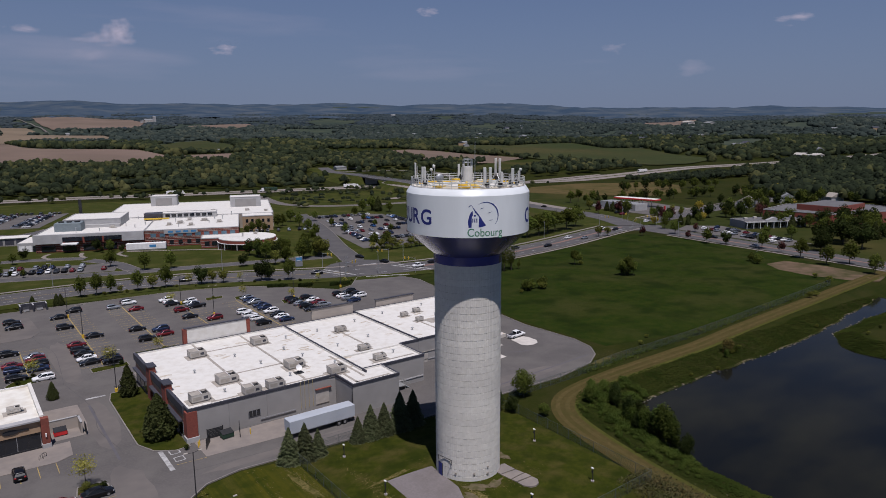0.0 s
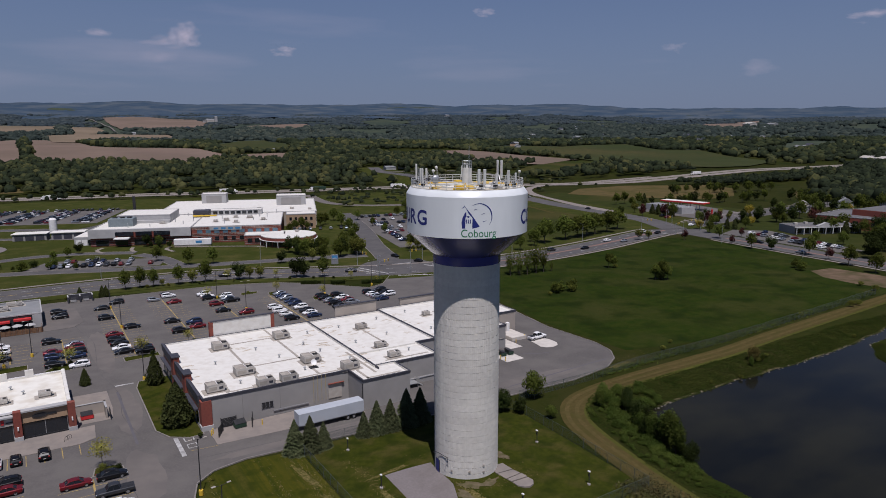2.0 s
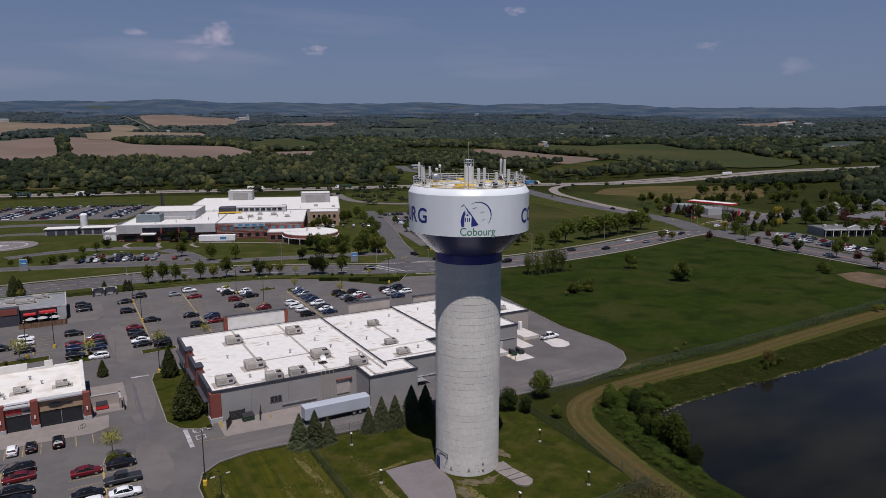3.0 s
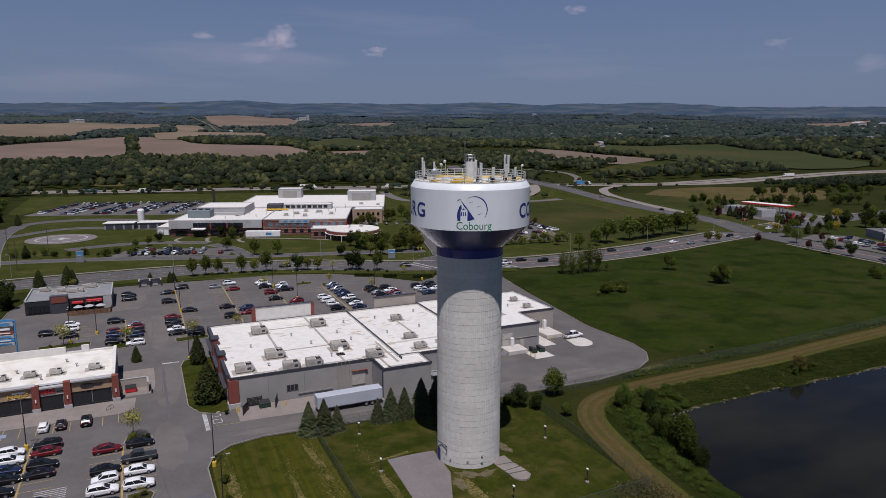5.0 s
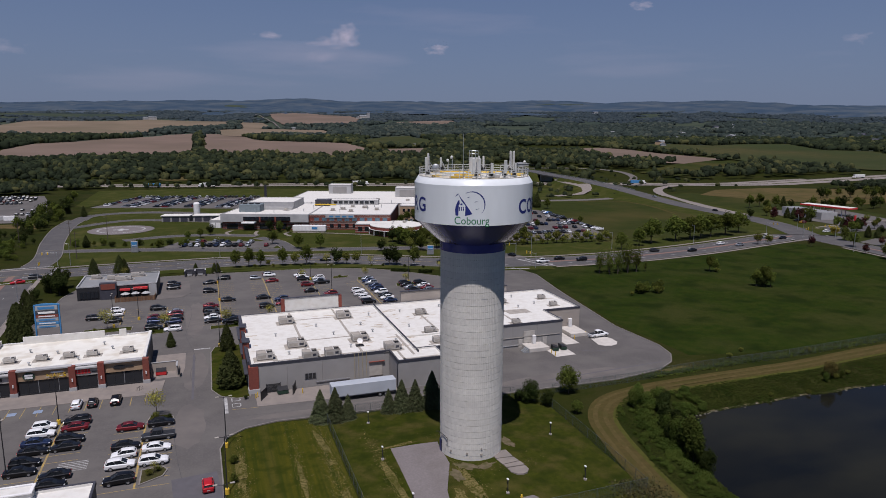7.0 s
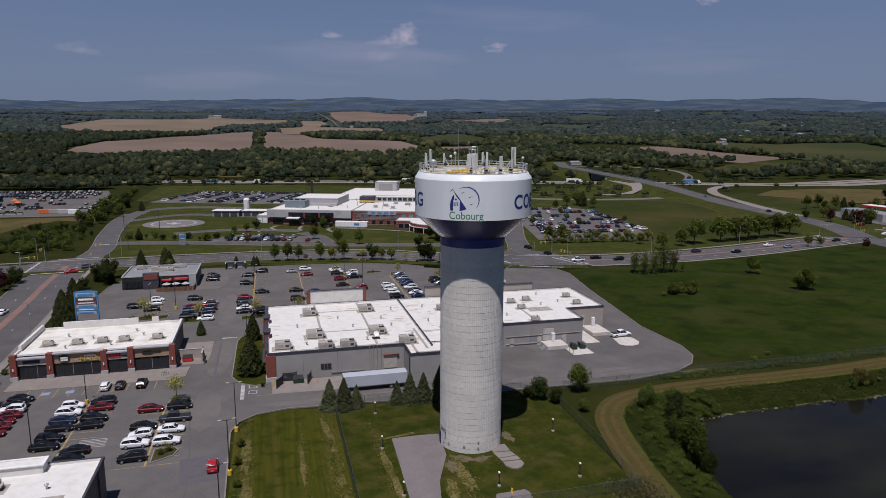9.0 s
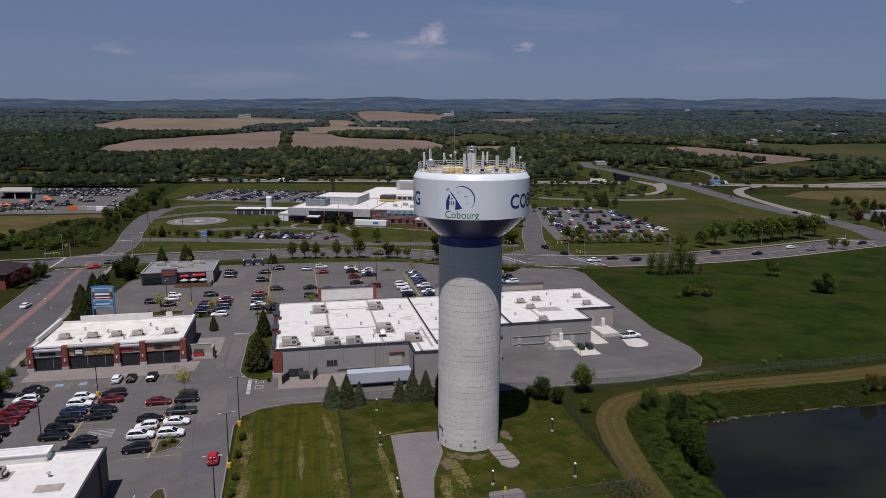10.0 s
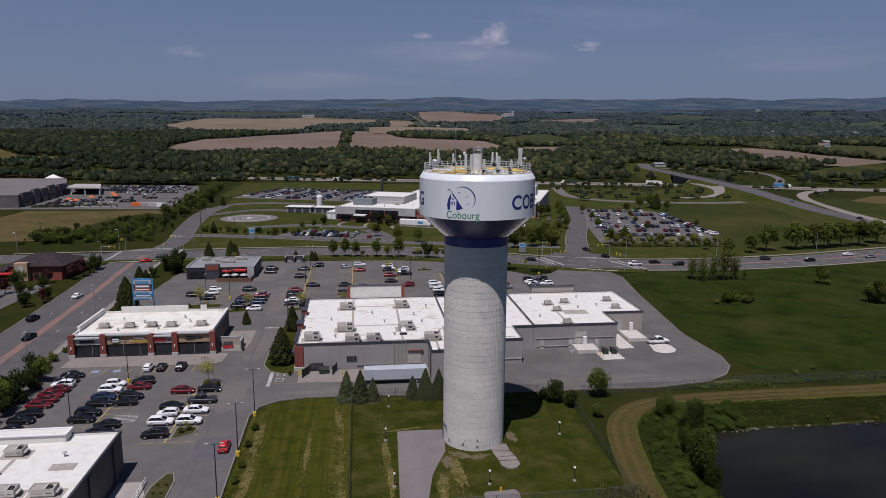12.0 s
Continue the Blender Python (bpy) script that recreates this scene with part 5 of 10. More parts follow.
def rooftop_unit(x, y, z, sx=3.2, sy=2.2, h=1.5, rz=0.0, fans=2):
    u = thing("rooftop_unit", "beige sheet-metal air handling unit on a roof", "rooftop unit", "rooftop units", at=(x, y, z), rz=rz)
    part("base_mat", box_bm(-sx / 2 - 0.7, -sy / 2 - 0.5, 0, sx / 2 + 0.9, sy / 2 + 0.5, 0.03), M_SEAM, u, "worn grey roof mat")
    part("curb", box_bm(-sx / 2 + 0.1, -sy / 2 + 0.1, 0.03, sx / 2 - 0.1, sy / 2 - 0.1, 0.35), M_SEAM, u)
    part("cabinet", box_bm(-sx / 2, -sy / 2, 0.3, sx / 2, sy / 2, h - 0.32, bevel=0.03), M_UNIT, u)
    split = sx * 0.08
    part("top_rim", ring_prism([(-sx / 2, -sy / 2), (sx / 2, -sy / 2), (sx / 2, sy / 2), (-sx / 2, sy / 2)], [(-sx / 2 + 0.1, -sy / 2 + 0.1), (sx / 2 - 0.1, -sy / 2 + 0.1), (sx / 2 - 0.1, sy / 2 - 0.1), (-sx / 2 + 0.1, sy / 2 - 0.1)], h - 0.32, h), M_UNIT, u)
    part("top_panel", box_bm(-sx / 2 + 0.12, -sy / 2 + 0.12, h - 0.30, split, sy / 2 - 0.12, h - 0.08), M_SEAM, u)
    part("hood", box_bm(sx / 2, -sy / 2 + 0.25, 0.55, sx / 2 + 0.4, sy / 2 - 0.35, h - 0.5, bevel=0.03), M_UNIT, u)
    for k in range(fans):
        px_ = split + 0.45 + (sx / 2 - split - 0.8) * k / max(1, fans - 1)
        part("fan_ring", lathe([(0.24, h - 0.3), (0.40, h - 0.3), (0.40, h - 0.12), (0.34, h - 0.08), (0.30, h - 0.26), (0.0, h - 0.25)], 14), M_DARK, u, m=pose(px_, 0.1, 0))
    part("cross_bar", box_bm(split + 0.02, -sy / 2 + 0.1, h - 0.25, split + 0.12, sy / 2 - 0.1, h - 0.02), M_WHITE, u)
    part("louvre", box_bm(-sx / 2 + 0.25, -sy / 2 - 0.02, 0.6, split - 0.1, -sy / 2 + 0.02, h - 0.5), M_SEAM, u)
    part("coil_grille", box_bm(split + 0.3, -sy / 2 - 0.02, 0.65, sx / 2 - 0.3, -sy / 2 + 0.02, h - 0.55), M_CAP, u)
    return u


RH = 6.4
UNIT_A = [(32.3, 121.3), (62.6, 121.3), (62.6, 113.8), (73.6, 113.8), (73.6, 120.9), (68.7, 120.9), (68.7, 161.6), (32.3, 161.6)]
UNIT_B = [(68.75, 120.95), (85.0, 120.95), (85.0, 131.0), (90.3, 131.0), (90.3, 162.0), (68.75, 162.0)]
UNIT_C = [(90.35, 131.0), (112.2, 131.0), (112.2, 141.2), (123.4, 141.2), (123.4, 163.5), (90.35, 163.5)]
store_a = flat_building("plaza_store", "grey precast plaza store with white roof and charcoal cap", "store", UNIT_A, RH, group="plaza stores")
store_b = flat_building("plaza_store", "grey plaza store with stepped white roof", "store", UNIT_B, RH - 0.15, group="plaza stores")
store_c = flat_building("plaza_store", "beige plaza store beside the loading yard", "store", UNIT_C, RH - 0.1, wall=M_PANEL, group="plaza stores", other=M_PANEL_TAN, sides_other=(1, 2, 3))

for x, y, sx, sy in ((35.6, 125.2, 3.4, 2.2), (43.1, 151.6, 3.4, 2.4), (43.2, 131.9, 3.8, 2.8), (45.0, 122.9, 3.2, 2.0), (49.9, 122.9, 3.2, 2.0), (58.1, 152.2, 3.4, 2.4), (58.0, 131.7, 3.6, 2.8), (63.6, 122.8, 3.4, 2.2)):
    rooftop_unit(x, y, RH - 0.35, sx, sy * 1.05, 1.75)
for x, y in ((78.7, 149.3), (76.0, 132.6), (75.5, 124.8), (99.6, 151.4), (100.3, 144.9), (104.8, 153.0), (117.8, 154.0), (117.4, 145.9), (99.6, 133.0)):
    rooftop_unit(x, y, RH - 0.45, 2.6 if x < 90 else 1.9, 1.6 if x < 90 else 1.3, 1.4 if x < 90 else 1.2, fans=1)

# parapets, brick piers and doors of the plaza stores
def screen_wall(root, x0, x1, y, h, brick=True):
    part("screen_wall", box_bm(x0, y - 0.15, 5.9, x1, y + 0.35, h, bevel=0.02), M_ROOF, root, "white-backed parapet screen")
    part("screen_cap", box_bm(x0 - 0.15, y - 0.3, h, x1 + 0.15, y + 0.5, h + 0.22, bevel=0.02), M_CAP, root)
    for x in (x0, x1):
        part("brick_pier", box_bm(x - 0.45, y - 0.32, 0.0, x + 0.45, y + 0.75, h - 0.02, bevel=0.02), M_BRICK, root, "red brick pier")


screen_wall(store_a, 43.6, 59.2, 161.9, 10.0)
part("screen_wall", box_bm(77.0, 162.2, 5.9, 89.6, 162.7, 9.2, bevel=0.02), M_PANEL_TAN, store_b, "beige parapet screen")
part("screen_cap", box_bm(76.8, 162.0, 9.2, 89.8, 162.9, 9.42, bevel=0.02), M_CAP, store_b)
part("screen_wall", box_bm(98.0, 163.7, 5.9, 111.0, 164.2, 8.2, bevel=0.02), M_PANEL_TAN, store_c, "beige parapet screen")
part("screen_cap", box_bm(97.8, 163.5, 8.2, 111.2, 164.4, 8.42, bevel=0.02), M_CAP, store_c)
# west front: brick, glazing and charcoal canopies
part("brick_pier", box_bm(31.9, 121.0, 0.0, 33.9, 122.6, RH - 0.5, bevel=0.02), M_BRICK, store_a, "red brick corner pier")
part("pier_base", box_bm(31.7, 120.8, 0.0, 34.1, 122.8, 1.0, bevel=0.03), M_LIGHT_PANEL, store_a)
for y0, y1 in ((122.8, 133.5), (136.2, 146.0), (148.6, 160.8)):
    part("brick_front", box_bm(31.95, y0, 0.0, 32.28, y1, 3.9, bevel=0.01), M_BRICK, store_a)
    part("stucco_front", box_bm(31.98, y0, 3.92, 32.28, y1, 5.8, bevel=0.01), M_TAN, store_a)
    n = 3
    for k in range(n):
        a = y0 + 0.5 + (y1 - y0 - 1.0) * k / n
        b = a + (y1 - y0 - 1.0) / n - 0.25
        w = part("window", box_bm(31.88, a, 0.5, 31.94, b, 3.3), M_GLASS, store_a)
        part("window_frame", ring_prism([(a - 0.06, 0.44), (b + 0.06, 0.44), (b + 0.06, 3.36), (a - 0.06, 3.36)], [(a + 0.04, 0.54), (b - 0.04, 0.54), (b - 0.04, 3.26), (a + 0.04, 3.26)], 0, 0.1), M_FRAME, w, m=Matrix(((0, 0, 1, 31.83), (1, 0, 0, 0), (0, 1, 0, 0), (0, 0, 0, 1))))
for y0, y1, top in ((133.5, 136.2, 7.5), (146.0, 148.6, 7.5)):
    part("brick_pier", box_bm(31.5, y0, 0.0, 32.9, y1, top, bevel=0.02), M_BRICK, store_a)
    part("pier_cap", box_bm(31.3, y0 - 0.2, top, 33.1, y1 + 0.2, top + 0.3, bevel=0.03), M_CAP, store_a)
for y0, y1 in ((123.5, 133), (137, 145.5), (149, 160)):
    part("canopy", box_bm(31.1, y0, 3.5, 31.9, y1, 3.85, bevel=0.03), M_CAP, store_a, "charcoal steel canopy")
for y0, y1 in ((122.8, 133.5), (136.2, 146.0), (148.6, 161.4)):
    part("front_band", box_bm(31.75, y0, 5.15, 32.2, y1, RH + 0.35, bevel=0.02), M_CAP, store_a, "charcoal parapet band")
# south wall details
w = part("wall_vent", box_bm(43.6, 121.18, 1.9, 46.0, 121.32, 3.1), M_DARK, store_a, "dark wall grille")
for k in range(4):
    part("vent_bar", box_bm(43.6 + 0.78 * k, 121.12, 1.9, 43.68 + 0.78 * k, 121.18, 3.1), M_FRAME, w)
for x in (54.6, 55.5, 56.4, 57.3):
    part("gas_pipe", rod_bm((x, 121.14, 0.9), (x, 121.14, RH + 0.2), 0.05, n=6), M_PIPE, store_a, "yellow gas pipe")
part("bumper_rail", box_bm(46.0, 121.10, 0.85, 53.4, 121.28, 1.1), M_FRAME, store_a)
part("dock_canopy", box_bm(57.8, 120.8, 4.1, 61.4, 121.25, 4.25, bevel=0.03), M_BRICK, store_a, "faded red dock seal")
part("drain_pipe", rod_bm((62.3, 113.65, 0.2), (62.3, 113.65, RH - 0.6), 0.09, n=6), M_DARK, store_a)
part("dock_door", box_bm(57.9, 121.15, 0.9, 60.9, 121.31, 4.0), M_UNIT, store_a)
for x in (92.0, 99.5, 106.5):
    part("service_door", box_bm(x, 130.86, 0.0, x + 1.1, 131.02, 2.15), M_UNIT, store_c)
part("dock_door", box_bm(101.0, 130.85, 1.1, 104.0, 131.02, 4.2), M_UNIT, store_c)
part("dock_platform", box_bm(100.4, 126.2, 0.0, 106.0, 130.9, 1.0, bevel=0.04), M_PAD, store_c)
part("dock_post", box_bm(103.0, 129.6, 1.0, 103.9, 130.5, 3.2, bevel=0.04), M_WHITE, store_c)
for k in range(5):
    part("dock_step", box_bm(98.9 + k * 0.3, 126.4, 0.0, 99.2 + k * 0.3, 128.4, 0.2 + k * 0.2), M_GALV, store_c)
part("rail_line", box_bm(91.0, 130.85, 2.6, 111.5, 130.98, 2.72), M_SEAM, store_c)
part("wall_stripe", box_bm(91.0, 130.86, 0.55, 100.0, 130.98, 0.75), M_LIGHT_PANEL, store_c)
part("dock_door", box_bm(115.0, 141.04, 0.9, 117.6, 141.2, 3.9), M_LIGHT_PANEL, store_c)
part("dock_platform", box_bm(116.8, 134.0, 0.0, 121.8, 141.1, 1.0, bevel=0.04), M_PAD, store_c)
part("dock_post", box_bm(119.4, 139.8, 1.0, 120.3, 140.7, 3.4, bevel=0.04), M_WHITE, store_c)
for x in (73.9, 79.5):
    part("wall_stripe", box_bm(x, 120.8, 1.2, x + 5.2, 120.94, 1.45), M_LIGHT_PANEL, store_b)
st = thing("loading_stair", "grey steel stair and platform at a loading door", "stair", at=(76.0, 118.2, 0))
part("landing", box_bm(0, 0.4, 1.0, 2.4, 2.5, 1.12), M_GALV, st)
for k in range(5):
    part("tread", box_bm(2.4 + k * 0.3, 0.9, 0.8 - k * 0.2, 2.7 + k * 0.3, 2.2, 0.86 - k * 0.2), M_GALV, st)
for y in (0.9, 2.2):
    part("handrail", rod_bm((2.4, y, 2.0), (4.0, y, 1.0), 0.04, n=5), M_GALV, st)
for x in (0.1, 2.3):
    part("post", rod_bm((x, 0.5, 0), (x, 0.5, 2.0), 0.05, n=5), M_GALV, st)
part("meter_box", box_bm(-1.6, 1.2, 0, -0.2, 2.4, 2.2, bevel=0.03), M_LIGHT_PANEL, st)

# walkway pads on the roofs
def pads(root, z, *segs):
    for x0, y0, x1, y1 in segs:
        part("walkway_pad", box_bm(min(x0, x1) - 0.28, min(y0, y1) - 0.28, z - 0.02, max(x0, x1) + 0.28, max(y0, y1) + 0.28, z + 0.035), M_SEAM, root)


pads(store_a, RH - 0.35, (45.0, 123.8, 45.0, 161.0), (56.8, 124, 56.8, 161.0), (45.0, 153.6, 57, 153.6), (45.0, 135.5, 57, 135.5), (37.5, 123.2, 62.0, 123.2), (64.5, 121.6, 64.5, 115.5), (64.5, 115.5, 72, 115.5), (67.4, 118.0, 67.4, 133))
pads(store_b, RH - 0.5, (76.0, 133.5, 78.4, 133.5), (78.6, 134, 78.6, 148), (70, 131.5, 88, 131.5), (73, 123.6, 83.6, 123.6))
pads(store_c, RH - 0.45, (100, 143.5, 100, 134), (102, 144.8, 108, 141.5))
part("parapet_ridge", box_bm(68.58, 119.0, RH - 0.4, 68.88, 161.8, RH + 0.16, bevel=0.04), M_CAP, store_a, "charcoal dividing parapet")
part("parapet_ridge", box_bm(90.18, 131.0, RH - 0.4, 90.48, 162.4, RH + 0.10, bevel=0.04), M_CAP, store_c, "charcoal dividing parapet")
part("roof_step", box_bm(69.1, 130.6, RH - 0.5, 84.7, 131.2, RH - 0.1, bevel=0.03), M_ROOF, store_b)


M_ROOF_DIRT = mat("brown roof dirt", (0.38, 0.325, 0.255), (0.50, 0.445, 0.37), 1.2, 0.9, (0.34, 0.285, 0.22), 0.9, 0.6)


def roof_dirt(root, z, seed, spots):
    """Thin smears of dirt where water stands, as ragged films on the membrane."""
    r = random.Random(seed)
    for x, y, spread_x, spread_y, count in spots:
        for k in range(count):
            sheet("dirt_smear", ragged(x + r.uniform(-1, 1) * spread_x, y + r.uniform(-1, 1) * spread_y, r.uniform(0.4, 2.0), r.uniform(0.12, 0.5), r.uniform(-0.5, 0.5), seed * 100 + k, 14), z + 0.004 + 0.0004 * k, M_ROOF_DIRT, root)


roof_dirt(store_a, RH - 0.35, 1, ((66.2, 140, 1.8, 16, 16), (46.0, 148.8, 2.5, 1.6, 5), (60.0, 130.0, 3.0, 3.5, 8), (46.4, 127.6, 1.6, 1.0, 3), (33.9, 135, 0.8, 11, 6), (63.5, 150, 3.5, 8, 7), (50.0, 155.0, 7.0, 1.2, 4), (66, 124, 2, 3, 5)))
roof_dirt(store_b, RH - 0.5, 2, ((71.2, 142, 1.6, 16, 14), (77.5, 147.0, 4.5, 1.6, 6), (75.5, 135.4, 3.0, 1.4, 5), (88.0, 148, 1.6, 10, 6)))
roof_dirt(store_c, RH - 0.45, 3, ((92.4, 146, 1.4, 13, 8), (102.5, 147.5, 4, 4, 6), (118, 150, 3, 3, 4)))


def roof_vent(x, y, z, kind=0):
    v = thing("roof_vent", "small grey roof vent on a white roof", "roof vent", "roof vents", at=(x, y, z))
    part("vent_pipe", rod_bm((0, 0, 0), (0, 0, 0.7), 0.14, n=8), M_GALV, v)
    part("cowl", lathe([(0.0, 0.9), (0.32, 0.72), (0.32, 0.62), (0.1, 0.6)], 10), M_GALV, v)


for x, y in ((55.0, 127.0), (41.0, 126.5), (39.5, 141), (50, 146), (53.0, 138.0), (61, 144), (65, 152), (62.5, 137), (66, 128)):
    roof_vent(x, y, RH - 0.36)
for x, y in ((82, 141), (72.5, 139), (74, 153), (86, 155), (80.6, 127)):
    roof_vent(x, y, RH - 0.52)
for x, y in ((94, 139), (107, 147), (110, 158), (113, 149), (96, 157)):
    roof_vent(x, y, RH - 0.47)
dish_ob = thing("satellite_dish", "white satellite dish on a roof stand", "satellite dish", at=(57.2, 127.6, RH - 0.35))
part("stand", rod_bm((0, 0, 0), (0, 0, 0.9), 0.05, n=6), M_DARK, dish_ob)
part("dish", lathe([(0.0, 0.0), (0.35, 0.05), (0.65, 0.2)], 18), M_WHITE, dish_ob, m=pose(0, -0.1, 1.2, 55, 0, 0), smooth=True)
part("ballast", box_bm(-0.9, -0.7, 0, 0.9, 0.7, 0.18), M_DARK, dish_ob)

# ---- strip shops ----
MH = 5.6
MALL = [(-21.8, 136.0), (10.9, 136.0), (10.9, 156.6), (-21.8, 156.6)]
mall = flat_building("strip_shops", "row of small brick and tan shops with white roof", "shops", MALL, MH, wall=M_CAP, roof=M_ROOF_STAIN, cap=M_WHITE, cap_h=0.3)
front = ((-21.8, -14.6, 4.9), (-14.6, -3.6, 5.6), (-3.6, 2.0, 5.0), (2.0, 10.9, 5.6))
for x0, x1, h in front:
    part("sign_band", box_bm(x0 + 0.7, 135.5, 3.15, x1 - 0.7, 135.98, h - 0.25, bevel=0.02), M_TAN if h > 5.2 else M_UNIT, mall, "tan sign band")
    part("cornice", box_bm(x0, 135.0, h - 0.25, x1, 136.4, h + 0.12, bevel=0.04), M_LIGHT_PANEL, mall, "pale cornice")
    n = max(2, round((x1 - x0 - 1.4) / 1.9))
    for k in range(n):
        a = x0 + 0.75 + (x1 - x0 - 1.5) * k / n
        b = x0 + 0.75 + (x1 - x0 - 1.5) * (k + 1) / n - 0.1
        w = part("shop_window", box_bm(a, 135.72, 0.35, b, 135.78, 3.0), M_GLASS, mall)
        part("mullion", box_bm(b, 135.66, 0.1, b + 0.1, 135.84, 3.1), M_FRAME if k % 2 else M_DARK, w)
    part("plinth", box_bm(x0 + 0.7, 135.6, 0.0, x1 - 0.7, 135.97, 0.35), M_DARK, mall)
for x in (-21.8, -14.6, -3.6, 2.0, 10.9):
    h = 5.75 if x not in (-3.6,) else 5.6
    part("brick_pier", box_bm(x - 0.65, 134.9, 0.0, x + 0.65, 136.1, h, bevel=0.02), M_BRICK, mall, "red brick pier")
    part("pier_base", box_bm(x - 0.75, 134.8, 0.0, x + 0.75, 136.0, 0.9, bevel=0.03), M_LIGHT_PANEL, mall)
    part("wall_lamp", box_bm(x - 0.12, 134.7, 2.2, x + 0.12, 134.9, 2.9, bevel=0.03), M_WHITE, mall)


def lettering(text, x, y, z, w, h, material, parent, name="lettering", deep=0.08, rz=0.0):
    """Raised sign letters that face south (rz 0)."""
    bm = fit_box(glyph_mesh(text), 0, 0, w, h)
    geo = bmesh.ops.extrude_face_region(bm, geom=bm.faces[:])
    for v in [g for g in geo["geom"] if isinstance(g, bmesh.types.BMVert)]:
        v.co.z = deep
    return part(name, bm, material, parent, m=pose(x, y, z, 90, 0, rz))


lettering("NAILS", -8.4, 135.42, 3.45, 3.6, 0.85, M_YELLOW, mall)
part("sign_bar", box_bm(-7.6, 135.36, 4.45, -5.2, 135.44, 4.75), M_WHITE, mall)
sg = part("round_sign", lathe([(0, 0), (0.85, 0), (0.85, 0.1), (0, 0.1)], 20), M_DUMP, mall, "dark green shop sign", m=pose(-11.7, 135.46, 4.2, 90, 0, 0) @ Matrix.Diagonal((1.35, 1, 1, 1)))
for k in range(2):
    part("sign_bar", box_bm(-0.55, -0.52 + 0.55 * k, 0.1, 0.55, -0.12 + 0.55 * k, 0.14), M_WHITE, sg)
for k in range(5):
    part("sign_block", box_bm(-3.1 + 0.62 * k, 135.36, 3.6, -2.6 + 0.62 * k, 135.46, 4.55, bevel=0.02), M_RED, mall, "red sign letters")
part("sign_bar", box_bm(0.15, 135.38, 3.75, 1.2, 135.46, 3.95), M_DARK, mall)
part("sign_shape", lathe([(0, 0), (0.8, 0), (0.8, 0.1), (0, 0.1)], 12), M_DARK, mall, m=pose(5.6, 135.46, 4.25, 90, 0, 0) @ Matrix.Diagonal((1.6, 0.55, 1, 1)))
part("sign_bar", box_bm(6.6, 135.38, 4.1, 8.4, 135.46, 4.4), M_DARK, mall)
part("sign_bar", box_bm(-20.0, 135.38, 3.6, -16.6, 135.46, 4.3), M_DARK, mall)
# raised parapets behind
for x0, x1, y, h in ((-17.0, 0.4, 156.4, 7.0), (3.6, 5.2, 156.4, 7.0)):
    part("rear_parapet", box_bm(x0, y - 0.2, 5.2, x1, y + 0.15, h, bevel=0.03), M_ROOF, mall)
part("side_parapet", box_bm(-21.9, 139.6, 5.4, -21.3, 156.5, 6.6, bevel=0.03), M_ROOF, mall)
part("side_parapet", box_bm(10.3, 136.2, 5.3, 10.95, 156.5, 6.0, bevel=0.03), M_ROOF, mall)
for x, y in ((-16.7, 142.6), (-10.5, 142.4), (-5.2, 142.6), (-0.5, 142.4), (6.8, 142.6)):
    rooftop_unit(x, y, MH - 0.35, 2.2, 1.4, 1.2, fans=1)
for x, y in ((-8, 146), (-14, 149), (-3, 140), (3.2, 146), (-12.4, 139.5), (1.0, 150)):
    roof_vent(x, y, MH - 0.36)

# bin yard beside the strip shops
yard = thing("bin_enclosure", "pale block bin yard with open dark gates", "enclosure", at=(0, 0, 0))
for x0, y0, x1, y1 in ((11.2, 141.4, 17.2, 141.7), (16.9, 137.8, 17.2, 141.7)):
    part("yard_wall", box_bm(x0, y0, 0, x1, y1, 2.3, bevel=0.02), M_PANEL_TAN, yard)
    part("yard_cap", box_bm(x0 - 0.05, y0 - 0.05, 2.3, x1 + 0.05, y1 + 0.05, 2.42), M_LIGHT_PANEL, yard)
part("gate", box_bm(11.6, 136.0, 0.1, 11.7, 138.6, 2.1), M_DARK, yard)
part("gate", box_bm(17.6, 136.6, 0.1, 17.7, 138.6, 2.1), M_DARK, yard)


def dumpster(x, y, rz, material, label, l=2.2):
    d = thing("dumpster", label, "dumpster", at=(x, y, 0.05), rz=rz)
    bm = prism([(-l / 2, -0.7), (l / 2, -0.7), (l / 2, 0.7), (-l / 2, 0.7)], 0.15, 0.95)
    part("bin", bm, material, d)
    bm = bmesh.new()
    v = [bm.verts.new(p) for p in ((-l / 2, -0.75, 0.95), (l / 2, -0.75, 0.95), (l / 2, 0.75, 1.4), (-l / 2, 0.75, 1.4), (-l / 2, 0.75, 0.95), (l / 2, 0.75, 0.95))]
    for f in ((0, 1, 2, 3), (3, 2, 5, 4), (0, 3, 4), (1, 5, 2)):
        bm.faces.new([v[i] for i in f])
    part("lid", bm, M_DARK, d)
    for s in (-1, 1):
        part("fork_pocket", box_bm(s * l / 2 - 0.08, -0.4, 0.45, s * l / 2 + 0.08, 0.4, 0.65), material, d)
        part("castor", rod_bm((s * l * 0.4, -0.6, 0.08), (s * l * 0.4, -0.5, 0.08), 0.08, n=8), M_DARK, d)


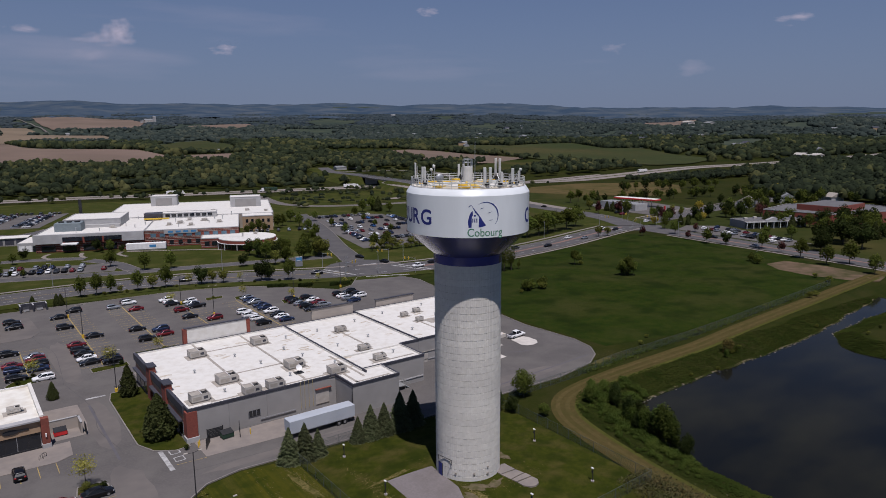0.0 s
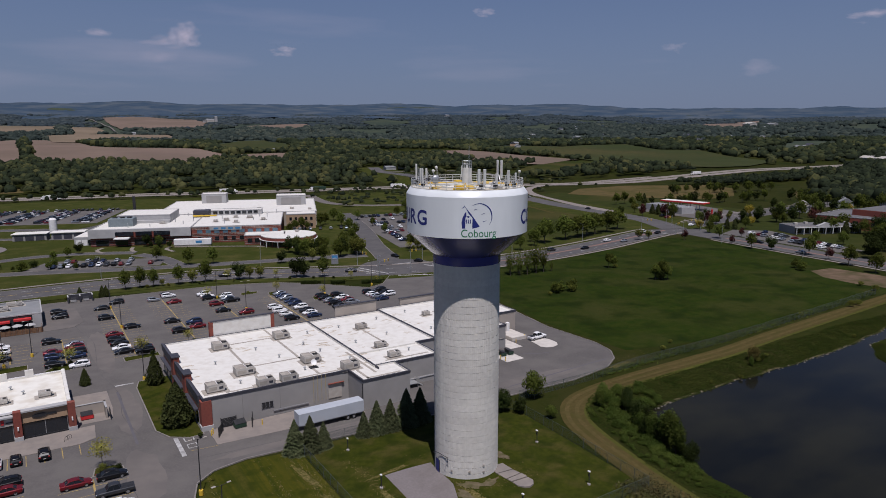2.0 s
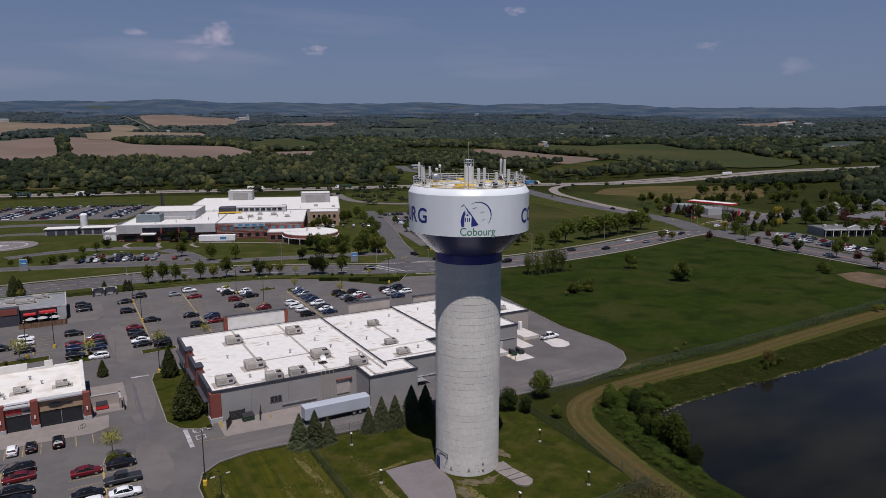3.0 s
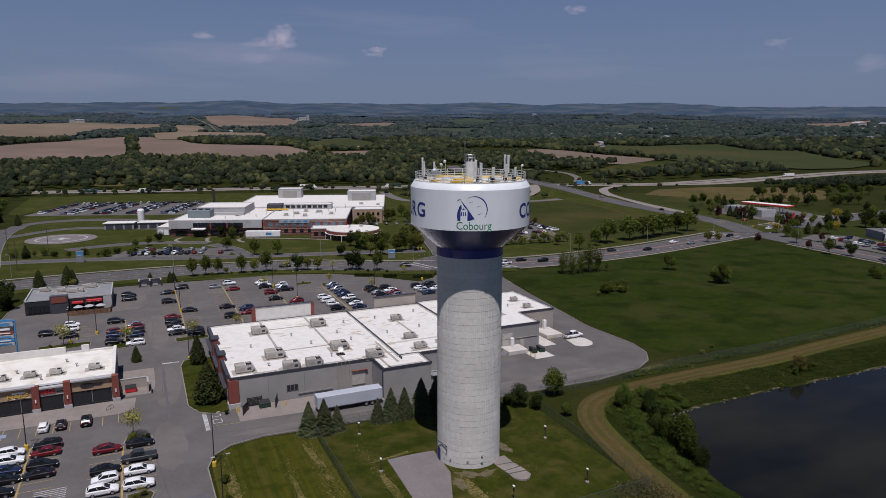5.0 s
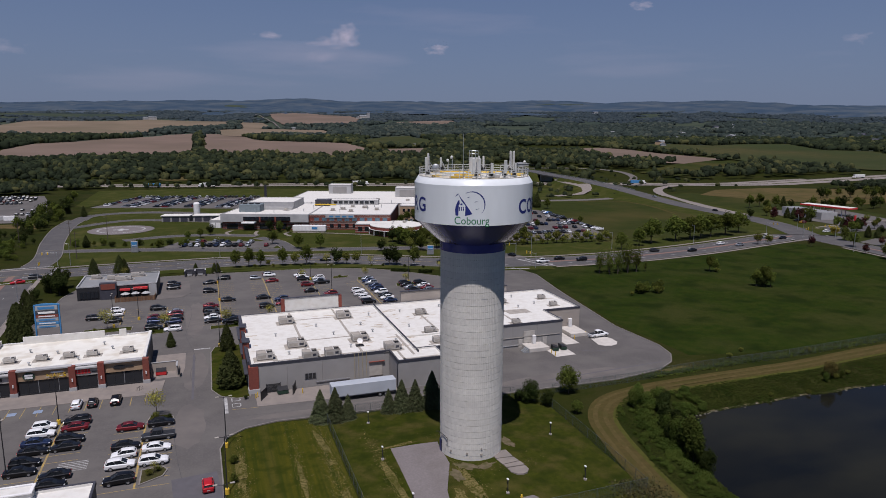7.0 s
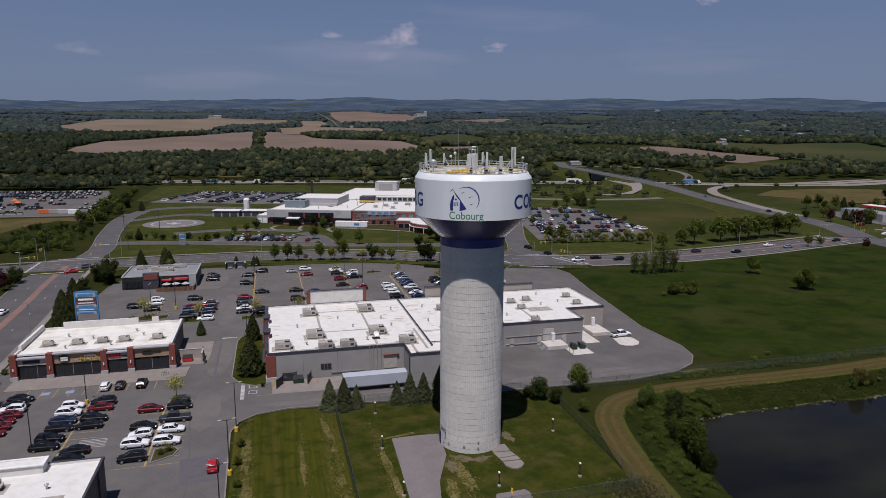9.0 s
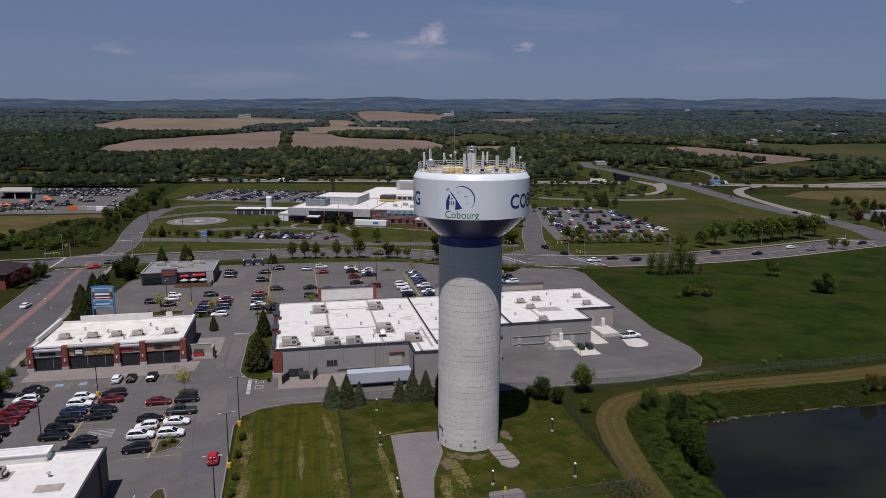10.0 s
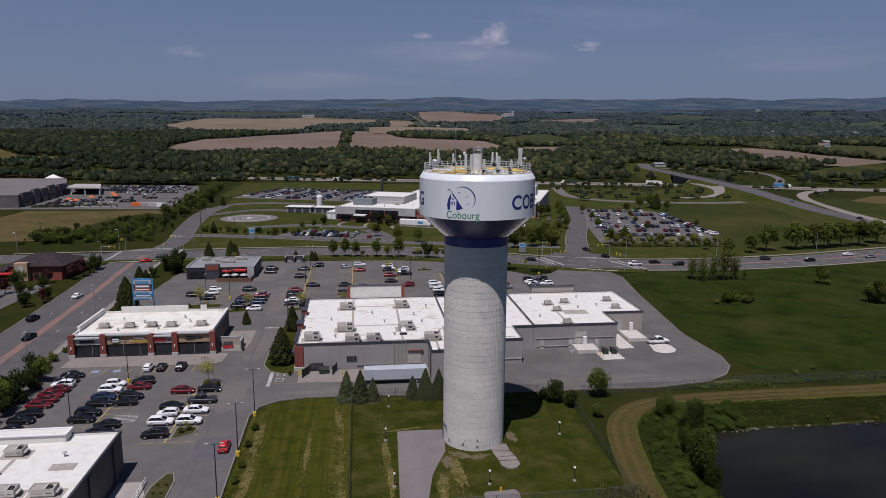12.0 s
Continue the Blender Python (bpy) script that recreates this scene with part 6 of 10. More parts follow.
dumpster(13.6, 139.6, 0, M_RED, "red steel dumpster in the bin yard")
dumpster(38.6, 119.3, 4, M_DUMP, "dark green dumpster beside the store")
dumpster(107.4, 126.0, 80, M_DUMP, "dark green dumpster on a concrete pad")
dumpster(109.6, 126.0, 84, M_DUMP, "dark green dumpster on a concrete pad")
fence_b = thing("bin_screen", "dark board screens round a dumpster", "screen", at=(0, 0, 0))
for x, y, rz in ((34.6, 117.9, 62), (41.0, 119.2, 72), (36.8, 120.6, 0)):
    for k in range(7):
        part("board", box_bm(-1.5, -0.04, 0.15 + k * 0.26, 1.5, 0.04, 0.36 + k * 0.26), M_DARK, fence_b, m=pose(x, y, 0, 0, 0, rz))
    for s in (-1.45, 1.45):
        part("post", box_bm(s - 0.07, -0.07, 0, s + 0.07, 0.07, 2.1), M_DARK, fence_b, m=pose(x, y, 0, 0, 0, rz))
for x, y in ((33.0, 118.4), (33.4, 119.0), (42.6, 118.0), (105.4, 124.0), (105.5, 122.2), (121.4, 134.4), (117.0, 132.6)):
    b = thing("bollard", "yellow painted steel bollard", "bollard", "yellow bollards", at=(x, y, 0))
    part("post", rod_bm((0, 0, 0), (0, 0, 1.05), 0.11, n=10), M_YELLOW, b)
    part("dome", lathe([(0.11, 1.05), (0.07, 1.12), (0.0, 1.14)], 10), M_YELLOW, b)

# ---- corner store in the south-west ----
CORNER = [(-44, 22), (8.6, 22), (8.6, 77.8), (-44, 77.8)]
SH = 7.0
corner = flat_building("corner_store", "large store with white roof and dark grey walls", "store", CORNER, SH, wall=M_CAP, cap=M_CAP)
part("raised_roof", box_bm(-43.8, 75.4, 6.4, 1.2, 77.9, 7.9, bevel=0.03), M_ROOF, corner, "raised white parapet")
part("raised_cap", ring_prism([(-44, 75.2), (1.4, 75.2), (1.4, 78.0), (-44, 78.0)], [(-43.6, 75.6), (1.0, 75.6), (1.0, 77.6), (-43.6, 77.6)], 7.9, 8.05), M_WHITE, corner)
for k in range(6):
    part("pilaster", box_bm(8.6, 26 + k * 9.5, 0, 8.85, 27 + k * 9.5, 6.4, bevel=0.02), M_CAP, corner)
pads(corner, SH - 0.35, (-4.0, 66, -4.0, 73), (-12, 66, -4, 66), (2.5, 66.5, 5.5, 68))
for x, y, sx in ((-4.4, 75.0 - 3.2, 2.6), (6.4 - 1.6, 59.6, 3.2), (0.0, 59.8, 2.6), (-12, 64, 3.0), (-22, 60, 3.0)):
    rooftop_unit(x, y, SH - 0.35, sx, 1.8, 1.3, fans=1)
roof_vent(3.0, 70.5, SH - 0.36)
tagged(part("loading_apron", prism([(9.0, 20), (14.0, 20), (14.0, 70), (12.5, 74), (9.0, 74)], -0.1, 0.03), M_CONCRETE), "pale concrete ramp beside the corner store", "apron", kind="structure")
rail = thing("guard_rail", "white painted steel guard rail", "rail", at=(0, 0, 0))
for z in (0.5, 1.0):
    part("rail_bar", rod_bm((13.2, 66.5, z), (13.2, 73.5, z), 0.05, n=6), M_WHITE, rail)
for k in range(5):
    part("rail_post", rod_bm((13.2, 66.5 + k * 1.75, 0), (13.2, 66.5 + k * 1.75, 1.0), 0.05, n=6), M_WHITE, rail)

# ---- restaurant ----
RST = [(-15.6, 219.5), (8.4, 219.5), (8.4, 238.0), (-15.6, 238.0)]
M_ROOF_DARK = mat("weathered grey roofing", (0.115, 0.112, 0.114), (0.096, 0.094, 0.097), 0.3, 0.9, (0.135, 0.130, 0.128), 0.08, 0.5)
M_ROOF_GREY = mat("grey roof gravel", (0.20, 0.205, 0.21), (0.165, 0.17, 0.175), 0.4, 0.9, (0.24, 0.24, 0.24), 0.1, 0.5)
rest = flat_building("restaurant", "low dark restaurant with red panels and grey roof", "restaurant", RST, 4.6, wall=M_DARK, roof=M_ROOF_GREY, cap=M_LIGHT_PANEL, cap_h=0.3)
part("red_tower", box_bm(-8.8, 218.7, 0, -3.8, 220.4, 5.6, bevel=0.03), M_CAP, rest)
part("sign_panel", box_bm(-8.4, 218.55, 3.4, -4.2, 218.7, 5.2, bevel=0.03), M_BRICK, rest, "dark red sign panel")
part("red_awning", box_bm(-2.8, 218.2, 2.7, 0.3, 219.45, 3.3, bevel=0.05), M_RED, rest, "red awning")
part("red_awning", box_bm(1.2, 218.2, 2.9, 5.6, 219.45, 3.6, bevel=0.05), M_RED, rest, "red awning")
for k in range(5):
    w = part("window", box_bm(-14.8 + k * 1.15, 219.3, 0.7, -13.9 + k * 1.15, 219.47, 2.8), M_GLASS, rest)
part("white_panel", box_bm(5.9, 219.3, 0.3, 8.3, 219.48, 4.2), M_LIGHT_PANEL, rest)
for k in range(4):
    part("window", box_bm(-3.2 + k * 2.2, 219.32, 0.5, -1.5 + k * 2.2, 219.47, 2.5), M_GLASS, rest)
for x, y, sx in ((-11.5, 233.5, 3.0), (-6, 231, 3.6), (1.5, 233.8, 4.2), (-2.5, 228.5, 5.0)):
    rooftop_unit(x, y, 4.25, sx, 2.0, 1.3, fans=1)
patio = thing("patio_fence", "brown board fence round a restaurant patio", "fence", at=(0, 0, 0))
for k in range(30):
    part("board", box_bm(-3.9 + k * 0.4, 213.9, 0.05, -3.55 + k * 0.4, 213.97, 1.5), M_WOOD, patio)
for k in range(7):
    part("post", box_bm(-4.0 + k * 1.98, 213.95, 0, -3.82 + k * 1.98, 214.1, 1.75), M_WOOD, patio)
for y0 in (0, 1):
    x = -4.0 if y0 == 0 else 8.0
    for k in range(12):
        part("board", box_bm(x, 214.1 + k * 0.43, 0.05, x + 0.07, 214.46 + k * 0.43, 1.5), M_WOOD, patio)
for x, y in ((-1.0, 216.2), (2.0, 216.4), (5.2, 216.0)):
    u = thing("patio_umbrella", "pale blue patio umbrella over a table", "umbrella", "patio umbrellas", at=(x, y, 0))
    part("pole", rod_bm((0, 0, 0), (0, 0, 2.6), 0.04, n=6), M_DARK, u)
    part("canopy", lathe([(1.5, 2.1), (0.8, 2.45), (0.0, 2.7)], 8), M_LIGHT_PANEL, u)
    part("table", lathe([(0, 0.75), (0.6, 0.75), (0.6, 0.7), (0, 0.7)], 12), M_WOOD, u)
be = thing("bin_enclosure", "dark board bin enclosure at the lot's edge", "enclosure", at=(0, 0, 0))
for x0, y0, x1, y1 in ((16.4, 250.2, 24.0, 250.5), (16.4, 246.8, 16.7, 250.2), (23.7, 246.8, 24.0, 250.2), (20.0, 246.8, 20.3, 250.2)):
    part("enclosure_wall", box_bm(x0, y0, 0, x1, y1, 2.2, bevel=0.02), M_CAP, be)
    part("enclosure_cap", box_bm(x0 - 0.05, y0 - 0.05, 2.2, x1 + 0.05, y1 + 0.05, 2.32), M_LIGHT_PANEL, be)
for x in (18.2, 22.0):
    dumpster(x, 248.6, 0, M_LIGHT_PANEL, "pale grey bin in an enclosure", 1.6)

# brick restaurant west of the road
M_SHINGLE = mat("dark brown shingles", (0.040, 0.032, 0.033), (0.030, 0.024, 0.026), 0.9, 0.95, (0.052, 0.042, 0.041), 0.3, 0.5, 0.02, 6.0, spec=0.05)
BRK = [(-78, 224), (-59.5, 223), (-58.5, 240), (-77, 241)]
brick = flat_building("brick_restaurant", "red brick restaurant with dark hipped roof", "restaurant", BRK, 5.2, wall=M_BRICK, roof=M_CAP, cap=M_CAP)
bm = bmesh.new()
vs = [bm.verts.new(p) for p in ((-79.4, 223, 5.2), (-58.4, 222, 5.2), (-57.4, 241, 5.2), (-78.4, 242, 5.2), (-71.4, 232, 8.6), (-65.4, 231.6, 8.6))]
for f in ((0, 1, 5, 4), (1, 2, 5), (2, 3, 4, 5), (3, 0, 4)):
    bm.faces.new([vs[i] for i in f])
part("hip_roof", bm, M_SHINGLE, brick, "dark shingle hip roof")
part("entrance_wall", box_bm(-74.8, 221.6, 0, -70.4, 224.2, 6.6, bevel=0.04), M_TAN, brick, "tan entrance wall")
part("round_emblem", lathe([(0, 0), (1.1, 0), (1.1, 0.15), (0, 0.15)], 16), M_LIGHT_PANEL, brick, m=pose(-72.6, 221.6, 4.6, 90, 0, 0))
for k in range(4):
    part("window", box_bm(-69.2 + k * 2.4, 223.2, 0.9, -67.6 + k * 2.4, 223.5, 2.6), M_GLASS, brick)
part("red_awning", box_bm(-83.9, 222.0, 2.3, -75.4, 223.8, 2.9, bevel=0.05), M_RED, brick)
part("side_wing", box_bm(-84.4, 223.6, 0, -78.6, 236, 3.6, bevel=0.03), M_SHINGLE, brick)

# pylon sign
py = thing("pylon_sign", "tall blue pylon sign with shop panels", "sign", at=(-14.8, 159.8, 0), rz=-4)
py.scale = (1.0, 1.0, 1.24)
for x in (0.0, 5.3):
    part("leg", box_bm(x - 0.15, -0.2, 0, x + 0.15, 0.2, 11.1, bevel=0.03), M_BLUE, py, "blue steel leg")
part("frame_top", lathe([(0, -0.25), (2.9, -0.25), (2.9, 0.25), (0, 0.25)], 24, 0, 180), M_BLUE, py, m=pose(2.65, 0, 10.9, 90, 0, 0) @ Matrix.Diagonal((1, 0.13, 1, 1)))
for z0, z1, mt in ((10.0, 10.85, M_LIGHT_PANEL), (9.15, 9.9, M_CAP), (8.5, 9.05, M_BRICK), (7.75, 8.4, M_LIGHT_PANEL), (7.1, 7.65, M_BLUE), (6.4, 7.0, M_LIGHT_PANEL)):
    p = part("sign_panel", box_bm(0.25, -0.3, z0, 5.05, 0.3, z1, bevel=0.03), mt, py)
    part("sign_bar", box_bm(0.8, -0.36, z0 + 0.18, 4.4, -0.3, z1 - 0.18), M_WHITE if mt != M_LIGHT_PANEL else M_BLUE, p)

# ---- hospital ----
M_TEAL_GREY = mat("grey-blue louvre steel", (0.17, 0.20, 0.215), (0.14, 0.17, 0.18), 0.8, 0.6)
hospital = thing("hospital", "large red brick and pale panel hospital with white roofs", "hospital", at=(35.4, 366, 0), rz=-20)


def block(u0, v0, u1, v1, h, wall, name="block", roof=M_ROOF, z0=0.0, cap=M_LIGHT_PANEL, rim=0.45):
    p = part(name, box_bm(u0, v0, z0, u1, v1, h - 0.3), wall, hospital)
    poly = [(u0, v0), (u1, v0), (u1, v1), (u0, v1)]
    part("roof", prism(offset_poly(poly, 0.3), h - 0.5, h - 0.25), roof, p)
    part("parapet", ring_prism(offset_poly(poly, -0.1), offset_poly(poly, 0.35), h - rim, h), cap, p)
    return p


def windows(p, u0, u1, v, z0, z1, n, gap=0.5, axis="u", material=M_GLASS):
    w = (u1 - u0) / n
    for k in range(n):
        a, b = u0 + k * w + gap / 2, u0 + (k + 1) * w - gap / 2
        if axis == "u":
            part("window", box_bm(a, v - 0.1, z0, b, v + 0.1, z1), material, p)
        else:
            part("window", box_bm(v - 0.1, a, z0, v + 0.1, b, z1), material, p)


west = block(-3, 3, 45, 60, 8.6, M_BRICK, "west_wing")
for a, b, z in ((-3.6, 9.0, 4.3), (9.0, 35.0, 7.2), (35.0, 45.0, 4.3)):
    part("upper_cladding", box_bm(a, 1.6, z, b, 3.2, 8.7, bevel=0.05), M_LIGHT_PANEL, west, "pale grey upper cladding")
for a in (9.2, 17.7, 26.3, 34.4):
    part("brick_pier", box_bm(a, 1.62, 4.3, a + 0.8, 3.2, 7.2), M_BRICK, west)
for z in (0.6, 1.5, 2.4, 3.3, 4.0):
    part("pale_course", box_bm(-2.9, 2.86, z, 44.9, 2.94, z + 0.14), M_PANEL_TAN, west)
for a, b in ((9, 17.6), (18.6, 26.2), (27.2, 35)):
    part("strip_window", box_bm(a, 1.5, 5.2, b, 1.7, 7.2), M_GLASS, west)
windows(west, -2, 34, 2.95, 0.4, 3.4, 4, 3.0)
part("canopy", box_bm(9, -2.5, 4.0, 16, 2.5, 4.6, bevel=0.05), M_WHITE, west, "white entrance canopy")
wing = part("side_wing", box_bm(-12, 8, 0, -3.05, 30, 4.4, bevel=0.05), M_LIGHT_PANEL, west)
part("roof", box_bm(-11.7, 8.3, 4.4, -3.3, 29.7, 4.48), M_ROOF, wing, "white roof membrane")
for k in range(3):
    part("garage_door", box_bm(-11.3 + 2.9 * k, 7.9, 0.1, -8.9 + 2.9 * k, 8.04, 3.0), M_WHITE if k < 2 else M_GLASS, wing)
east = block(45.05, 4, 90, 60, 8.6, M_BRICK, "east_wing")
# upper windows have a paler blue base colour in place of reflections
windows(east, 47, 89, 3.95, 5.0, 6.6, 10, 1.6, material=M_TEAL)
windows(east, 47, 72, 3.95, 1.2, 3.0, 6, 2.2)
part("banner", box_bm(54, 3.7, 6.4, 70, 3.85, 8.3), M_LIGHT_PANEL, east, "pale banner on the wall")
for k in range(4):
    part("banner_mark", box_bm(56 + k * 3.6, 3.64, 6.9, 58.4 + k * 3.6, 3.7, 7.8), M_BLUE, east)
for z in (0.7, 1.6, 3.3, 4.1, 4.7, 6.9, 7.6):
    part("pale_course", box_bm(45.2, 3.88, z, 89.9, 3.985, z + 0.16), M_PANEL_TAN, east)
low = block(72, -8, 92, 3.9, 5.0, M_BRICK, "low_wing")
for z in (0.7, 1.8, 3.4):
    part("pale_course", box_bm(72.1, -8.1, z, 86, -8.01, z + 0.16), M_PANEL_TAN, low)
windows(low, 73, 80, -8.05, 1.2, 3.2, 2, 1.2)
rot = part("rotunda", lathe([(0.05, 0.0), (13.4, 0.0), (13.4, 2.9), (13.6, 2.9), (13.6, 4.6)], 48, 150, 390), M_BRICK, hospital, "curved brick rotunda", m=pose(94, -8, 0))
part("rotunda_roof", lathe([(0.0, 4.75), (13.3, 4.75), (13.9, 4.6), (13.9, 4.95), (13.2, 5.0), (0.0, 5.0)], 48), M_ROOF, rot)
for k in range(15):
    a = 160 + k * 15
    part("curved_window", lathe([(13.45, 0.4), (13.45, 2.8)], 3, a, a + 13.2), M_GLASS, rot)
for k in range(8):
    a = radians(165 + k * 28)
    part("column", rod_bm((14.4 * math.cos(a), 14.4 * math.sin(a), 0), (14.4 * math.cos(a), 14.4 * math.sin(a), 3.0), 0.16, n=8), M_WHITE, rot)
part("brick_band", lathe([(13.6, 3.2), (14.1, 3.2), (14.1, 4.45), (13.6, 4.45)], 48, 150, 390), M_BRICK, rot, "brick band above the glazing")
part("white_ring", lathe([(13.55, 2.95), (14.6, 2.95), (14.6, 3.15), (13.55, 3.15)], 48, 150, 390), M_WHITE, rot)
pent = block(4, 28, 31, 56, 12.6, M_LIGHT_PANEL, "penthouse", z0=8.0)
part("sloped_front", prism([(4, 25), (31, 25), (31, 28), (4, 28)], 8.2, 9.8), M_LIGHT_PANEL, pent)
cool = part("cooling_unit", box_bm(3, 14, 8.2, 15, 23, 12.4, bevel=0.1), M_TEAL_GREY, hospital, "grey steel cooling unit")
for k in range(3):
    part("fan_ring", lathe([(0.9, 12.4), (1.3, 12.4), (1.3, 12.9), (0.0, 12.6)], 14), M_DARK, cool, m=pose(5.4 + k * 3.6, 18.5, 0))
part("chimney", rod_bm((6, 60, 8.0), (6, 60, 20.0), 0.9, 0.8, n=12), M_DARK, hospital, "dark steel chimney")
part("exhaust_frame", box_bm(40, 44.5, 8.9, 53, 46, 9.6, bevel=0.05), M_YELLOW, hospital, "yellow rooftop duct frame")
part("chiller", box_bm(40, 46.5, 8.2, 49, 54, 12.0, bevel=0.1), M_CAP, hospital)
north = block(16, 60.05, 110, 140, 8.8, M_PANEL_TAN, "north_wing")
nb = block(45, 52, 78, 61, 11.4, M_LIGHT_PANEL, "clerestory", z0=8.0)
windows(nb, 50, 76, 51.95, 9.2, 10.8, 8, 0.9)
ne = block(92, 46, 109, 60, 8.8, M_TAN, "ward_wing")
windows(ne, 93, 108, 45.95, 5.0, 6.8, 5, 1.6)
windows(ne, 93, 108, 45.95, 1.2, 3.0, 5, 1.6)
for u0, v0, u1, v1 in ((35, 122, 51, 134), (85, 99, 104, 113)):
    t_ = block(u0, v0, u1, v1, 15.0, M_LIGHT_PANEL, "lift_tower", z0=8.0)
    part("side_panel", box_bm(u0 + 3, v0 - 0.15, 9.0, u1 - 3, v0 + 0.1, 13.6), M_PANEL, t_)
tr = thing("site_trailer", "long white office trailer beside the hospital", "trailer", at=(35.4, 366, 0), rz=-20)
part("cabin", box_bm(37.5, -4.6, 0.5, 55.5, -1.4, 3.4, bevel=0.08), M_WHITE, tr)
part("skirt", box_bm(37.7, -4.45, 0.0, 55.3, -1.55, 0.5), M_SEAM, tr)
part("emblem", box_bm(48, -4.68, 1.4, 51, -4.6, 2.6), M_BLUE, tr)
for u, v, s in ((20, 30, 2.4), (28, 22, 2.0), (55, 22, 2.0), (60, 28, 2.6), (66, 18, 2.0), (72, 36, 3.0), (80, 26, 2.2), (60, 74, 3.0), (75, 80, 2.4), (95, 76, 2.4), (106, 70, 2.0), (38, 72, 2.6), (98, -2, 1.8), (64, 40, 2.0)):
    x, y = hos(u, v)
    rooftop_unit(x, y, (4.9 if v < 0 else 8.45), s, s * 0.7, 1.3, rz=-20, fans=1)
stacks = random.Random(31)
for k in range(26):
    u, v = stacks.uniform(6, 88), stacks.uniform(8, 58)
    if 3 < u < 33 and 12 < v < 57 or 38 < u < 80 and v > 42:
        continue
    x, y = hos(u, v)
    pipe = thing("roof_stack", "thin grey vent stack on the hospital roof", "vent stack", "vent stacks", at=(x, y, 8.35))
    tall = stacks.uniform(0.9, 2.4)
    part("stack_pipe", rod_bm((0, 0, 0), (0, 0, tall), 0.16, n=7), M_GALV, pipe)
    part("stack_cap", lathe([(0.0, tall + 0.28), (0.34, tall + 0.1), (0.34, tall), (0.0, tall)], 9), M_GALV, pipe)
for x, y in ((8.9, 413.5), (26.6, 409.5)):
    g = thing("service_shed", "low shed with a white flat roof", "shed", at=(x, y, 0), rz=-14)
    part("shed_body", box_bm(-8, -4, 0, 8, 4, 3.4), M_PANEL, g)
    part("roof", box_bm(-8.5, -4.5, 3.4, 8.5, 4.5, 3.75, bevel=0.05), M_ROOF, g)
    for k in range(3):
        part("garage_door", box_bm(-7 + k * 5, -4.08, 0.1, -3 + k * 5, -3.98, 2.8), M_CAP, g)
tank_ = thing("storage_tank", "white upright gas tank behind sheds", "tank", at=(20, 432, 0))
part("shell", lathe([(0, 0.3), (2.0, 0.3), (2.0, 8.0), (1.4, 8.9), (0, 9.1)], 20), M_WHITE, tank_, smooth=False)
for k in range(4):
    part("leg", rod_bm((1.5 * math.cos(k * 1.571), 1.5 * math.sin(k * 1.571), 0), (1.5 * math.cos(k * 1.571), 1.5 * math.sin(k * 1.571), 0.5), 0.15, n=6), M_GALV, tank_)
for x, y, rz, h in ((-5.9, 309, -10, 5.0), (119, 262, -20, 4.2)):
    s = thing("entrance_sign", "blue and grey upright entrance sign", "sign", "entrance signs", at=(x, y, 0), rz=rz)
    part("slab", box_bm(-1.5, -0.3, 0, 1.5, 0.3, h, bevel=0.05), M_FRAME, s)
    part("blue_panel", box_bm(-1.2, -0.36, h * 0.55, 1.2, -0.3, h - 0.3), M_BLUE, s)
    part("sign_bar", box_bm(-1.0, -0.4, h * 0.62, 1.0, -0.36, h * 0.66), M_WHITE, s)

# ---- filling station, school and dealer in the east ----
gas = thing("filling_station", "white filling station shop with a red canopy", "filling station", at=(0, 0, 0))
can = part("canopy", box_bm(-4.5, -17, 4.7, 4.5, 17, 5.7, bevel=0.05), M_RED, gas, "red and white canopy", m=pose(416.5, 317.5, 0, 0, 0, 8.6))
part("canopy_top", box_bm(-4.2, -16.7, 5.7, 4.2, 16.7, 5.78), M_ROOF, can)
for k in range(4):
    for s in (-2, 2):
        part("column", box_bm(s - 0.2, -11 + k * 7.3, 0, s + 0.2, -10.6 + k * 7.3, 4.8), M_WHITE, can)
shop = part("shop", box_bm(-6, -17, 0, 6, 17, 4.6, bevel=0.05), M_LIGHT_PANEL, gas, "white shop", m=pose(394, 312, 0, 0, 0, -5))
part("shop_roof", box_bm(-5.6, -16.6, 4.6, 5.6, 16.6, 4.72), M_ROOF_GREY, shop)
for k in range(4):
    part("window", box_bm(-6.05, -8 + k * 4, 0.8, -5.95, -5 + k * 4, 2.8), M_GLASS, shop)
part("price_pole", box_bm(-0.6, -0.3, 0, 0.6, 0.3, 6.5), M_RED, gas, m=pose(381, 268, 0))

SCHOOL = [(408, 216), (414, 178), (452, 166), (478, 160), (486, 196), (448, 222)]
school = flat_building("brick_school", "long low red brick building with grey roof", "school", SCHOOL, 7.0, wall=M_BRICK, roof=M_ROOF_DARK, cap=M_LIGHT_PANEL, cap_h=0.4)
part("upper_block", box_bm(425, 180, 6, 462, 204, 10.0, bevel=0.05), M_BRICK, school)
part("upper_roof", box_bm(425.5, 180.5, 10, 461.5, 203.5, 10.15), M_ROOF_DARK, school)
for k in range(8):
    t = k / 8
    x, y = 408 + 6 * t, 216 - 38 * t
    part("window", box_bm(-0.1, -1.4, 2.4, 0.1, 1.4, 4.8), M_GLASS, school, m=pose(x + 0.3, y - 2.2, 0, 0, 0, 9))
SCH2 = [(452, 150), (520, 118), (536, 150), (470, 186)]
flat_building("brick_school", "long low red brick wing with grey roof", "school", SCH2, 6.5, wall=M_BRICK, roof=M_ROOF_DARK, cap=M_LIGHT_PANEL, cap_h=0.4)
dealer = thing("showroom", "grey glazed car showroom with dark roof", "showroom", at=(0, 0, 0))
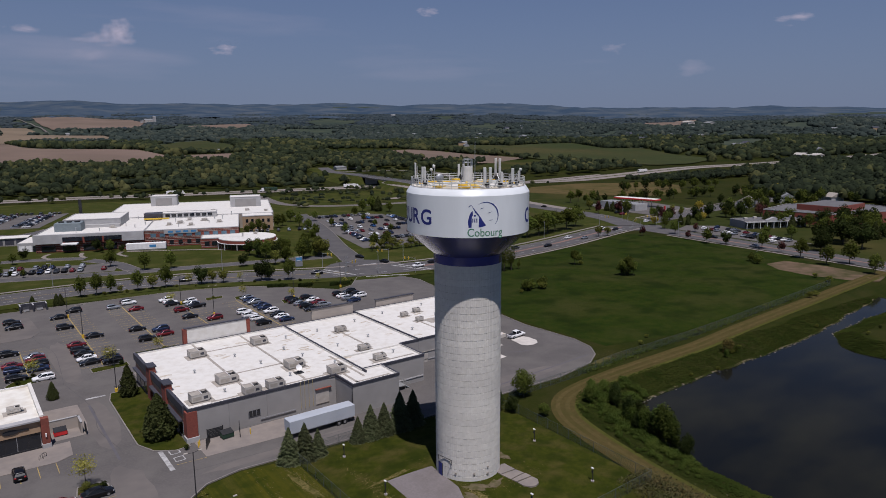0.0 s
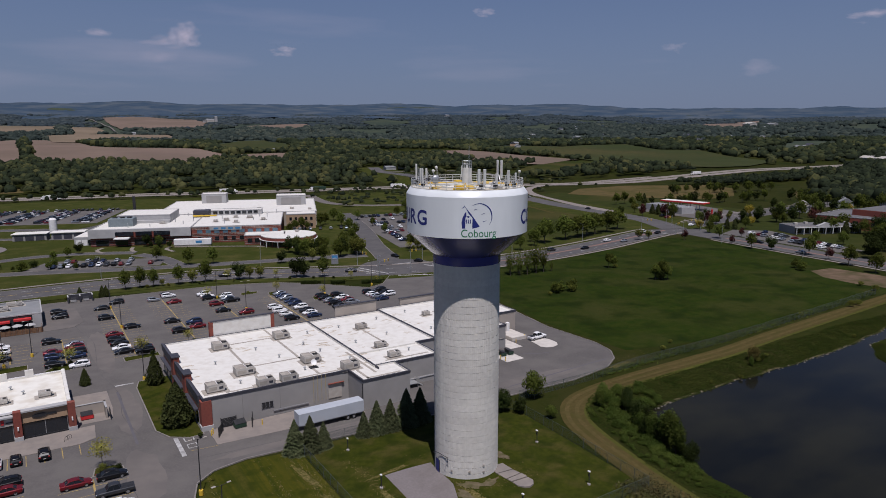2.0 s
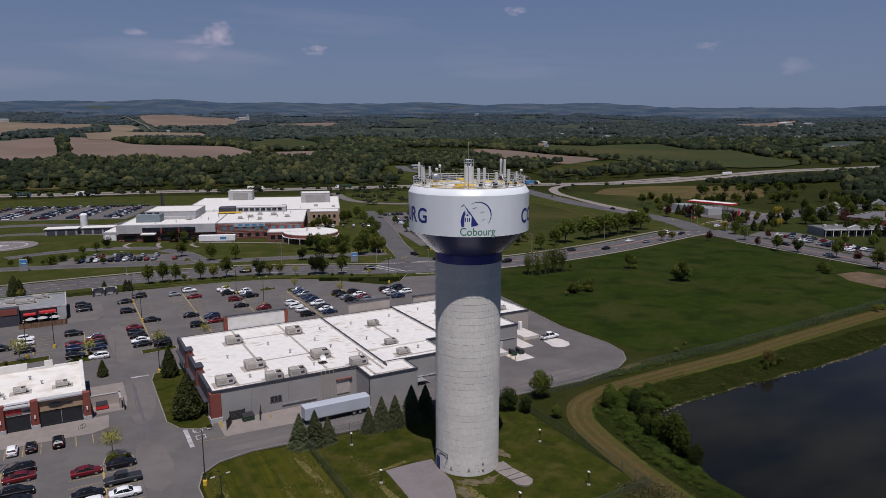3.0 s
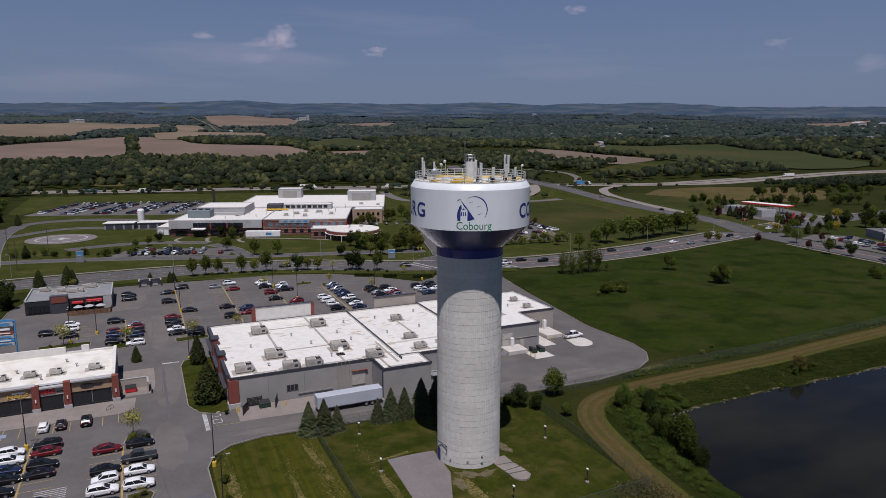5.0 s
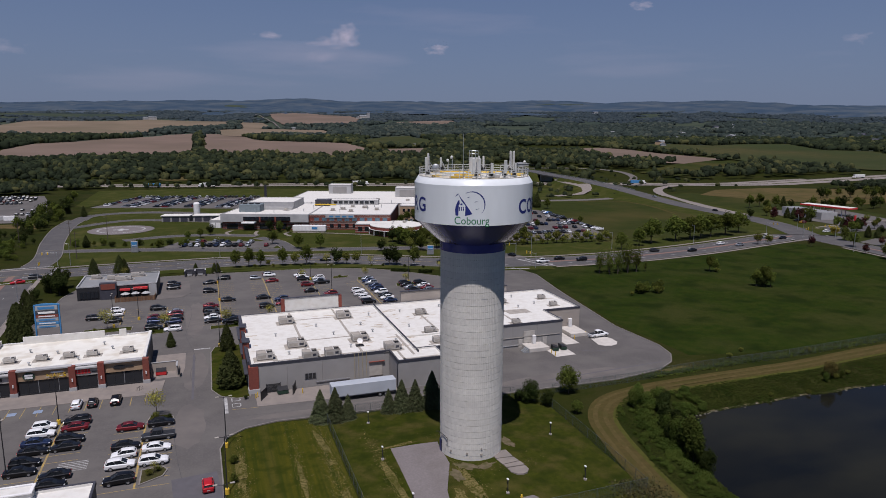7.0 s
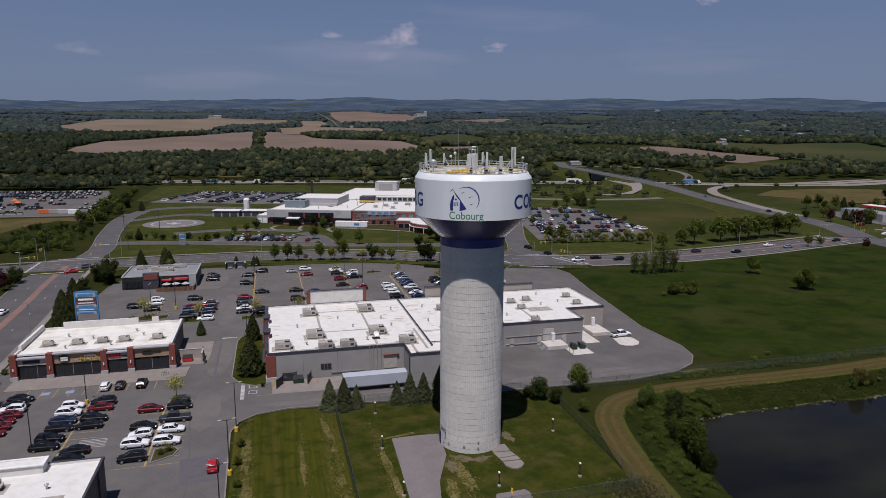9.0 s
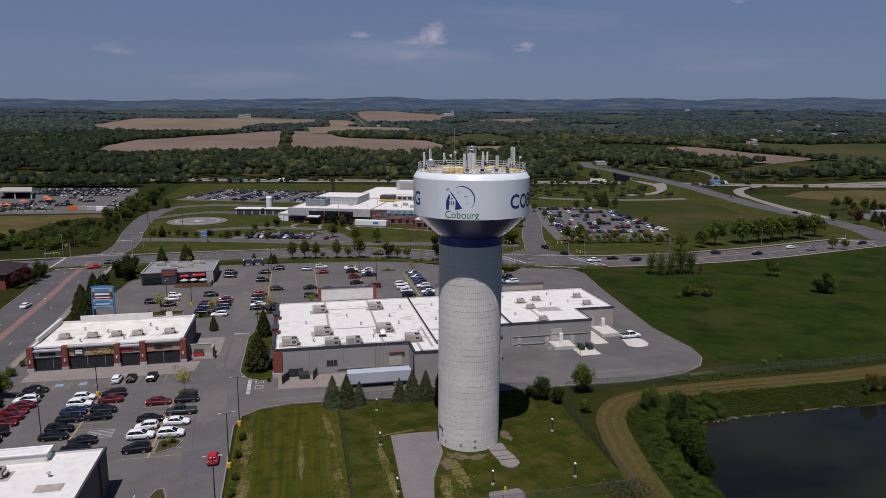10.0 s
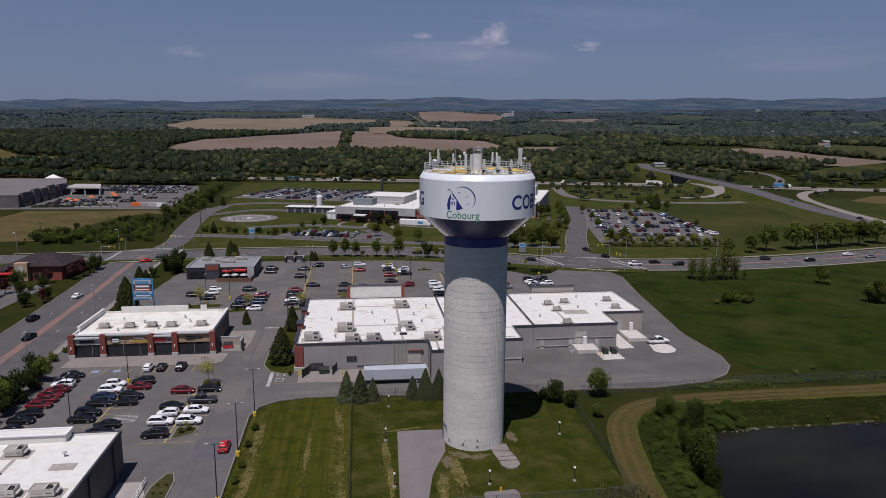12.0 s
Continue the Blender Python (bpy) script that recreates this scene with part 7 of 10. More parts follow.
hall = part("hall", box_bm(-20, -7, 0, 20, 7, 4.4, bevel=0.05), M_PANEL, dealer, m=pose(386, 201, 0, 0, 0, -25))
part("roof", box_bm(-19.6, -6.6, 4.4, 19.6, 6.6, 4.52), M_ROOF_DARK, hall)
part("gable", prism([(-5, 3.6), (5, 3.6), (5, 4.6), (0, 6.4), (-5, 4.6)], -1.0, 1.0), M_LIGHT_PANEL, hall, m=pose(-2, -7.2, 0) @ Matrix.Rotation(radians(90), 4, "X"))
for k in range(9):
    part("glazing", box_bm(-19.4 + k * 4.3, -7.08, 0.5, -15.7 + k * 4.3, -6.98, 3.4), M_GLASS, hall)
    part("column", box_bm(-19.7 + k * 4.3, -8.6, 0, -19.4 + k * 4.3, -8.3, 3.6), M_WHITE, hall)
part("awning", box_bm(-20, -8.8, 3.6, 20, -7.05, 3.9), M_LIGHT_PANEL, hall)
for k in range(5):
    part("roof_unit", box_bm(-16 + k * 7.6, -1 + (k % 2) * 2, 4.52, -14.2 + k * 7.6, 0.6 + (k % 2) * 2, 5.6, bevel=0.05), M_UNIT, hall)


def house(x, y, rz, w, d, h, wall, roof, label="small house with a gabled roof"):
    o = thing("house", label, "house", "houses among the trees", at=(x, y, height(x, y)), rz=rz)
    part("house_body", box_bm(-w / 2, -d / 2, -1.5, w / 2, d / 2, h), wall, o)
    bm = bmesh.new()
    v = [bm.verts.new(p) for p in ((-w / 2 - 0.4, -d / 2 - 0.5, h), (w / 2 + 0.4, -d / 2 - 0.5, h), (w / 2 + 0.4, d / 2 + 0.5, h), (-w / 2 - 0.4, d / 2 + 0.5, h), (-w / 2 - 0.4, 0, h + d * 0.32), (w / 2 + 0.4, 0, h + d * 0.32))]
    for f in ((0, 1, 5, 4), (2, 3, 4, 5), (1, 2, 5), (3, 0, 4)):
        bm.faces.new([v[i] for i in f])
    part("roof", bm, roof, o)
    for k in range(3):
        part("window", box_bm(-w / 2 + 1.0 + k * w / 3, -d / 2 - 0.06, 1.0, -w / 2 + 2.2 + k * w / 3, -d / 2 + 0.02, 2.3), M_GLASS, o)


rnd = random.Random(5)
for k in range(46):
    d = rnd.uniform(1250, 2300)
    a = radians(rnd.uniform(30, 58) if k % 5 else rnd.uniform(0, 30))
    x, y = 40 + d * math.cos(a), -20 + d * math.sin(a)
    if 760 < x < 1180 and 560 < y < 1010:
        continue
    house(x, y, rnd.uniform(0, 180), rnd.uniform(10, 15), rnd.uniform(8, 11), rnd.uniform(4, 7), M_LIGHT_PANEL if k % 2 else M_TAN, M_ROOF_GREY if k % 3 else M_CAP)
for x, y, rz in ((470, 262, 20), (520, 258, 35), (575, 255, 10), (620, 246, 40), (590, 285, 0), (660, 300, 25), (548, 238, 60), (690, 230, 0)):
    house(x, y, rz, 15, 10, 4.5, M_LIGHT_PANEL, M_ROOF_GREY if rz % 20 else M_SEAM)
for x, y, w, d, h, rz in ((1068, 503, 44, 14, 5, 75), (1020, 470, 30, 12, 4.5, 60), (-128, 2512, 26, 14, 9, 10), (-150, 2520, 16, 12, 8, 20), (583, 2440, 26, 16, 12, 0), (604, 2446, 9, 9, 22, 0), (570, 2452, 12, 12, 9, 30), (432, 812, 15, 9, 3.4, 0), (456, 820, 10, 7, 3.2, 10), (407, 1232, 17, 8, 4, 5), (416, 2161, 18, 10, 5, 0), (280, 2048, 18, 10, 5, 5), (300, 1488, 30, 12, 4, 5),
                         (1885, 1262, 46, 22, 9, 60), (1910, 1205, 40, 20, 8, 60), (1035, 2061, 18, 10, 6, 0), (1652, 2600, 20, 14, 12, 0), (1190, 1263, 34, 14, 7, 30), (1040, 1728, 24, 12, 6, 10), (30, 3560, 24, 12, 8, 0)):
    o = thing("barn", "long pale shed in the far country", "barn", "far sheds", at=(x, y, height(x, y)), rz=rz)
    part("barn_body", box_bm(-w / 2, -d / 2, -2, w / 2, d / 2, h), M_UNIT if w > 24 else M_LIGHT_PANEL, o)
    bm = prism([(-d / 2 - 0.5, h), (d / 2 + 0.5, h), (0, h + d * 0.22)], -w / 2 - 0.5, w / 2 + 0.5)
    part("roof", bm, M_UNIT if w > 40 else M_ROOF_GREY, o, m=Matrix(((0, 0, 1, 0), (1, 0, 0, 0), (0, 1, 0, 0), (0, 0, 0, 1))))

# store in the north-west
BIG = [(-330, 450), (-177, 447), (-184, 540), (-204, 592), (-330, 604)]
M_ROOF_TAUPE = mat("taupe roof gravel", (0.150, 0.130, 0.128), (0.130, 0.114, 0.112), 0.2, 0.9, (0.110, 0.098, 0.095), 0.05, 0.5)
M_TAUPE_WALL = mat("dark taupe cladding", (0.115, 0.098, 0.096), (0.098, 0.084, 0.083), 0.3, 0.85, (0.080, 0.070, 0.070), 0.08, 0.5, rand=0.05)
big = flat_building("warehouse_store", "large low store with a taupe roof and orange band", "store", BIG, 8.2, wall=M_TAUPE_WALL, roof=M_ROOF_TAUPE, cap=M_TAUPE_WALL)
M_ORANGE = mat("orange sign band", (0.55, 0.13, 0.025), (0.48, 0.115, 0.025), 1.0, 0.6)
for k in range(7):
    part("garden_awning", prism([(-0.2, 3.0), (4.6, 2.4), (4.6, 2.7), (-0.2, 4.2)], 0, 3.6), M_ORANGE if k % 2 == 0 else M_WHITE, big, "striped garden awning", m=Matrix(((0, 0, 1, -222 + k * 4.4), (-1, 0, 0, 447.0), (0, 1, 0, 0), (0, 0, 0, 1))))
for k, (y0, y1, top) in enumerate(((452, 466, 9.4), (472, 480, 10.2), (486, 496, 9.2), (500, 510, 10.2), (520, 532, 9.2))):
    x = -177 - 7 * (y0 - 447) / 93
    part("front_parapet", box_bm(x - 1.2, y0, 0, x + 0.9, y1, top, bevel=0.05), M_TAUPE_WALL if k % 2 == 0 else M_ROOF_TAUPE, big, "stepped taupe store front")
    part("entrance_glass", box_bm(x + 0.88, y0 + 1.5, 0.2, x + 0.98, y1 - 1.5, 3.2), M_GLASS, big)
part("garden_canopy", prism([(-181, 532), (-154, 528), (-166, 563), (-187, 564)], 5.0, 5.9), M_UNIT, big, "pale garden canopy")
# dark panel added to give the shade below the garden canopy
part("canopy_back", prism([(-187, 562), (-166, 561), (-166, 563), (-187, 564)], 0.0, 5.0), M_CAP, big, "dark panel standing in for shade under the canopy")
for x, y in ((-155.5, 529.5), (-159, 540), (-162, 550), (-166, 560), (-167, 531), (-178, 533)):
    part("canopy_post", box_bm(x - 0.3, y - 0.3, 0, x + 0.3, y + 0.3, 5.0), M_WHITE, big)
tent = thing("white_marquee", "white peaked marquee behind the store roof", "marquee", at=(-238, 646, 0))
tent.scale = (0.5, 0.5, 0.62)
part("marquee_body", box_bm(-14, -8, 0, 14, 8, 6), M_WHITE, tent)
bm = bmesh.new()
vs = [bm.verts.new(p) for p in ((-16, -9, 6), (16, -9, 6), (16, 9, 6), (-16, 9, 6), (0, 0, 13))]
for f in ((0, 1, 4), (1, 2, 4), (2, 3, 4), (3, 0, 4)):
    bm.faces.new([vs[i] for i in f])
part("peak", bm, M_WHITE, tent)
for x, y, mt in ((-92, 448, M_LIGHT_PANEL), (-98, 450, M_PANEL_TAN), (-86, 446, M_WHITE), (-104, 451, M_ORANGE)):
    c = thing("storage_container", "pale steel storage container in the store lot", "container", "storage containers", at=(x, y, 0.03), rz=-6)
    part("box", box_bm(-3, -1.3, 0.1, 3, 1.3, 2.7, bevel=0.05), mt, c)
    part("container_door", box_bm(2.98, -1.2, 0.2, 3.06, 1.2, 2.6), mt, c)

for k in range(16):
    x = -168 + 3.4 * k
    p = thing("plant_stall", "low rack of potted plants beside the store lot", "stall", "plant stalls", at=(x, 447.5 + (k % 2) * 0.8, 0.03), rz=-3)
    part("rack", box_bm(-1.5, -1.0, 0, 1.5, 1.0, 0.9, bevel=0.05), M_DARK if k < 8 else M_LIGHT_PANEL, p)
    part("plants", box_bm(-1.4, -0.9, 0.9, 1.4, 0.9, 1.7, bevel=0.25), M_LEAF_DARK if k % 3 else M_LEAF, p)
for x, y in ((-150, 470), (-158, 478), (-141, 516), (-148, 492), (-134, 500)):
    p = thing("sales_tent", "small orange sales tent in the store lot", "tent", "sales tents", at=(x, y, 0.03))
    for a, b in ((-1.9, -1.9), (1.9, -1.9), (1.9, 1.9), (-1.9, 1.9)):
        part("leg", rod_bm((a, b, 0), (a, b, 2.4), 0.05, n=5), M_GALV, p)
    bm = bmesh.new()
    vs = [bm.verts.new(q) for q in ((-2.2, -2.2, 2.3), (2.2, -2.2, 2.3), (2.2, 2.2, 2.3), (-2.2, 2.2, 2.3), (0, 0, 3.5))]
    for f in ((0, 1, 4), (1, 2, 4), (2, 3, 4), (3, 0, 4)):
        bm.faces.new([vs[i] for i in f])
    part("canopy", bm, M_ORANGE, p)

# ---- vehicles ----
def paint(name, c, metal=0.35):
    return mat(name, c, tuple(v * 0.92 for v in c), 2.0, 0.30, metal=metal, spec=0.3, coat=0.22)


PAINT = {"k": paint("black car paint", (0.010, 0.010, 0.012)), "w": paint("white car paint", (0.68, 0.68, 0.68), 0.0), "r": paint("dark red car paint", (0.15, 0.012, 0.016)),
         "b": paint("dark blue car paint", (0.018, 0.030, 0.075)), "c": paint("silver car paint", (0.34, 0.36, 0.39), 0.6), "g": paint("dark grey car paint", (0.045, 0.047, 0.052)),
         "R": paint("bright red car paint", (0.42, 0.015, 0.02), 0.1), "B": paint("blue car paint", (0.03, 0.11, 0.32)), "o": paint("orange paint", (0.5, 0.12, 0.02), 0.0)}
WORD = {"k": "black", "w": "white", "r": "dark red", "b": "dark blue", "c": "silver", "g": "dark grey", "R": "bright red", "B": "blue", "o": "orange"}
M_TYRE = mat("tyre rubber", (0.015, 0.015, 0.016), None, 1, 0.9)
M_RIM = mat("alloy rim", (0.35, 0.35, 0.36), None, 1, 0.4, metal=0.7)
M_HEAD = mat("headlamp glass", (0.55, 0.57, 0.6), None, 1, 0.15)
M_TAIL = mat("tail lamp", (0.30, 0.01, 0.012), None, 1, 0.25)
M_CARGLASS = mat("car window glass", (0.012, 0.014, 0.017), None, 1, 0.25, spec=0.25)


def loft(sections):
    """A shell through rings of points along the car; the ends are closed."""
    bm = bmesh.new()
    rings = [[bm.verts.new(p) for p in s] for s in sections]
    n = len(rings[0])
    for a, b in zip(rings, rings[1:]):
        for k in range(n):
            bm.faces.new((a[k], a[(k + 1) % n], b[(k + 1) % n], b[k]))
    bm.faces.new(rings[0][::-1])
    bm.faces.new(rings[-1])
    bmesh.ops.recalc_face_normals(bm, faces=bm.faces[:])
    return bm


def hull(stations):
    """stations: x, floor, belt height, crown height, half width."""
    out = []
    for x, f, belt, crown, w in stations:
        out.append([(x, -w * 0.86, f), (x, -w, f + 0.22), (x, -w, belt - 0.12), (x, -w * 0.9, belt), (x, -w * 0.5, crown), (x, w * 0.5, crown), (x, w * 0.9, belt), (x, w, belt - 0.12), (x, w, f + 0.22), (x, w * 0.86, f)])
    return loft(out)


SHAPES = {
    "sedan": dict(L=4.75, W=0.92, hull=((-2.37, 0.42, 0.80, 0.82, 0.72), (-2.25, 0.24, 0.98, 1.02, 0.86), (-1.5, 0.2, 0.98, 1.03, 0.92), (-0.2, 0.2, 0.95, 0.98, 0.92), (1.0, 0.2, 0.92, 0.96, 0.92), (1.9, 0.22, 0.80, 0.86, 0.9), (2.25, 0.26, 0.68, 0.72, 0.82), (2.37, 0.38, 0.58, 0.6, 0.7)),
                  cabin=((-1.75, 0.98), (-0.95, 1.42), (0.35, 1.45), (1.2, 0.96)), wheel=0.33, axle=(-1.4, 1.42)),
    "suv": dict(L=4.7, W=0.95, hull=((-2.33, 0.5, 0.95, 1.0, 0.8), (-2.25, 0.3, 1.1, 1.14, 0.9), (-1.5, 0.28, 1.1, 1.14, 0.95), (0.0, 0.28, 1.08, 1.11, 0.95), (1.0, 0.28, 1.05, 1.1, 0.95), (1.85, 0.3, 0.98, 1.04, 0.93), (2.22, 0.34, 0.85, 0.9, 0.86), (2.34, 0.46, 0.7, 0.72, 0.76)),
                cabin=((-2.25, 1.1), (-1.70, 1.60), (0.12, 1.66), (1.22, 1.07)), wheel=0.37, axle=(-1.38, 1.4)),
    "hatch": dict(L=4.1, W=0.88, hull=((-2.04, 0.45, 0.85, 0.88, 0.72), (-1.95, 0.25, 1.0, 1.04, 0.84), (-1.2, 0.2, 1.0, 1.04, 0.88), (0.0, 0.2, 0.97, 1.0, 0.88), (0.9, 0.2, 0.93, 0.97, 0.88), (1.6, 0.22, 0.84, 0.9, 0.86), (1.95, 0.26, 0.7, 0.74, 0.8), (2.05, 0.38, 0.58, 0.6, 0.68)),
                  cabin=((-1.95, 1.0), (-1.55, 1.46), (0.2, 1.50), (1.0, 0.97)), wheel=0.32, axle=(-1.25, 1.25)),
    "pickup": dict(L=5.7, W=0.99, hull=((-2.85, 0.5, 1.02, 1.03, 0.9), (-2.8, 0.4, 1.08, 1.1, 0.96), (-0.6, 0.36, 1.08, 1.1, 0.98), (0.9, 0.36, 1.1, 1.14, 0.98), (1.3, 0.36, 1.1, 1.16, 0.98), (2.3, 0.38, 1.06, 1.13, 0.96), (2.75, 0.42, 0.92, 0.98, 0.9), (2.85, 0.5, 0.75, 0.78, 0.84)),
                   cabin=((-0.75, 1.1), (-0.55, 1.84), (0.75, 1.86), (1.4, 1.12)), wheel=0.40, axle=(-1.75, 1.85)),
}
wheel_cache = {}


def wheel_mesh(r):
    if r not in wheel_cache:
        t = lathe([(r * 0.62, -0.11), (r * 0.93, -0.12), (r, -0.08), (r, 0.08), (r * 0.93, 0.12), (r * 0.62, 0.11)], 16)
        me = bpy.data.meshes.new("tyre")
        t.to_mesh(me)
        t.free()
        me.materials.append(M_TYRE)
        d = lathe([(0.0, 0.06), (r * 0.3, 0.09), (r * 0.62, 0.10), (r * 0.62, -0.1), (0.0, -0.09)], 12)
        me2 = bpy.data.meshes.new("rim")
        d.to_mesh(me2)
        d.free()
        me2.materials.append(M_RIM)
        wheel_cache[r] = (me, me2)
    return wheel_cache[r]


car_meshes = {}


def mesh_of(bm, material, name, smooth=False):
    me = bpy.data.meshes.new(name)
    bm.normal_update()
    bm.to_mesh(me)
    bm.free()
    me.materials.append(material)
    if smooth:
        me.polygons.foreach_set("use_smooth", [True] * len(me.polygons))
    return me


def car_parts(kind, colour):
    key = (kind, colour)
    if key not in car_meshes:
        s = SHAPES[kind]
        w = s["W"]
        body = hull(s["hull"])
        bmesh.ops.bevel(body, geom=[e for e in body.edges if e.is_manifold and e.calc_face_angle(0) > 0.6], offset=0.03, segments=1, affect="EDGES")
        (x0, z0), (x1, z1), (x2, z2), (x3, z3) = s["cabin"]
        gl = loft([[(x, -ww, z), (x, ww, z)] for x, z, ww in ()] or
                  [[(x0, -w * 0.84, z0 - 0.05), (x0, w * 0.84, z0 - 0.05), (x3, w * 0.86, z3 - 0.05), (x3, -w * 0.86, z3 - 0.05)],
                   [(x1, -w * 0.68, z1), (x1, w * 0.68, z1), (x2, w * 0.68, z2), (x2, -w * 0.68, z2)]])
        roof = loft([[(x, -w * a * k, z - 0.05), (x, -w * a * k * 0.93, z + 0.005), (x, -w * a * k * 0.6, z + 0.03), (x, w * a * k * 0.6, z + 0.03), (x, w * a * k * 0.93, z + 0.005), (x, w * a * k, z - 0.05)]
                     for x, z, a, k in ((x1 - 0.22, z1 - 0.09, 0.73, 0.97), (x1 + 0.05, z1 + 0.015, 0.72, 1.0), ((x1 + x2) / 2, max(z1, z2) + 0.04, 0.72, 1.01), (x2 - 0.1, z2 + 0.02, 0.72, 1.0), (x2 + 0.2, z2 - 0.10, 0.73, 0.96))])
        pil = body
        for sy in (-1, 1):
            for a, b in (((x0, z0), (x1, z1)), ((x3, z3), (x2, z2)), (((x0 + x3) / 2, z0), ((x1 + x2) / 2 - 0.05, z1))):
                rod(pil, (a[0], sy * w * 0.86, a[1] - 0.02), (b[0], sy * w * 0.70, b[1]), 0.05 if a[0] != (x0 + x3) / 2 else 0.028, n=4)
        lamps = []
        xf, xr = s["L"] / 2, -s["L"] / 2
        zf, zr = s["hull"][-2][2] - 0.06, s["hull"][1][2] - 0.18
        car_meshes[key] = dict(
            body=mesh_of(body, PAINT[colour], "body"), cabin_glass=mesh_of(gl, M_CARGLASS, "cabin_glass"), roof=mesh_of(roof, PAINT[colour], "roof", True),
            headlight=mesh_of(box_bm(-0.18, -0.2, -0.07, 0.10, 0.2, 0.07, bevel=0.03), M_HEAD, "headlight"), taillight=mesh_of(box_bm(-0.06, -0.16, -0.12, 0.1, 0.16, 0.12, bevel=0.03), M_TAIL, "taillight"),
            plate=mesh_of(box_bm(-0.02, -0.25, -0.06, 0.02, 0.25, 0.06), M_LIGHT_PANEL, "plate"), bed=mesh_of(box_bm(-2.7, -0.8, 1.05, -0.85, 0.8, 1.125), M_DARK, "bed"),
            lamp_at=(xf, zf, xr, zr))
    return car_meshes[key]


KIND_WORD = {"sedan": "sedan", "suv": "sport utility car", "hatch": "hatchback", "pickup": "pickup truck"}
protos = {}


def proto(kind, colour, near, where):
    """One car at the origin, nose along x."""
    m, s = car_parts(kind, colour), SHAPES[kind]
    root = thing("pickup_truck" if kind == "pickup" else "car", f"{WORD[colour]} {KIND_WORD[kind]} {where}", "truck" if kind == "pickup" else "car", "parked cars" if "park" in where else "")
    for name in ("body", "cabin_glass", "roof") + (("bed",) if kind == "pickup" else ()):
        link_mesh(name, m[name], None, root)
    tyre, rim = wheel_mesh(s["wheel"])
    for x in s["axle"]:
        for y in (-1, 1):
            t = link_mesh("wheel", tyre, None, root, m=pose(x, y * (s["W"] - 0.10), s["wheel"], 90, 0, 0))
            if near:
                link_mesh("rim", rim, None, t, m=pose(0, 0, 0, 180 if y > 0 else 0, 0, 0))
    xf, zf, xr, zr = m["lamp_at"]
    if near:
        for y in (-1, 1):
            link_mesh("headlight", m["headlight"], None, root, m=pose(xf - 0.16, y * s["W"] * 0.66, zf))
            link_mesh("taillight", m["taillight"], None, root, m=pose(xr + 0.06, y * s["W"] * 0.74, zr))
        link_mesh("plate", m["plate"], None, root, m=pose(xr - 0.0, 0, 0.62))
    return root


def put_car(kind, colour, x, y, rz, z=0.0, near=True, where="parked on grey asphalt"):
    key = (kind, colour, near, where)
    m = pose(x, y, z, 0, 0, rz)
    if key not in protos:
        protos[key] = proto(*key)
        protos[key].matrix_basis = m
        return protos[key]
    return copy_thing(protos[key], m)


crnd = random.Random(11)
KINDS = {"s": "sedan", "u": "suv", "h": "hatch", "p": "pickup"}


def park_column(x, heading, cars):
    """Cars side by side along y, nose along x; each is colour, shape and place, as 'wu115.4'."""
    for c in cars.split():
        flip = 180 if crnd.random() < 0.25 else 0
        put_car(KINDS[c[1]], c[0], x + crnd.uniform(-0.25, 0.25), float(c[2:]) + 0.75, heading + flip + crnd.uniform(-1.5, 1.5))


park_column(9.7, 0, "rs110.0 ks101.8 wh98.5 wu94.6 ku89.3")
park_column(14.8, 180, "ks110.3 gp104.3 ws99.5 wu94.4")
park_column(-5.4, 0, "wh115.4 wu111.7 bs108.1 ks104.7 ku100.2 ks97.2")
park_column(-0.2, 180, "ku116.0 rs113.1 ku107.8 ks104.8 ks94.3 ks91.2")
park_column(-16.4, 0, "ks121.5 ku118.4 wu115.8 rs113.2 rs110.4 rs107.7 rs105.0 ku100.6 ks97.8 ku93.0 ks88.2")
park_column(25.2, 0, "ks231.3 ku217.8 rs197.3 ku191.4 ks188.0 ws183.4 ks179.6")
park_column(30.3, 180, "ku237.1 ks203.6 ks181.0 ku177.4")
park_column(41.5, 0, "ch234.1 ks203.1 ku191.3")
park_column(46.8, 180, "wu237.3 ks239.8 rs227.4 bu198.7 rs193.4")
park_column(57.8, 0, "wu233.4 ws229.8 ku226.2 ru216.9 ks207.5")
park_column(63.3, 180, "wu226.5 cs223.0 kp219.2 ru201.1")
park_column(73.2, 0, "wu202.3 wu197.3 wh192.6 ku186.7")
park_column(80.4, 180, "cs220.0 bs216.2 cu212.3 bs207.7 bu203.2 wu198.0 ks193.4 ws190.0 bs186.3")
park_column(91.6, 0, "ku208.2 ks204.9 cs201.0 ku197.0 ks192.6")
park_column(97.1, 180, "ku207.2 ws203.0 rs199.4 cu195.0")
park_column(108.0, 0, "ku205.0 ws201.5 cs198.0 bs194.0")
park_column(112.8, 180, "ku206.0 ks202.0 wu198.4")
park_column(13.3, 180, "ku233.0 ku226.6")
park_column(9.6, 0, "ku199.0 rs188.2 bu184.0 ku177.3")
park_column(14.7, 180, "cs193.0 ru189.9 ku185.6 bs182.2 wu174.0")
park_column(-2.0, 180, "wh200.6 wu195.4 ks188.6")
park_column(-7.0, 0, "ku192.9")
for c, k, x in (("w", "hatch", -1.5), ("k", "hatch", 1.4), ("k", "suv", 5.7)):
    put_car(k, c, x, 125.6, 90 + crnd.uniform(-2, 2))
put_car("hatch", "R", 23.2, 84.0, 92, where="driving down the plaza lane")
put_car("pickup", "w", 124.0, 132.2, 4, 0.05, where="parked on a white concrete pad")
put_car("suv", "w", 118.8, 147.0 - 4.0, 4, where="parked on grey asphalt")
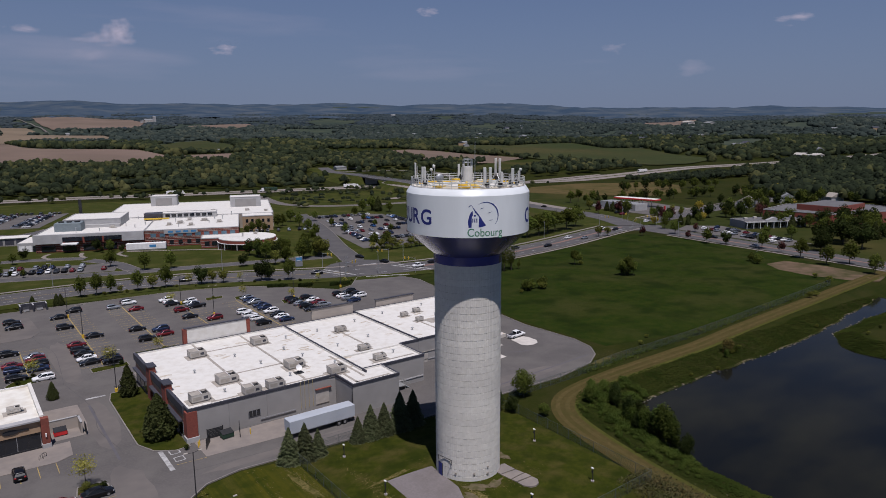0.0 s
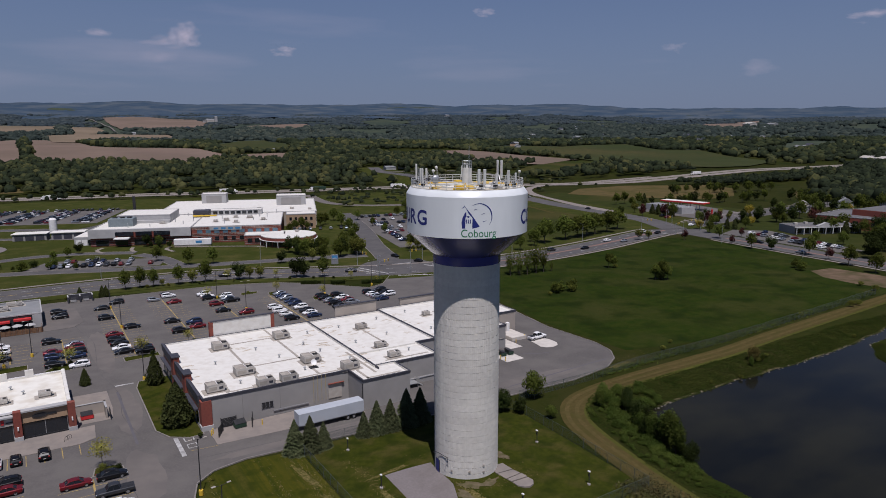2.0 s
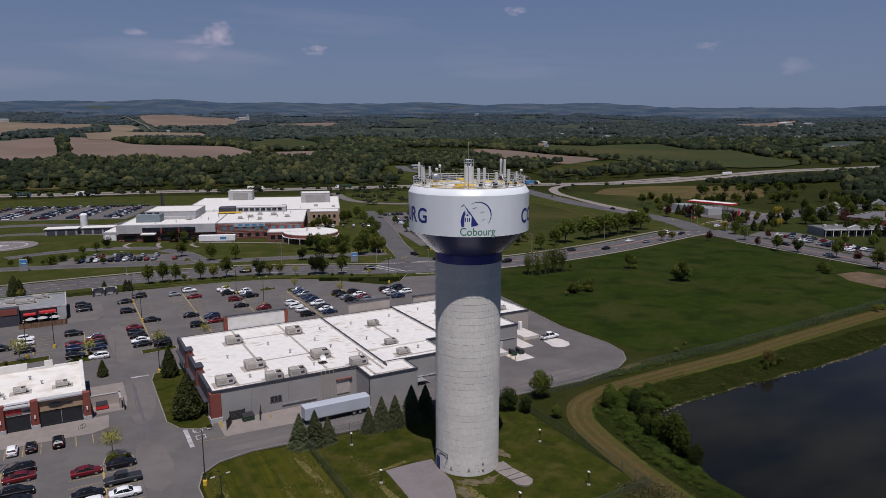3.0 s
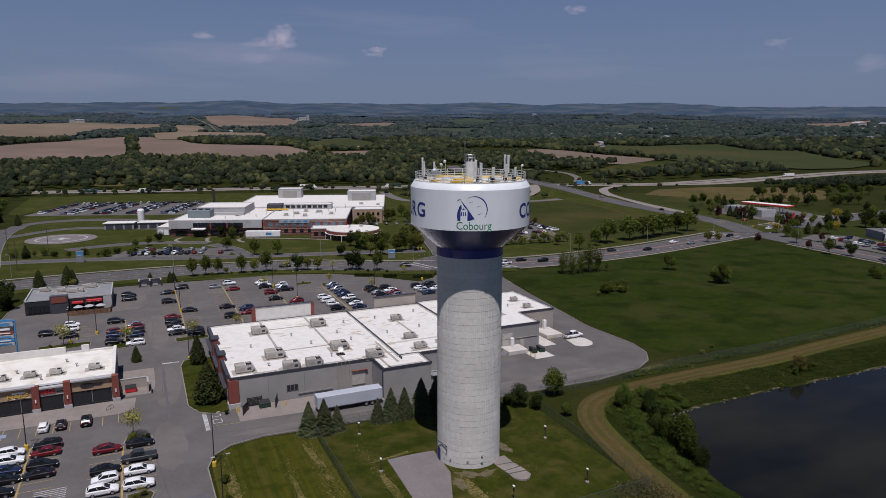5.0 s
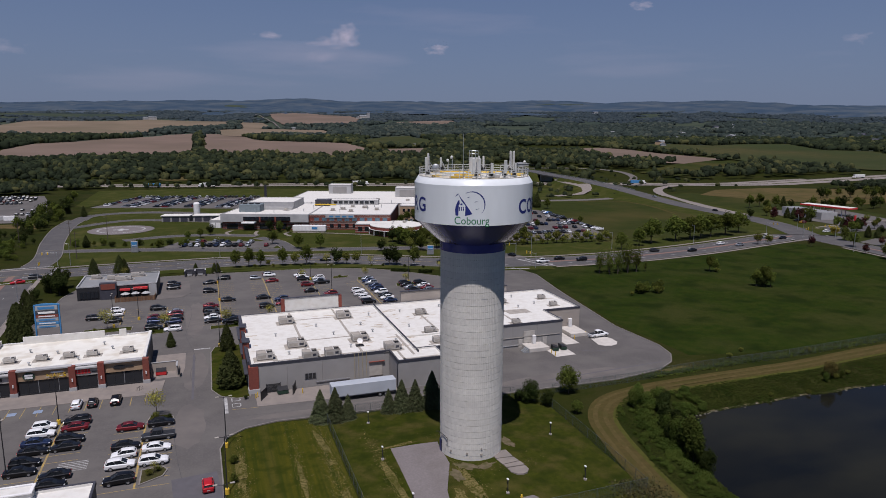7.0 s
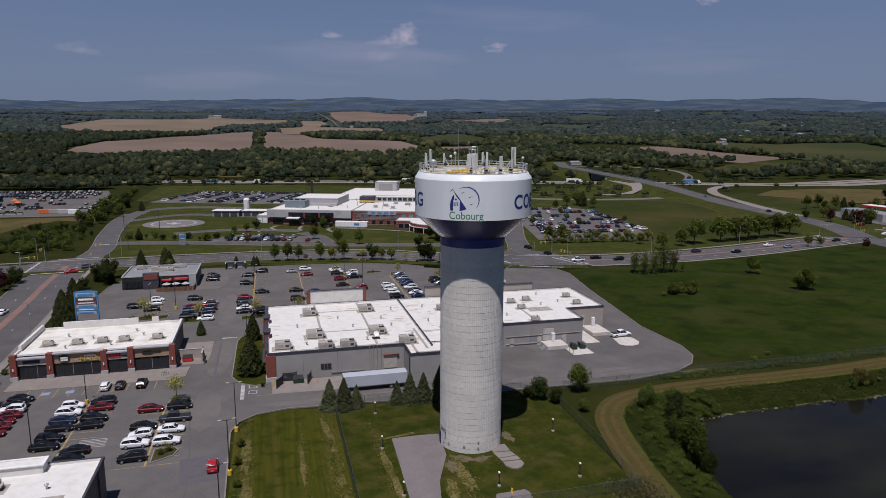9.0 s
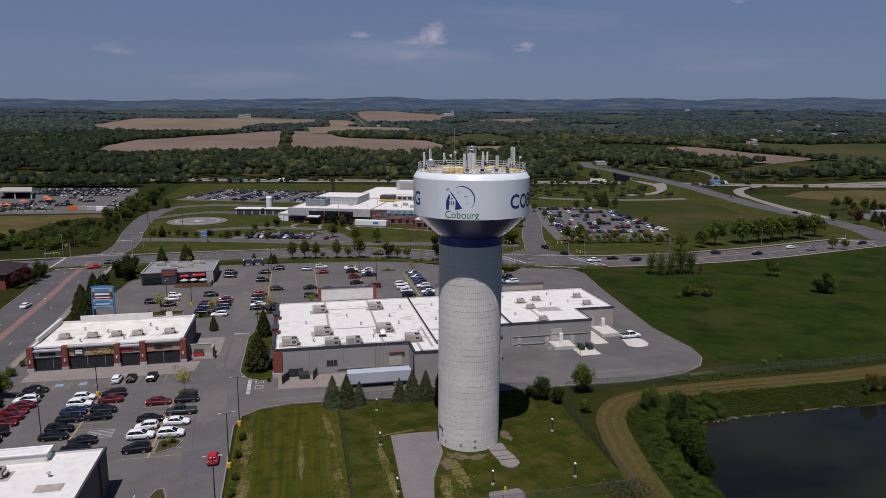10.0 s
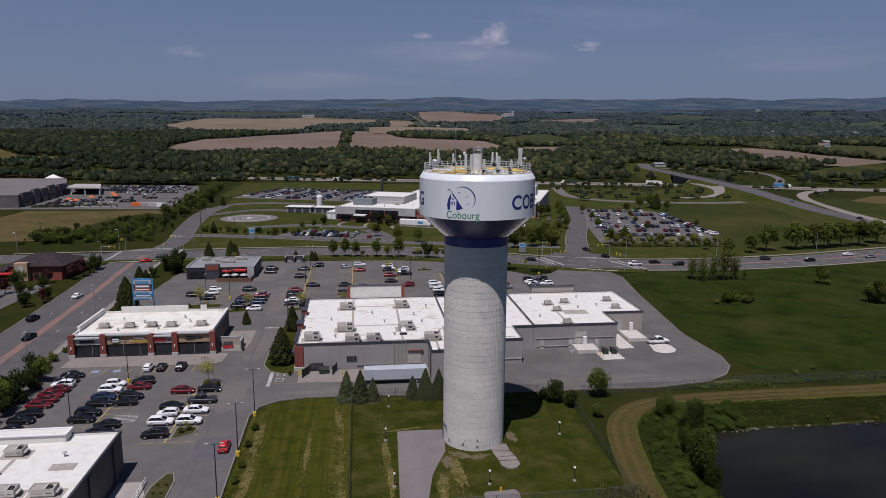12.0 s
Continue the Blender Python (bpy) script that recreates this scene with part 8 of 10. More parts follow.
for x, y, rz, k, c in ((-46, 170, 84, "suv", "k"), (-39, 152, 265, "sedan", "k"), (-44, 196, 86, "sedan", "w"), (-40, 254, 200, "sedan", "R"), (-36, 262, 10, "suv", "g"), (72, 262, 163, "suv", "k"), (118, 243, 155, "sedan", "k"),
                       (152, 247, 100, "sedan", "k"), (149, 263, 280, "sedan", "k"), (158, 229.5, 178, "pickup", "w"), (168, 233, 355, "sedan", "k"), (176, 228, 178, "suv", "k"), (219, 236, 6, "suv", "g"), (236, 231, 186, "sedan", "k"), (262, 242, 8, "sedan", "w"), (268, 236, 190, "sedan", "c"),
                       (300, 252, 12, "pickup", "w"), (305, 246, 190, "sedan", "k"), (346, 256, 10, "sedan", "w"), (322, 196, 268, "sedan", "k"), (312, 168, 85, "sedan", "c"), (354, 352, 82, "sedan", "k"), (362, 430, 88, "sedan", "c"), (-82, 268, 3, "suv", "c"), (-70, 258, 183, "sedan", "w")):
    put_car(k, c, x, y, rz, 0.06 if y < 330 else lifted(x, y) + 0.36, near=False, where="driving on the road")

MIX = "kkkwwwcccggbbrrkkwcB"
SHP = ("sedan", "suv", "suv", "hatch", "sedan")


def far_row(p0, p1, pitch, fill, rz, seed, z=0.03):
    r = random.Random(seed)
    a, b = Vector(p0), Vector(p1)
    n = int((b - a).length / pitch)
    for k in range(n):
        if r.random() < fill:
            q = a.lerp(b, (k + 0.5) / n)
            put_car(SHP[r.randrange(5)], MIX[r.randrange(len(MIX))], q.x, q.y, rz + (180 if r.random() < 0.5 else 0), z, near=False, where="parked far off in a lot")


far_row(hos(-8, -41), hos(36, -41), 2.9, 0.75, 70, 1)
far_row(hos(-10, -52), hos(37, -50), 2.9, 0.92, 70, 2)
for k, (x0, x1, y) in enumerate(((196, 236, 402), (196, 232, 383), (193, 232, 366), (190, 232, 348), (186, 231, 333), (183, 230, 318), (178, 226, 303), (176, 222, 288))):
    far_row((x0, y), (x1, y - 5), 2.8, 0.68, 84, 10 + k)
far_row((174, 300), (196, 384), 3.0, 0.6, -10, 31)
far_row((231, 300), (239, 385), 3.0, 0.6, -5, 32)
far_row((332, 168), (347, 218), 3.2, 0.7, 0, 41, 0.05)
far_row((340, 164), (356, 216), 3.2, 0.7, 0, 42, 0.05)
far_row((362, 286), (376, 312), 4.2, 0.5, 0, 43, 0.05)
far_row(hos(95, 40), hos(128, 40), 2.9, 0.6, 70, 44, 0.0)


def car_shell(cx, cy, rz, colour, verts, faces, mats, z):
    L, W = 2.25, 0.9
    pts = [(-L, -W, 0.25), (L, -W, 0.25), (L, W, 0.25), (-L, W, 0.25), (-L, -W, 0.95), (L, -W * 0.9, 0.75), (L, W * 0.9, 0.75), (-L, W, 0.95),
           (-1.7, -0.75, 1.5), (0.4, -0.75, 1.5), (0.4, 0.75, 1.5), (-1.7, 0.75, 1.5), (1.2, -0.85, 0.97), (1.2, 0.85, 0.97), (-2.1, -0.85, 0.97), (-2.1, 0.85, 0.97)]
    i = len(verts)
    c, s = math.cos(rz), math.sin(rz)
    verts += [(cx + x * c - y * s, cy + x * s + y * c, z + h) for x, y, h in pts]
    for f, g in (((0, 1, 5, 4), 0), ((1, 2, 6, 5), 0), ((2, 3, 7, 6), 0), ((3, 0, 4, 7), 0), ((4, 5, 6, 7), 0), ((8, 9, 10, 11), 0), ((14, 12, 9, 8), 1), ((12, 13, 10, 9), 1), ((13, 15, 11, 10), 1), ((15, 14, 8, 11), 1)):
        faces.append(tuple(i + k for k in f))
        mats.append(8 if g else colour)


def far_cars(label, rows, seed, z=0.03):
    """Cars too far off to pick apart: shells with glass, in one sheet of stuff."""
    r = random.Random(seed)
    verts, faces, mats = [], [], []
    keys = "kwcgbrBo"
    for (p0, p1, rz, fill) in rows:
        a, b = Vector(p0), Vector(p1)
        n = int((b - a).length / 2.85)
        for k in range(n):
            if r.random() < fill:
                q = a.lerp(b, (k + 0.5) / n)
                car_shell(q.x, q.y, radians(rz + 180 * r.randrange(2)), r.choice((0, 0, 0, 0, 1, 1, 1, 2, 2, 3, 3, 4, 5, 5) + ((0, 0, 3, 4) if seed == 3 else ())), verts, faces, mats, z)
    ob = from_faces("distant_cars", verts, faces, PAINT["k"])
    for k in keys[1:]:
        ob.data.materials.append(PAINT[k])
    ob.data.materials.append(M_CARGLASS)
    ob.data.polygons.foreach_set("material_index", mats)
    return tagged(ob, label, "parked cars", kind="stuff")


rows = []
for u in (-122, -106, -100, -84, -78, -62, -56, -40, -34):
    rows.append((hos(u, 104), hos(u, 166), -20, 0.88))
rows.append((hos(-126, 169), hos(-30, 176), 70, 0.8))
far_cars("rows of parked cars in the staff lot", rows, 2)
rows = []
for y, x0, x1, fill in ((456, -166, -120, 0.75), (464, -168, -128, 0.7), (476, -168, -112, 0.6), (484, -170, -116, 0.75), (500, -148, -104, 0.6), (508, -146, -112, 0.4), (526, -144, -110, 0.5), (544, -150, -100, 0.6),
                        (560, -166, -94, 0.7), (570, -176, -96, 0.75), (584, -180, -98, 0.8), (596, -186, -106, 0.85), (470, -90, -80, 0.4), (494, -92, -82, 0.5)):
    rows.append(((x0, y + 4), (x1, y), 88, fill))
far_cars("rows of parked cars in the store lot", rows, 3)
far_cars("parked cars by the brick restaurant", [((-130, 206), (-66, 208), 90, 0.5), ((-130, 190), (-66, 192), 90, 0.5), ((-130, 172), (-70, 176), 90, 0.4)], 4)

# lorries on the highway and a trailer at the dock
def lorry(x, y, rz, colour, label, z, l=15.0):
    t = thing("lorry", label, "lorry", at=(x, y, z), rz=rz)
    part("trailer_box", box_bm(-l / 2, -1.3, 1.1, l / 2 - 3.2, 1.3, 4.0, bevel=0.05), colour, t)
    part("cab", box_bm(l / 2 - 2.8, -1.2, 0.6, l / 2 - 0.4, 1.2, 3.6, bevel=0.15), M_WHITE, t)
    part("windscreen", box_bm(l / 2 - 0.42, -1.0, 2.0, l / 2 - 0.36, 1.0, 3.1), M_CARGLASS, t)
    part("bonnet", box_bm(l / 2 - 0.4, -1.0, 0.6, l / 2 + 1.0, 1.0, 1.9, bevel=0.15), M_WHITE, t)
    for k in (-l / 2 + 1.2, -l / 2 + 2.4, l / 2 - 3.0, l / 2 + 0.3):
        for s in (-1, 1):
            part("wheel", rod_bm((k, s * 1.25, 0.5), (k, s * 0.95, 0.5), 0.5, n=12), M_TYRE, t)


for x, y, rz, mt, lb in ((-20, 661, 160, M_BLUE, "blue lorry on the highway"), (28, 652, 160, M_WHITE, "white lorry on the highway"), (170, 634, 350, M_WHITE, "white lorry on the highway"), (440, 562, 345, M_BLUE, "blue lorry on the highway"), (250, 612, 165, M_DUMP, "green coach on the highway"), (330, 598, 345, M_WHITE, "white lorry on the highway"), (700, 528, 178, M_WHITE, "white lorry on the highway")):
    lorry(x, y, rz, mt, lb, height(x, y) + 0.31)
dock = thing("dock_trailer", "long white box trailer parked at the loading dock", "trailer", at=(0, 0, 0))
part("box", box_bm(47.6, 110.9, 1.1, 61.3, 113.5, 3.5, bevel=0.05), M_TRAILER, dock, "white trailer box")
part("side_skirt", box_bm(48.0, 110.95, 1.0, 60.9, 111.02, 1.18), M_GALV, dock)
part("frame", box_bm(48, 111.6, 0.85, 61.0, 112.8, 1.15), M_DARK, dock)
for x in (57.8, 59.1):
    for y in (111.0, 113.1):
        w = part("wheel", rod_bm((x, y, 0.5), (x, y + 0.35, 0.5), 0.5, n=16), M_TYRE, dock)
        part("rim", rod_bm((x, y - 0.02, 0.5), (x, y + 0.37, 0.5), 0.27, n=10), M_RIM, w)
for y in (111.2, 113.1):
    part("landing_leg", box_bm(50.4, y, 0.0, 50.6, y + 0.15, 1.1), M_DARK, dock)
part("rear_bar", box_bm(61.1, 111.1, 0.55, 61.28, 113.3, 0.75), M_DARK, dock)

# ---- trees and woods ----
def quad_mesh(name, quads, material, parent=None, label="", m=None):
    """Many loose four-cornered leaves (n x 4 x 3) as one mesh."""
    q = np.asarray(quads, dtype=np.float32)
    n = len(q)
    me = bpy.data.meshes.new(name)
    me.vertices.add(n * 4)
    me.vertices.foreach_set("co", q.reshape(-1))
    me.loops.add(n * 4)
    me.loops.foreach_set("vertex_index", np.arange(n * 4, dtype=np.int32))
    me.polygons.add(n)
    me.polygons.foreach_set("loop_start", np.arange(0, n * 4, 4, dtype=np.int32))
    me.polygons.foreach_set("loop_total", np.full(n, 4, dtype=np.int32))
    me.update(calc_edges=True)
    me.validate()
    return link_mesh(name, me, material, parent, label, m)


def leaves(rng, centres, size, up=0.35, out=None, loose=0.42):
    """Leaf sprays at the centres, turned at random but leaning skywards, or outwards where out says."""
    n = len(centres)
    nrm = rng.normal(size=(n, 3))
    if out is None:
        nrm[:, 2] = np.abs(nrm[:, 2]) + up
    else:
        nrm = nrm * loose + out
        nrm[:, 2] += up
    nrm /= np.linalg.norm(nrm, axis=1)[:, None]
    ref = rng.normal(size=(n, 3))
    a = np.cross(nrm, ref)
    a /= np.linalg.norm(a, axis=1)[:, None] + 1e-9
    b = np.cross(nrm, a)
    s = (size * rng.uniform(0.6, 1.35, n))[:, None]
    a, b = a * s * 0.5, b * s * 0.5 * rng.uniform(0.6, 1.0, n)[:, None]
    return np.stack([centres - a - b * 0.7, centres + a - b, centres + a * 0.8 + b, centres - a * 0.9 + b * 0.8], axis=1)


def crown_points(rng, n, lobes, r, h, z0, hollow=0.45):
    c = rng.normal(size=(lobes, 3))
    c /= np.linalg.norm(c, axis=1)[:, None]
    c *= rng.uniform(0.35, 0.68, lobes)[:, None]
    c[0] = 0
    rad = rng.uniform(0.36, 0.58, lobes)
    k = rng.integers(0, lobes, n)
    d = rng.normal(size=(n, 3))
    d /= np.linalg.norm(d, axis=1)[:, None]
    p = c[k] + d * (rad[k] * rng.uniform(hollow, 1.08, n) ** 0.6)[:, None]
    return p * np.array([r, r, h / 2]) + np.array([0, 0, z0 + h / 2]), d


def broadleaf(seed, material, h=7.0, r=2.6, leaf=0.36, n=1300, lobes=16, label="green leafy tree with an uneven crown", name="tree", z_low=0.17, trunk=0.14):
    rng = np.random.default_rng(seed)
    root = thing(name, label, "bush" if name == "bush" else "tree", "trees" if name == "tree" else "bushes")
    bm = bmesh.new()
    top = h * (z_low + 0.35)
    rod(bm, (0, 0, -0.3), (0.05 * h * 0.1, 0, top * 0.55), trunk * h / 7, trunk * 0.75 * h / 7, n=7)
    rod(bm, (0.005 * h, 0, top * 0.55), (0, 0.02 * h, top), trunk * 0.75 * h / 7, trunk * 0.3 * h / 7, n=6)
    for k in range(5):
        a = k * 2.4 + seed
        rod(bm, (0, 0, top * (0.5 + 0.08 * k)), (r * 0.6 * math.cos(a), r * 0.6 * math.sin(a), top * (0.5 + 0.08 * k) + h * 0.2), trunk * 0.4 * h / 7, trunk * 0.12 * h / 7, n=5)
    part("trunk", bm, M_BARK, root)
    pts_, way = crown_points(rng, n, lobes, r, h * (1 - z_low), h * z_low)
    quad_mesh("crown", leaves(rng, pts_, leaf, 0.25, way), material, root)
    return root


def spruce(seed, h=7.0, r=1.7, n=1100, label="dark green spruce with drooping branches", material=None):
    """A cone of whorled boughs, each a fan of small needle sprays that droop at the tip."""
    rng = np.random.default_rng(seed)
    root = thing("spruce", label, "tree", "spruces")
    part("trunk", rod_bm((0, 0, -0.2), (0, 0, h * 0.95), 0.14 * h / 7, 0.02, n=7), M_BARK, root)
    boughs = 520
    lift = np.sort(rng.uniform(0.0, 1.0, boughs)) ** 1.25
    turn = np.arange(boughs) * 2.399 + rng.normal(size=boughs) * 0.25
    length = (1 - lift) ** 0.85 * r * rng.uniform(0.72, 1.05, boughs)
    k = rng.integers(0, boughs, n)
    along = rng.uniform(0.12, 1.0, n) ** 0.55
    a = turn[k] + rng.normal(size=n) * 0.16 / (0.3 + along)
    reach = along * length[k] + 0.03
    z = 0.2 + lift[k] * (h - 0.35) - 0.30 * reach * along + rng.normal(size=n) * 0.07
    c = np.stack([reach * np.cos(a), reach * np.sin(a), np.maximum(z, 0.05)], axis=1)
    out = np.stack([np.cos(a), np.sin(a), -0.30 + rng.normal(size=n) * 0.25], axis=1)
    side = np.stack([-np.sin(a), np.cos(a), rng.normal(size=n) * 0.5], axis=1)
    L = (rng.uniform(0.09, 0.19, n) * (0.6 + 0.5 * (1 - lift[k])))[:, None]
    W = rng.uniform(0.05, 0.10, n)[:, None]
    quad_mesh("crown", np.stack([c - out * L - side * W, c + out * L - side * W * 0.5, c + out * L + side * W * 0.5, c - out * L + side * W], axis=1), material or M_NEEDLE, root)
    return root


def dense_conifer(seed, h=7.0, r=2.3, n=5200):
    """An egg-shaped evergreen with a ragged surface of short sprays."""
    rng = np.random.default_rng(seed)
    root = thing("conifer", "broad dark green conifer with a dense crown", "tree", "conifers")
    part("trunk", rod_bm((0, 0, -0.2), (0, 0, h * 0.9), 0.15, 0.02, n=7), M_BARK, root)
    lift = rng.uniform(0.0, 1.0, n) ** 1.2
    a = rng.uniform(0, 2 * np.pi, n)
    shape = np.minimum(1.0, 0.62 + lift * 2.2) * (1 - lift) ** 0.72
    lump = 1 + 0.13 * np.sin(5 * a + 11 * lift + seed) + 0.10 * np.sin(9 * a - 23 * lift)
    reach = r * shape * lump * rng.uniform(0.35, 1.0, n) ** 0.4
    c = np.stack([reach * np.cos(a), reach * np.sin(a), 0.15 + lift * (h - 0.3)], axis=1)
    out = np.stack([np.cos(a), np.sin(a), 0.25 + 0 * a], axis=1)
    quad_mesh("crown", leaves(rng, c, 0.25, 0.1, out, 0.8), M_FIR, root)
    return root


stock = {}
for hedge, c in HEDGES:
    quad_mesh("hedge_leaves", leaves(np.random.default_rng(3), c, 0.3, 0.4), M_LEAF_DARK, hedge)
    part("hedge_core", box_bm(c[:, 0].min(), -0.6, 0.0, c[:, 0].max(), 0.6, 1.15), M_LEAF_DARK, hedge)


def plant(kind, x, y, h, z=None, wide=1.0):
    """A tree of a kind, scaled to its height, on the ground."""
    make = {"oak": lambda: broadleaf(3, M_LEAF, r=2.35, label="green leafy tree with a full rounded crown"), "ash": lambda: broadleaf(8, M_LEAF, r=2.2, lobes=12, label="green tree with an open crown"),
            "young": lambda: broadleaf(14, M_LEAF_YOUNG, r=2.9, n=800, leaf=0.21, lobes=26, label="young yellow-green tree with a thin crown", z_low=0.28, trunk=0.09),
            "lime": lambda: broadleaf(21, M_LEAF_LIGHT, r=2.5, n=1000, label="bright green leafy young tree"), "dark": lambda: broadleaf(27, M_LEAF_DARK, r=2.7, label="dark green tree with dense leaves"),
            "maple": lambda: broadleaf(33, M_LEAF_RED, r=2.4, label="dark purple-leaved tree by the road"), "gold": lambda: broadleaf(39, M_LEAF_YELLOW, r=2.8, label="yellow blossoming tree among others"),
            "poplar": lambda: broadleaf(45, M_LEAF, r=1.5, n=700, leaf=0.2, lobes=40, label="tall poplar with a thin crown", z_low=0.12),
            "bush": lambda: broadleaf(51, M_LEAF, h=7, r=3.6, n=1500, lobes=18, leaf=0.42, label="green rounded bush in rough grass", name="bush", z_low=0.02), "darkbush": lambda: broadleaf(57, M_LEAF_DARK, h=7, r=3.8, n=1500, lobes=18, leaf=0.42, label="dark green dense leafy bush", name="bush", z_low=0.02),
            "limebush": lambda: broadleaf(63, M_LEAF_LIGHT, h=7, r=4.0, n=1300, lobes=16, leaf=0.42, label="pale green low spreading bush", name="bush", z_low=0.02),
            "round": lambda: broadleaf(69, M_LEAF, r=3.2, n=3600, leaf=0.27, lobes=14, label="full round-crowned green tree", z_low=0.12), "plum": lambda: broadleaf(75, M_LEAF_DARK, r=3.6, n=3600, leaf=0.27, lobes=12, label="dark dense shrub by the fence", z_low=0.05),
            "scrub": lambda: broadleaf(87, M_LEAF_BANK, h=7, r=6.0, n=2200, leaf=0.46, lobes=34, label="low green scrub on the pond bank", name="bush", z_low=0.0, trunk=0.05),
            "alder": lambda: broadleaf(91, M_LEAF_BANK, r=1.9, n=2400, leaf=0.24, lobes=30, label="slender green tree beside the pond", z_low=0.08, trunk=0.08), "darkalder": lambda: broadleaf(95, M_LEAF_DARK, r=2.0, n=2400, leaf=0.24, lobes=30, label="slender dark tree beside the pond", z_low=0.08, trunk=0.08),
            "spruce": lambda: spruce(2, n=9000), "fir": lambda: dense_conifer(5), "gold_scrub": lambda: broadleaf(99, M_DRYLEAF, r=2.4, n=1500, leaf=0.26, lobes=24, label="yellow-brown young tree on the bank", z_low=0.05), "reddark": lambda: broadleaf(81, M_LEAF_RED, h=7, r=3.6, n=700, lobes=9, label="low bush with purple leaves", name="bush", z_low=0.02)}
    m = Matrix.Translation((x, y, height(x, y) if z is None else z)) @ Matrix.Rotation((x * 7.3 + y * 3.1) % 6.283, 4, "Z") @ Matrix.Diagonal((h / 7 * wide, h / 7 * wide, h / 7, 1))
    if kind not in stock:
        stock[kind] = make[kind]()
        stock[kind].matrix_basis = m
        stock[kind]["done"] = 1
        return stock[kind]
    o = copy_thing(stock[kind], Matrix.Identity(4))
    o.matrix_basis = m
    return o


def thicket(name, label, category, items, every=2):
    """Many plants that nobody could count, as one mesh; the kinds are those already in stock."""
    verts, sizes, slots, mats, total, loops = [], [], [], [], 0, []
    for kind, x, y, h in items:
        m = np.array(Matrix.Translation((x, y, height(x, y))) @ Matrix.Rotation((x * 7.3 + y * 3.1) % 6.283, 4, "Z") @ Matrix.Scale(h / 7, 4))
        for piece in stock[kind].children:
            me = piece.data
            co = np.empty(len(me.vertices) * 3, dtype=np.float32)
            me.vertices.foreach_get("co", co)
            idx = np.empty(len(me.loops), dtype=np.int32)
            me.loops.foreach_get("vertex_index", idx)
            cnt = np.empty(len(me.polygons), dtype=np.int32)
            me.polygons.foreach_get("loop_total", cnt)
            if me.materials[0] not in mats:
                mats.append(me.materials[0])
            co = co.reshape(-1, 3)
            if piece.name.startswith("crown"):
                leaf = co.reshape(-1, 4, 3)[::every]
                mid = leaf.mean(axis=1, keepdims=True)
                co = (mid + (leaf - mid) * (0.9 * every ** 0.5)).reshape(-1, 3)
                idx, cnt = np.arange(len(co), dtype=np.int32), np.full(len(leaf), 4, dtype=np.int32)
            verts.append(co @ m[:3, :3].T + m[:3, 3])
            loops.append(idx + total)
            sizes.append(cnt)
            slots.append(np.full(len(cnt), mats.index(me.materials[0]), dtype=np.int32))
            total += len(co)
    v, lp, sz = np.concatenate(verts).astype(np.float32), np.concatenate(loops).astype(np.int32), np.concatenate(sizes).astype(np.int32)
    me = bpy.data.meshes.new(name)
    me.vertices.add(len(v))
    me.vertices.foreach_set("co", v.reshape(-1))
    me.loops.add(len(lp))
    me.loops.foreach_set("vertex_index", lp)
    me.polygons.add(len(sz))
    me.polygons.foreach_set("loop_start", (np.cumsum(sz) - sz).astype(np.int32))
    me.polygons.foreach_set("loop_total", sz)
    for one in mats:
        me.materials.append(one)
    me.polygons.foreach_set("material_index", np.concatenate(slots))
    me.update(calc_edges=True)
    return tagged(link_mesh(name, me, None), label, category, kind="stuff")


SCRUB_WEST, ROW_WEST, BANK_SCRUB, WOOD_EDGE = [], [], [], []


def row_of(kind, *places, z=None):
    for x, y, h in places:
        plant(kind, x, y, h, z)


for x, y, h in ((44.0, 103.2, 6.4), (46.8, 102.8, 6.6), (49.3, 102.8, 4.9), (57.5, 103.0, 4.9), (60.2, 102.9, 6.5), (62.9, 102.5, 6.3), (66.5, 102.6, 7.6), (69.8, 103.0, 7.0)):
    plant("spruce", x, y, h, wide=1.52)
plant("fir", 28.4, 126.8, 8.8, 0.1, 1.2)
plant("fir", 28.5, 152.4, 7.2, 0.1, 0.95)
row_of("fir", (27.4, 132.0, 2.6), z=0.1)
row_of("round", (96.4, 99.8, 6.2), (92.6, 90.0, 2.8))
row_of("plum", (86.2, 98.4, 5.0), (89.0, 95.6, 3.6), (84.6, 99.6, 2.6))
row_of("young", (14.0, 115.0, 6.0), (12.8, 176.6, 5.4), (29.0, 175.0, 5.8), (-2.4, 181.4, 6.6), (41.5, 180.0, 4.4), (57.5, 227.6, 4.6), (92.4, 209.8, 4.4), (80.4, 223.6, 4.6), (15.0, 91.6, 2.2), z=0.1)
row_of("limebush", (14.2, 91.0, 1.2), (15.6, 92.2, 1.0), (13.8, 113.8, 1.6), (43, 179.2, 1.5), (61.6, 227.4, 1.4), (71.6, 228.6, 1.0), (-5.4, 180.4, 1.2), (13.0, 177.6, 1.3), z=0.1)
row_of("darkbush", (31.0, 118.7, 1.0), (16.4, 113.6, 1.1), (9.6, 175.0, 1.2), (31.6, 175.2, 1.3), z=0.1)
for k in range(5):
    for j in range(2):
        plant("limebush", 15.3 + j * 1.2, 62 + k * 2.6, 0.55, 0.14)
# foot of the lawn by the lane
row_of("bush", (27.4, 91, 1.6), (27.2, 84.5, 1.5), (27.2, 77, 1.5), (27.0, 72, 1.6), (27.3, 66, 1.5), (27.6, 59, 1.5), z=0)
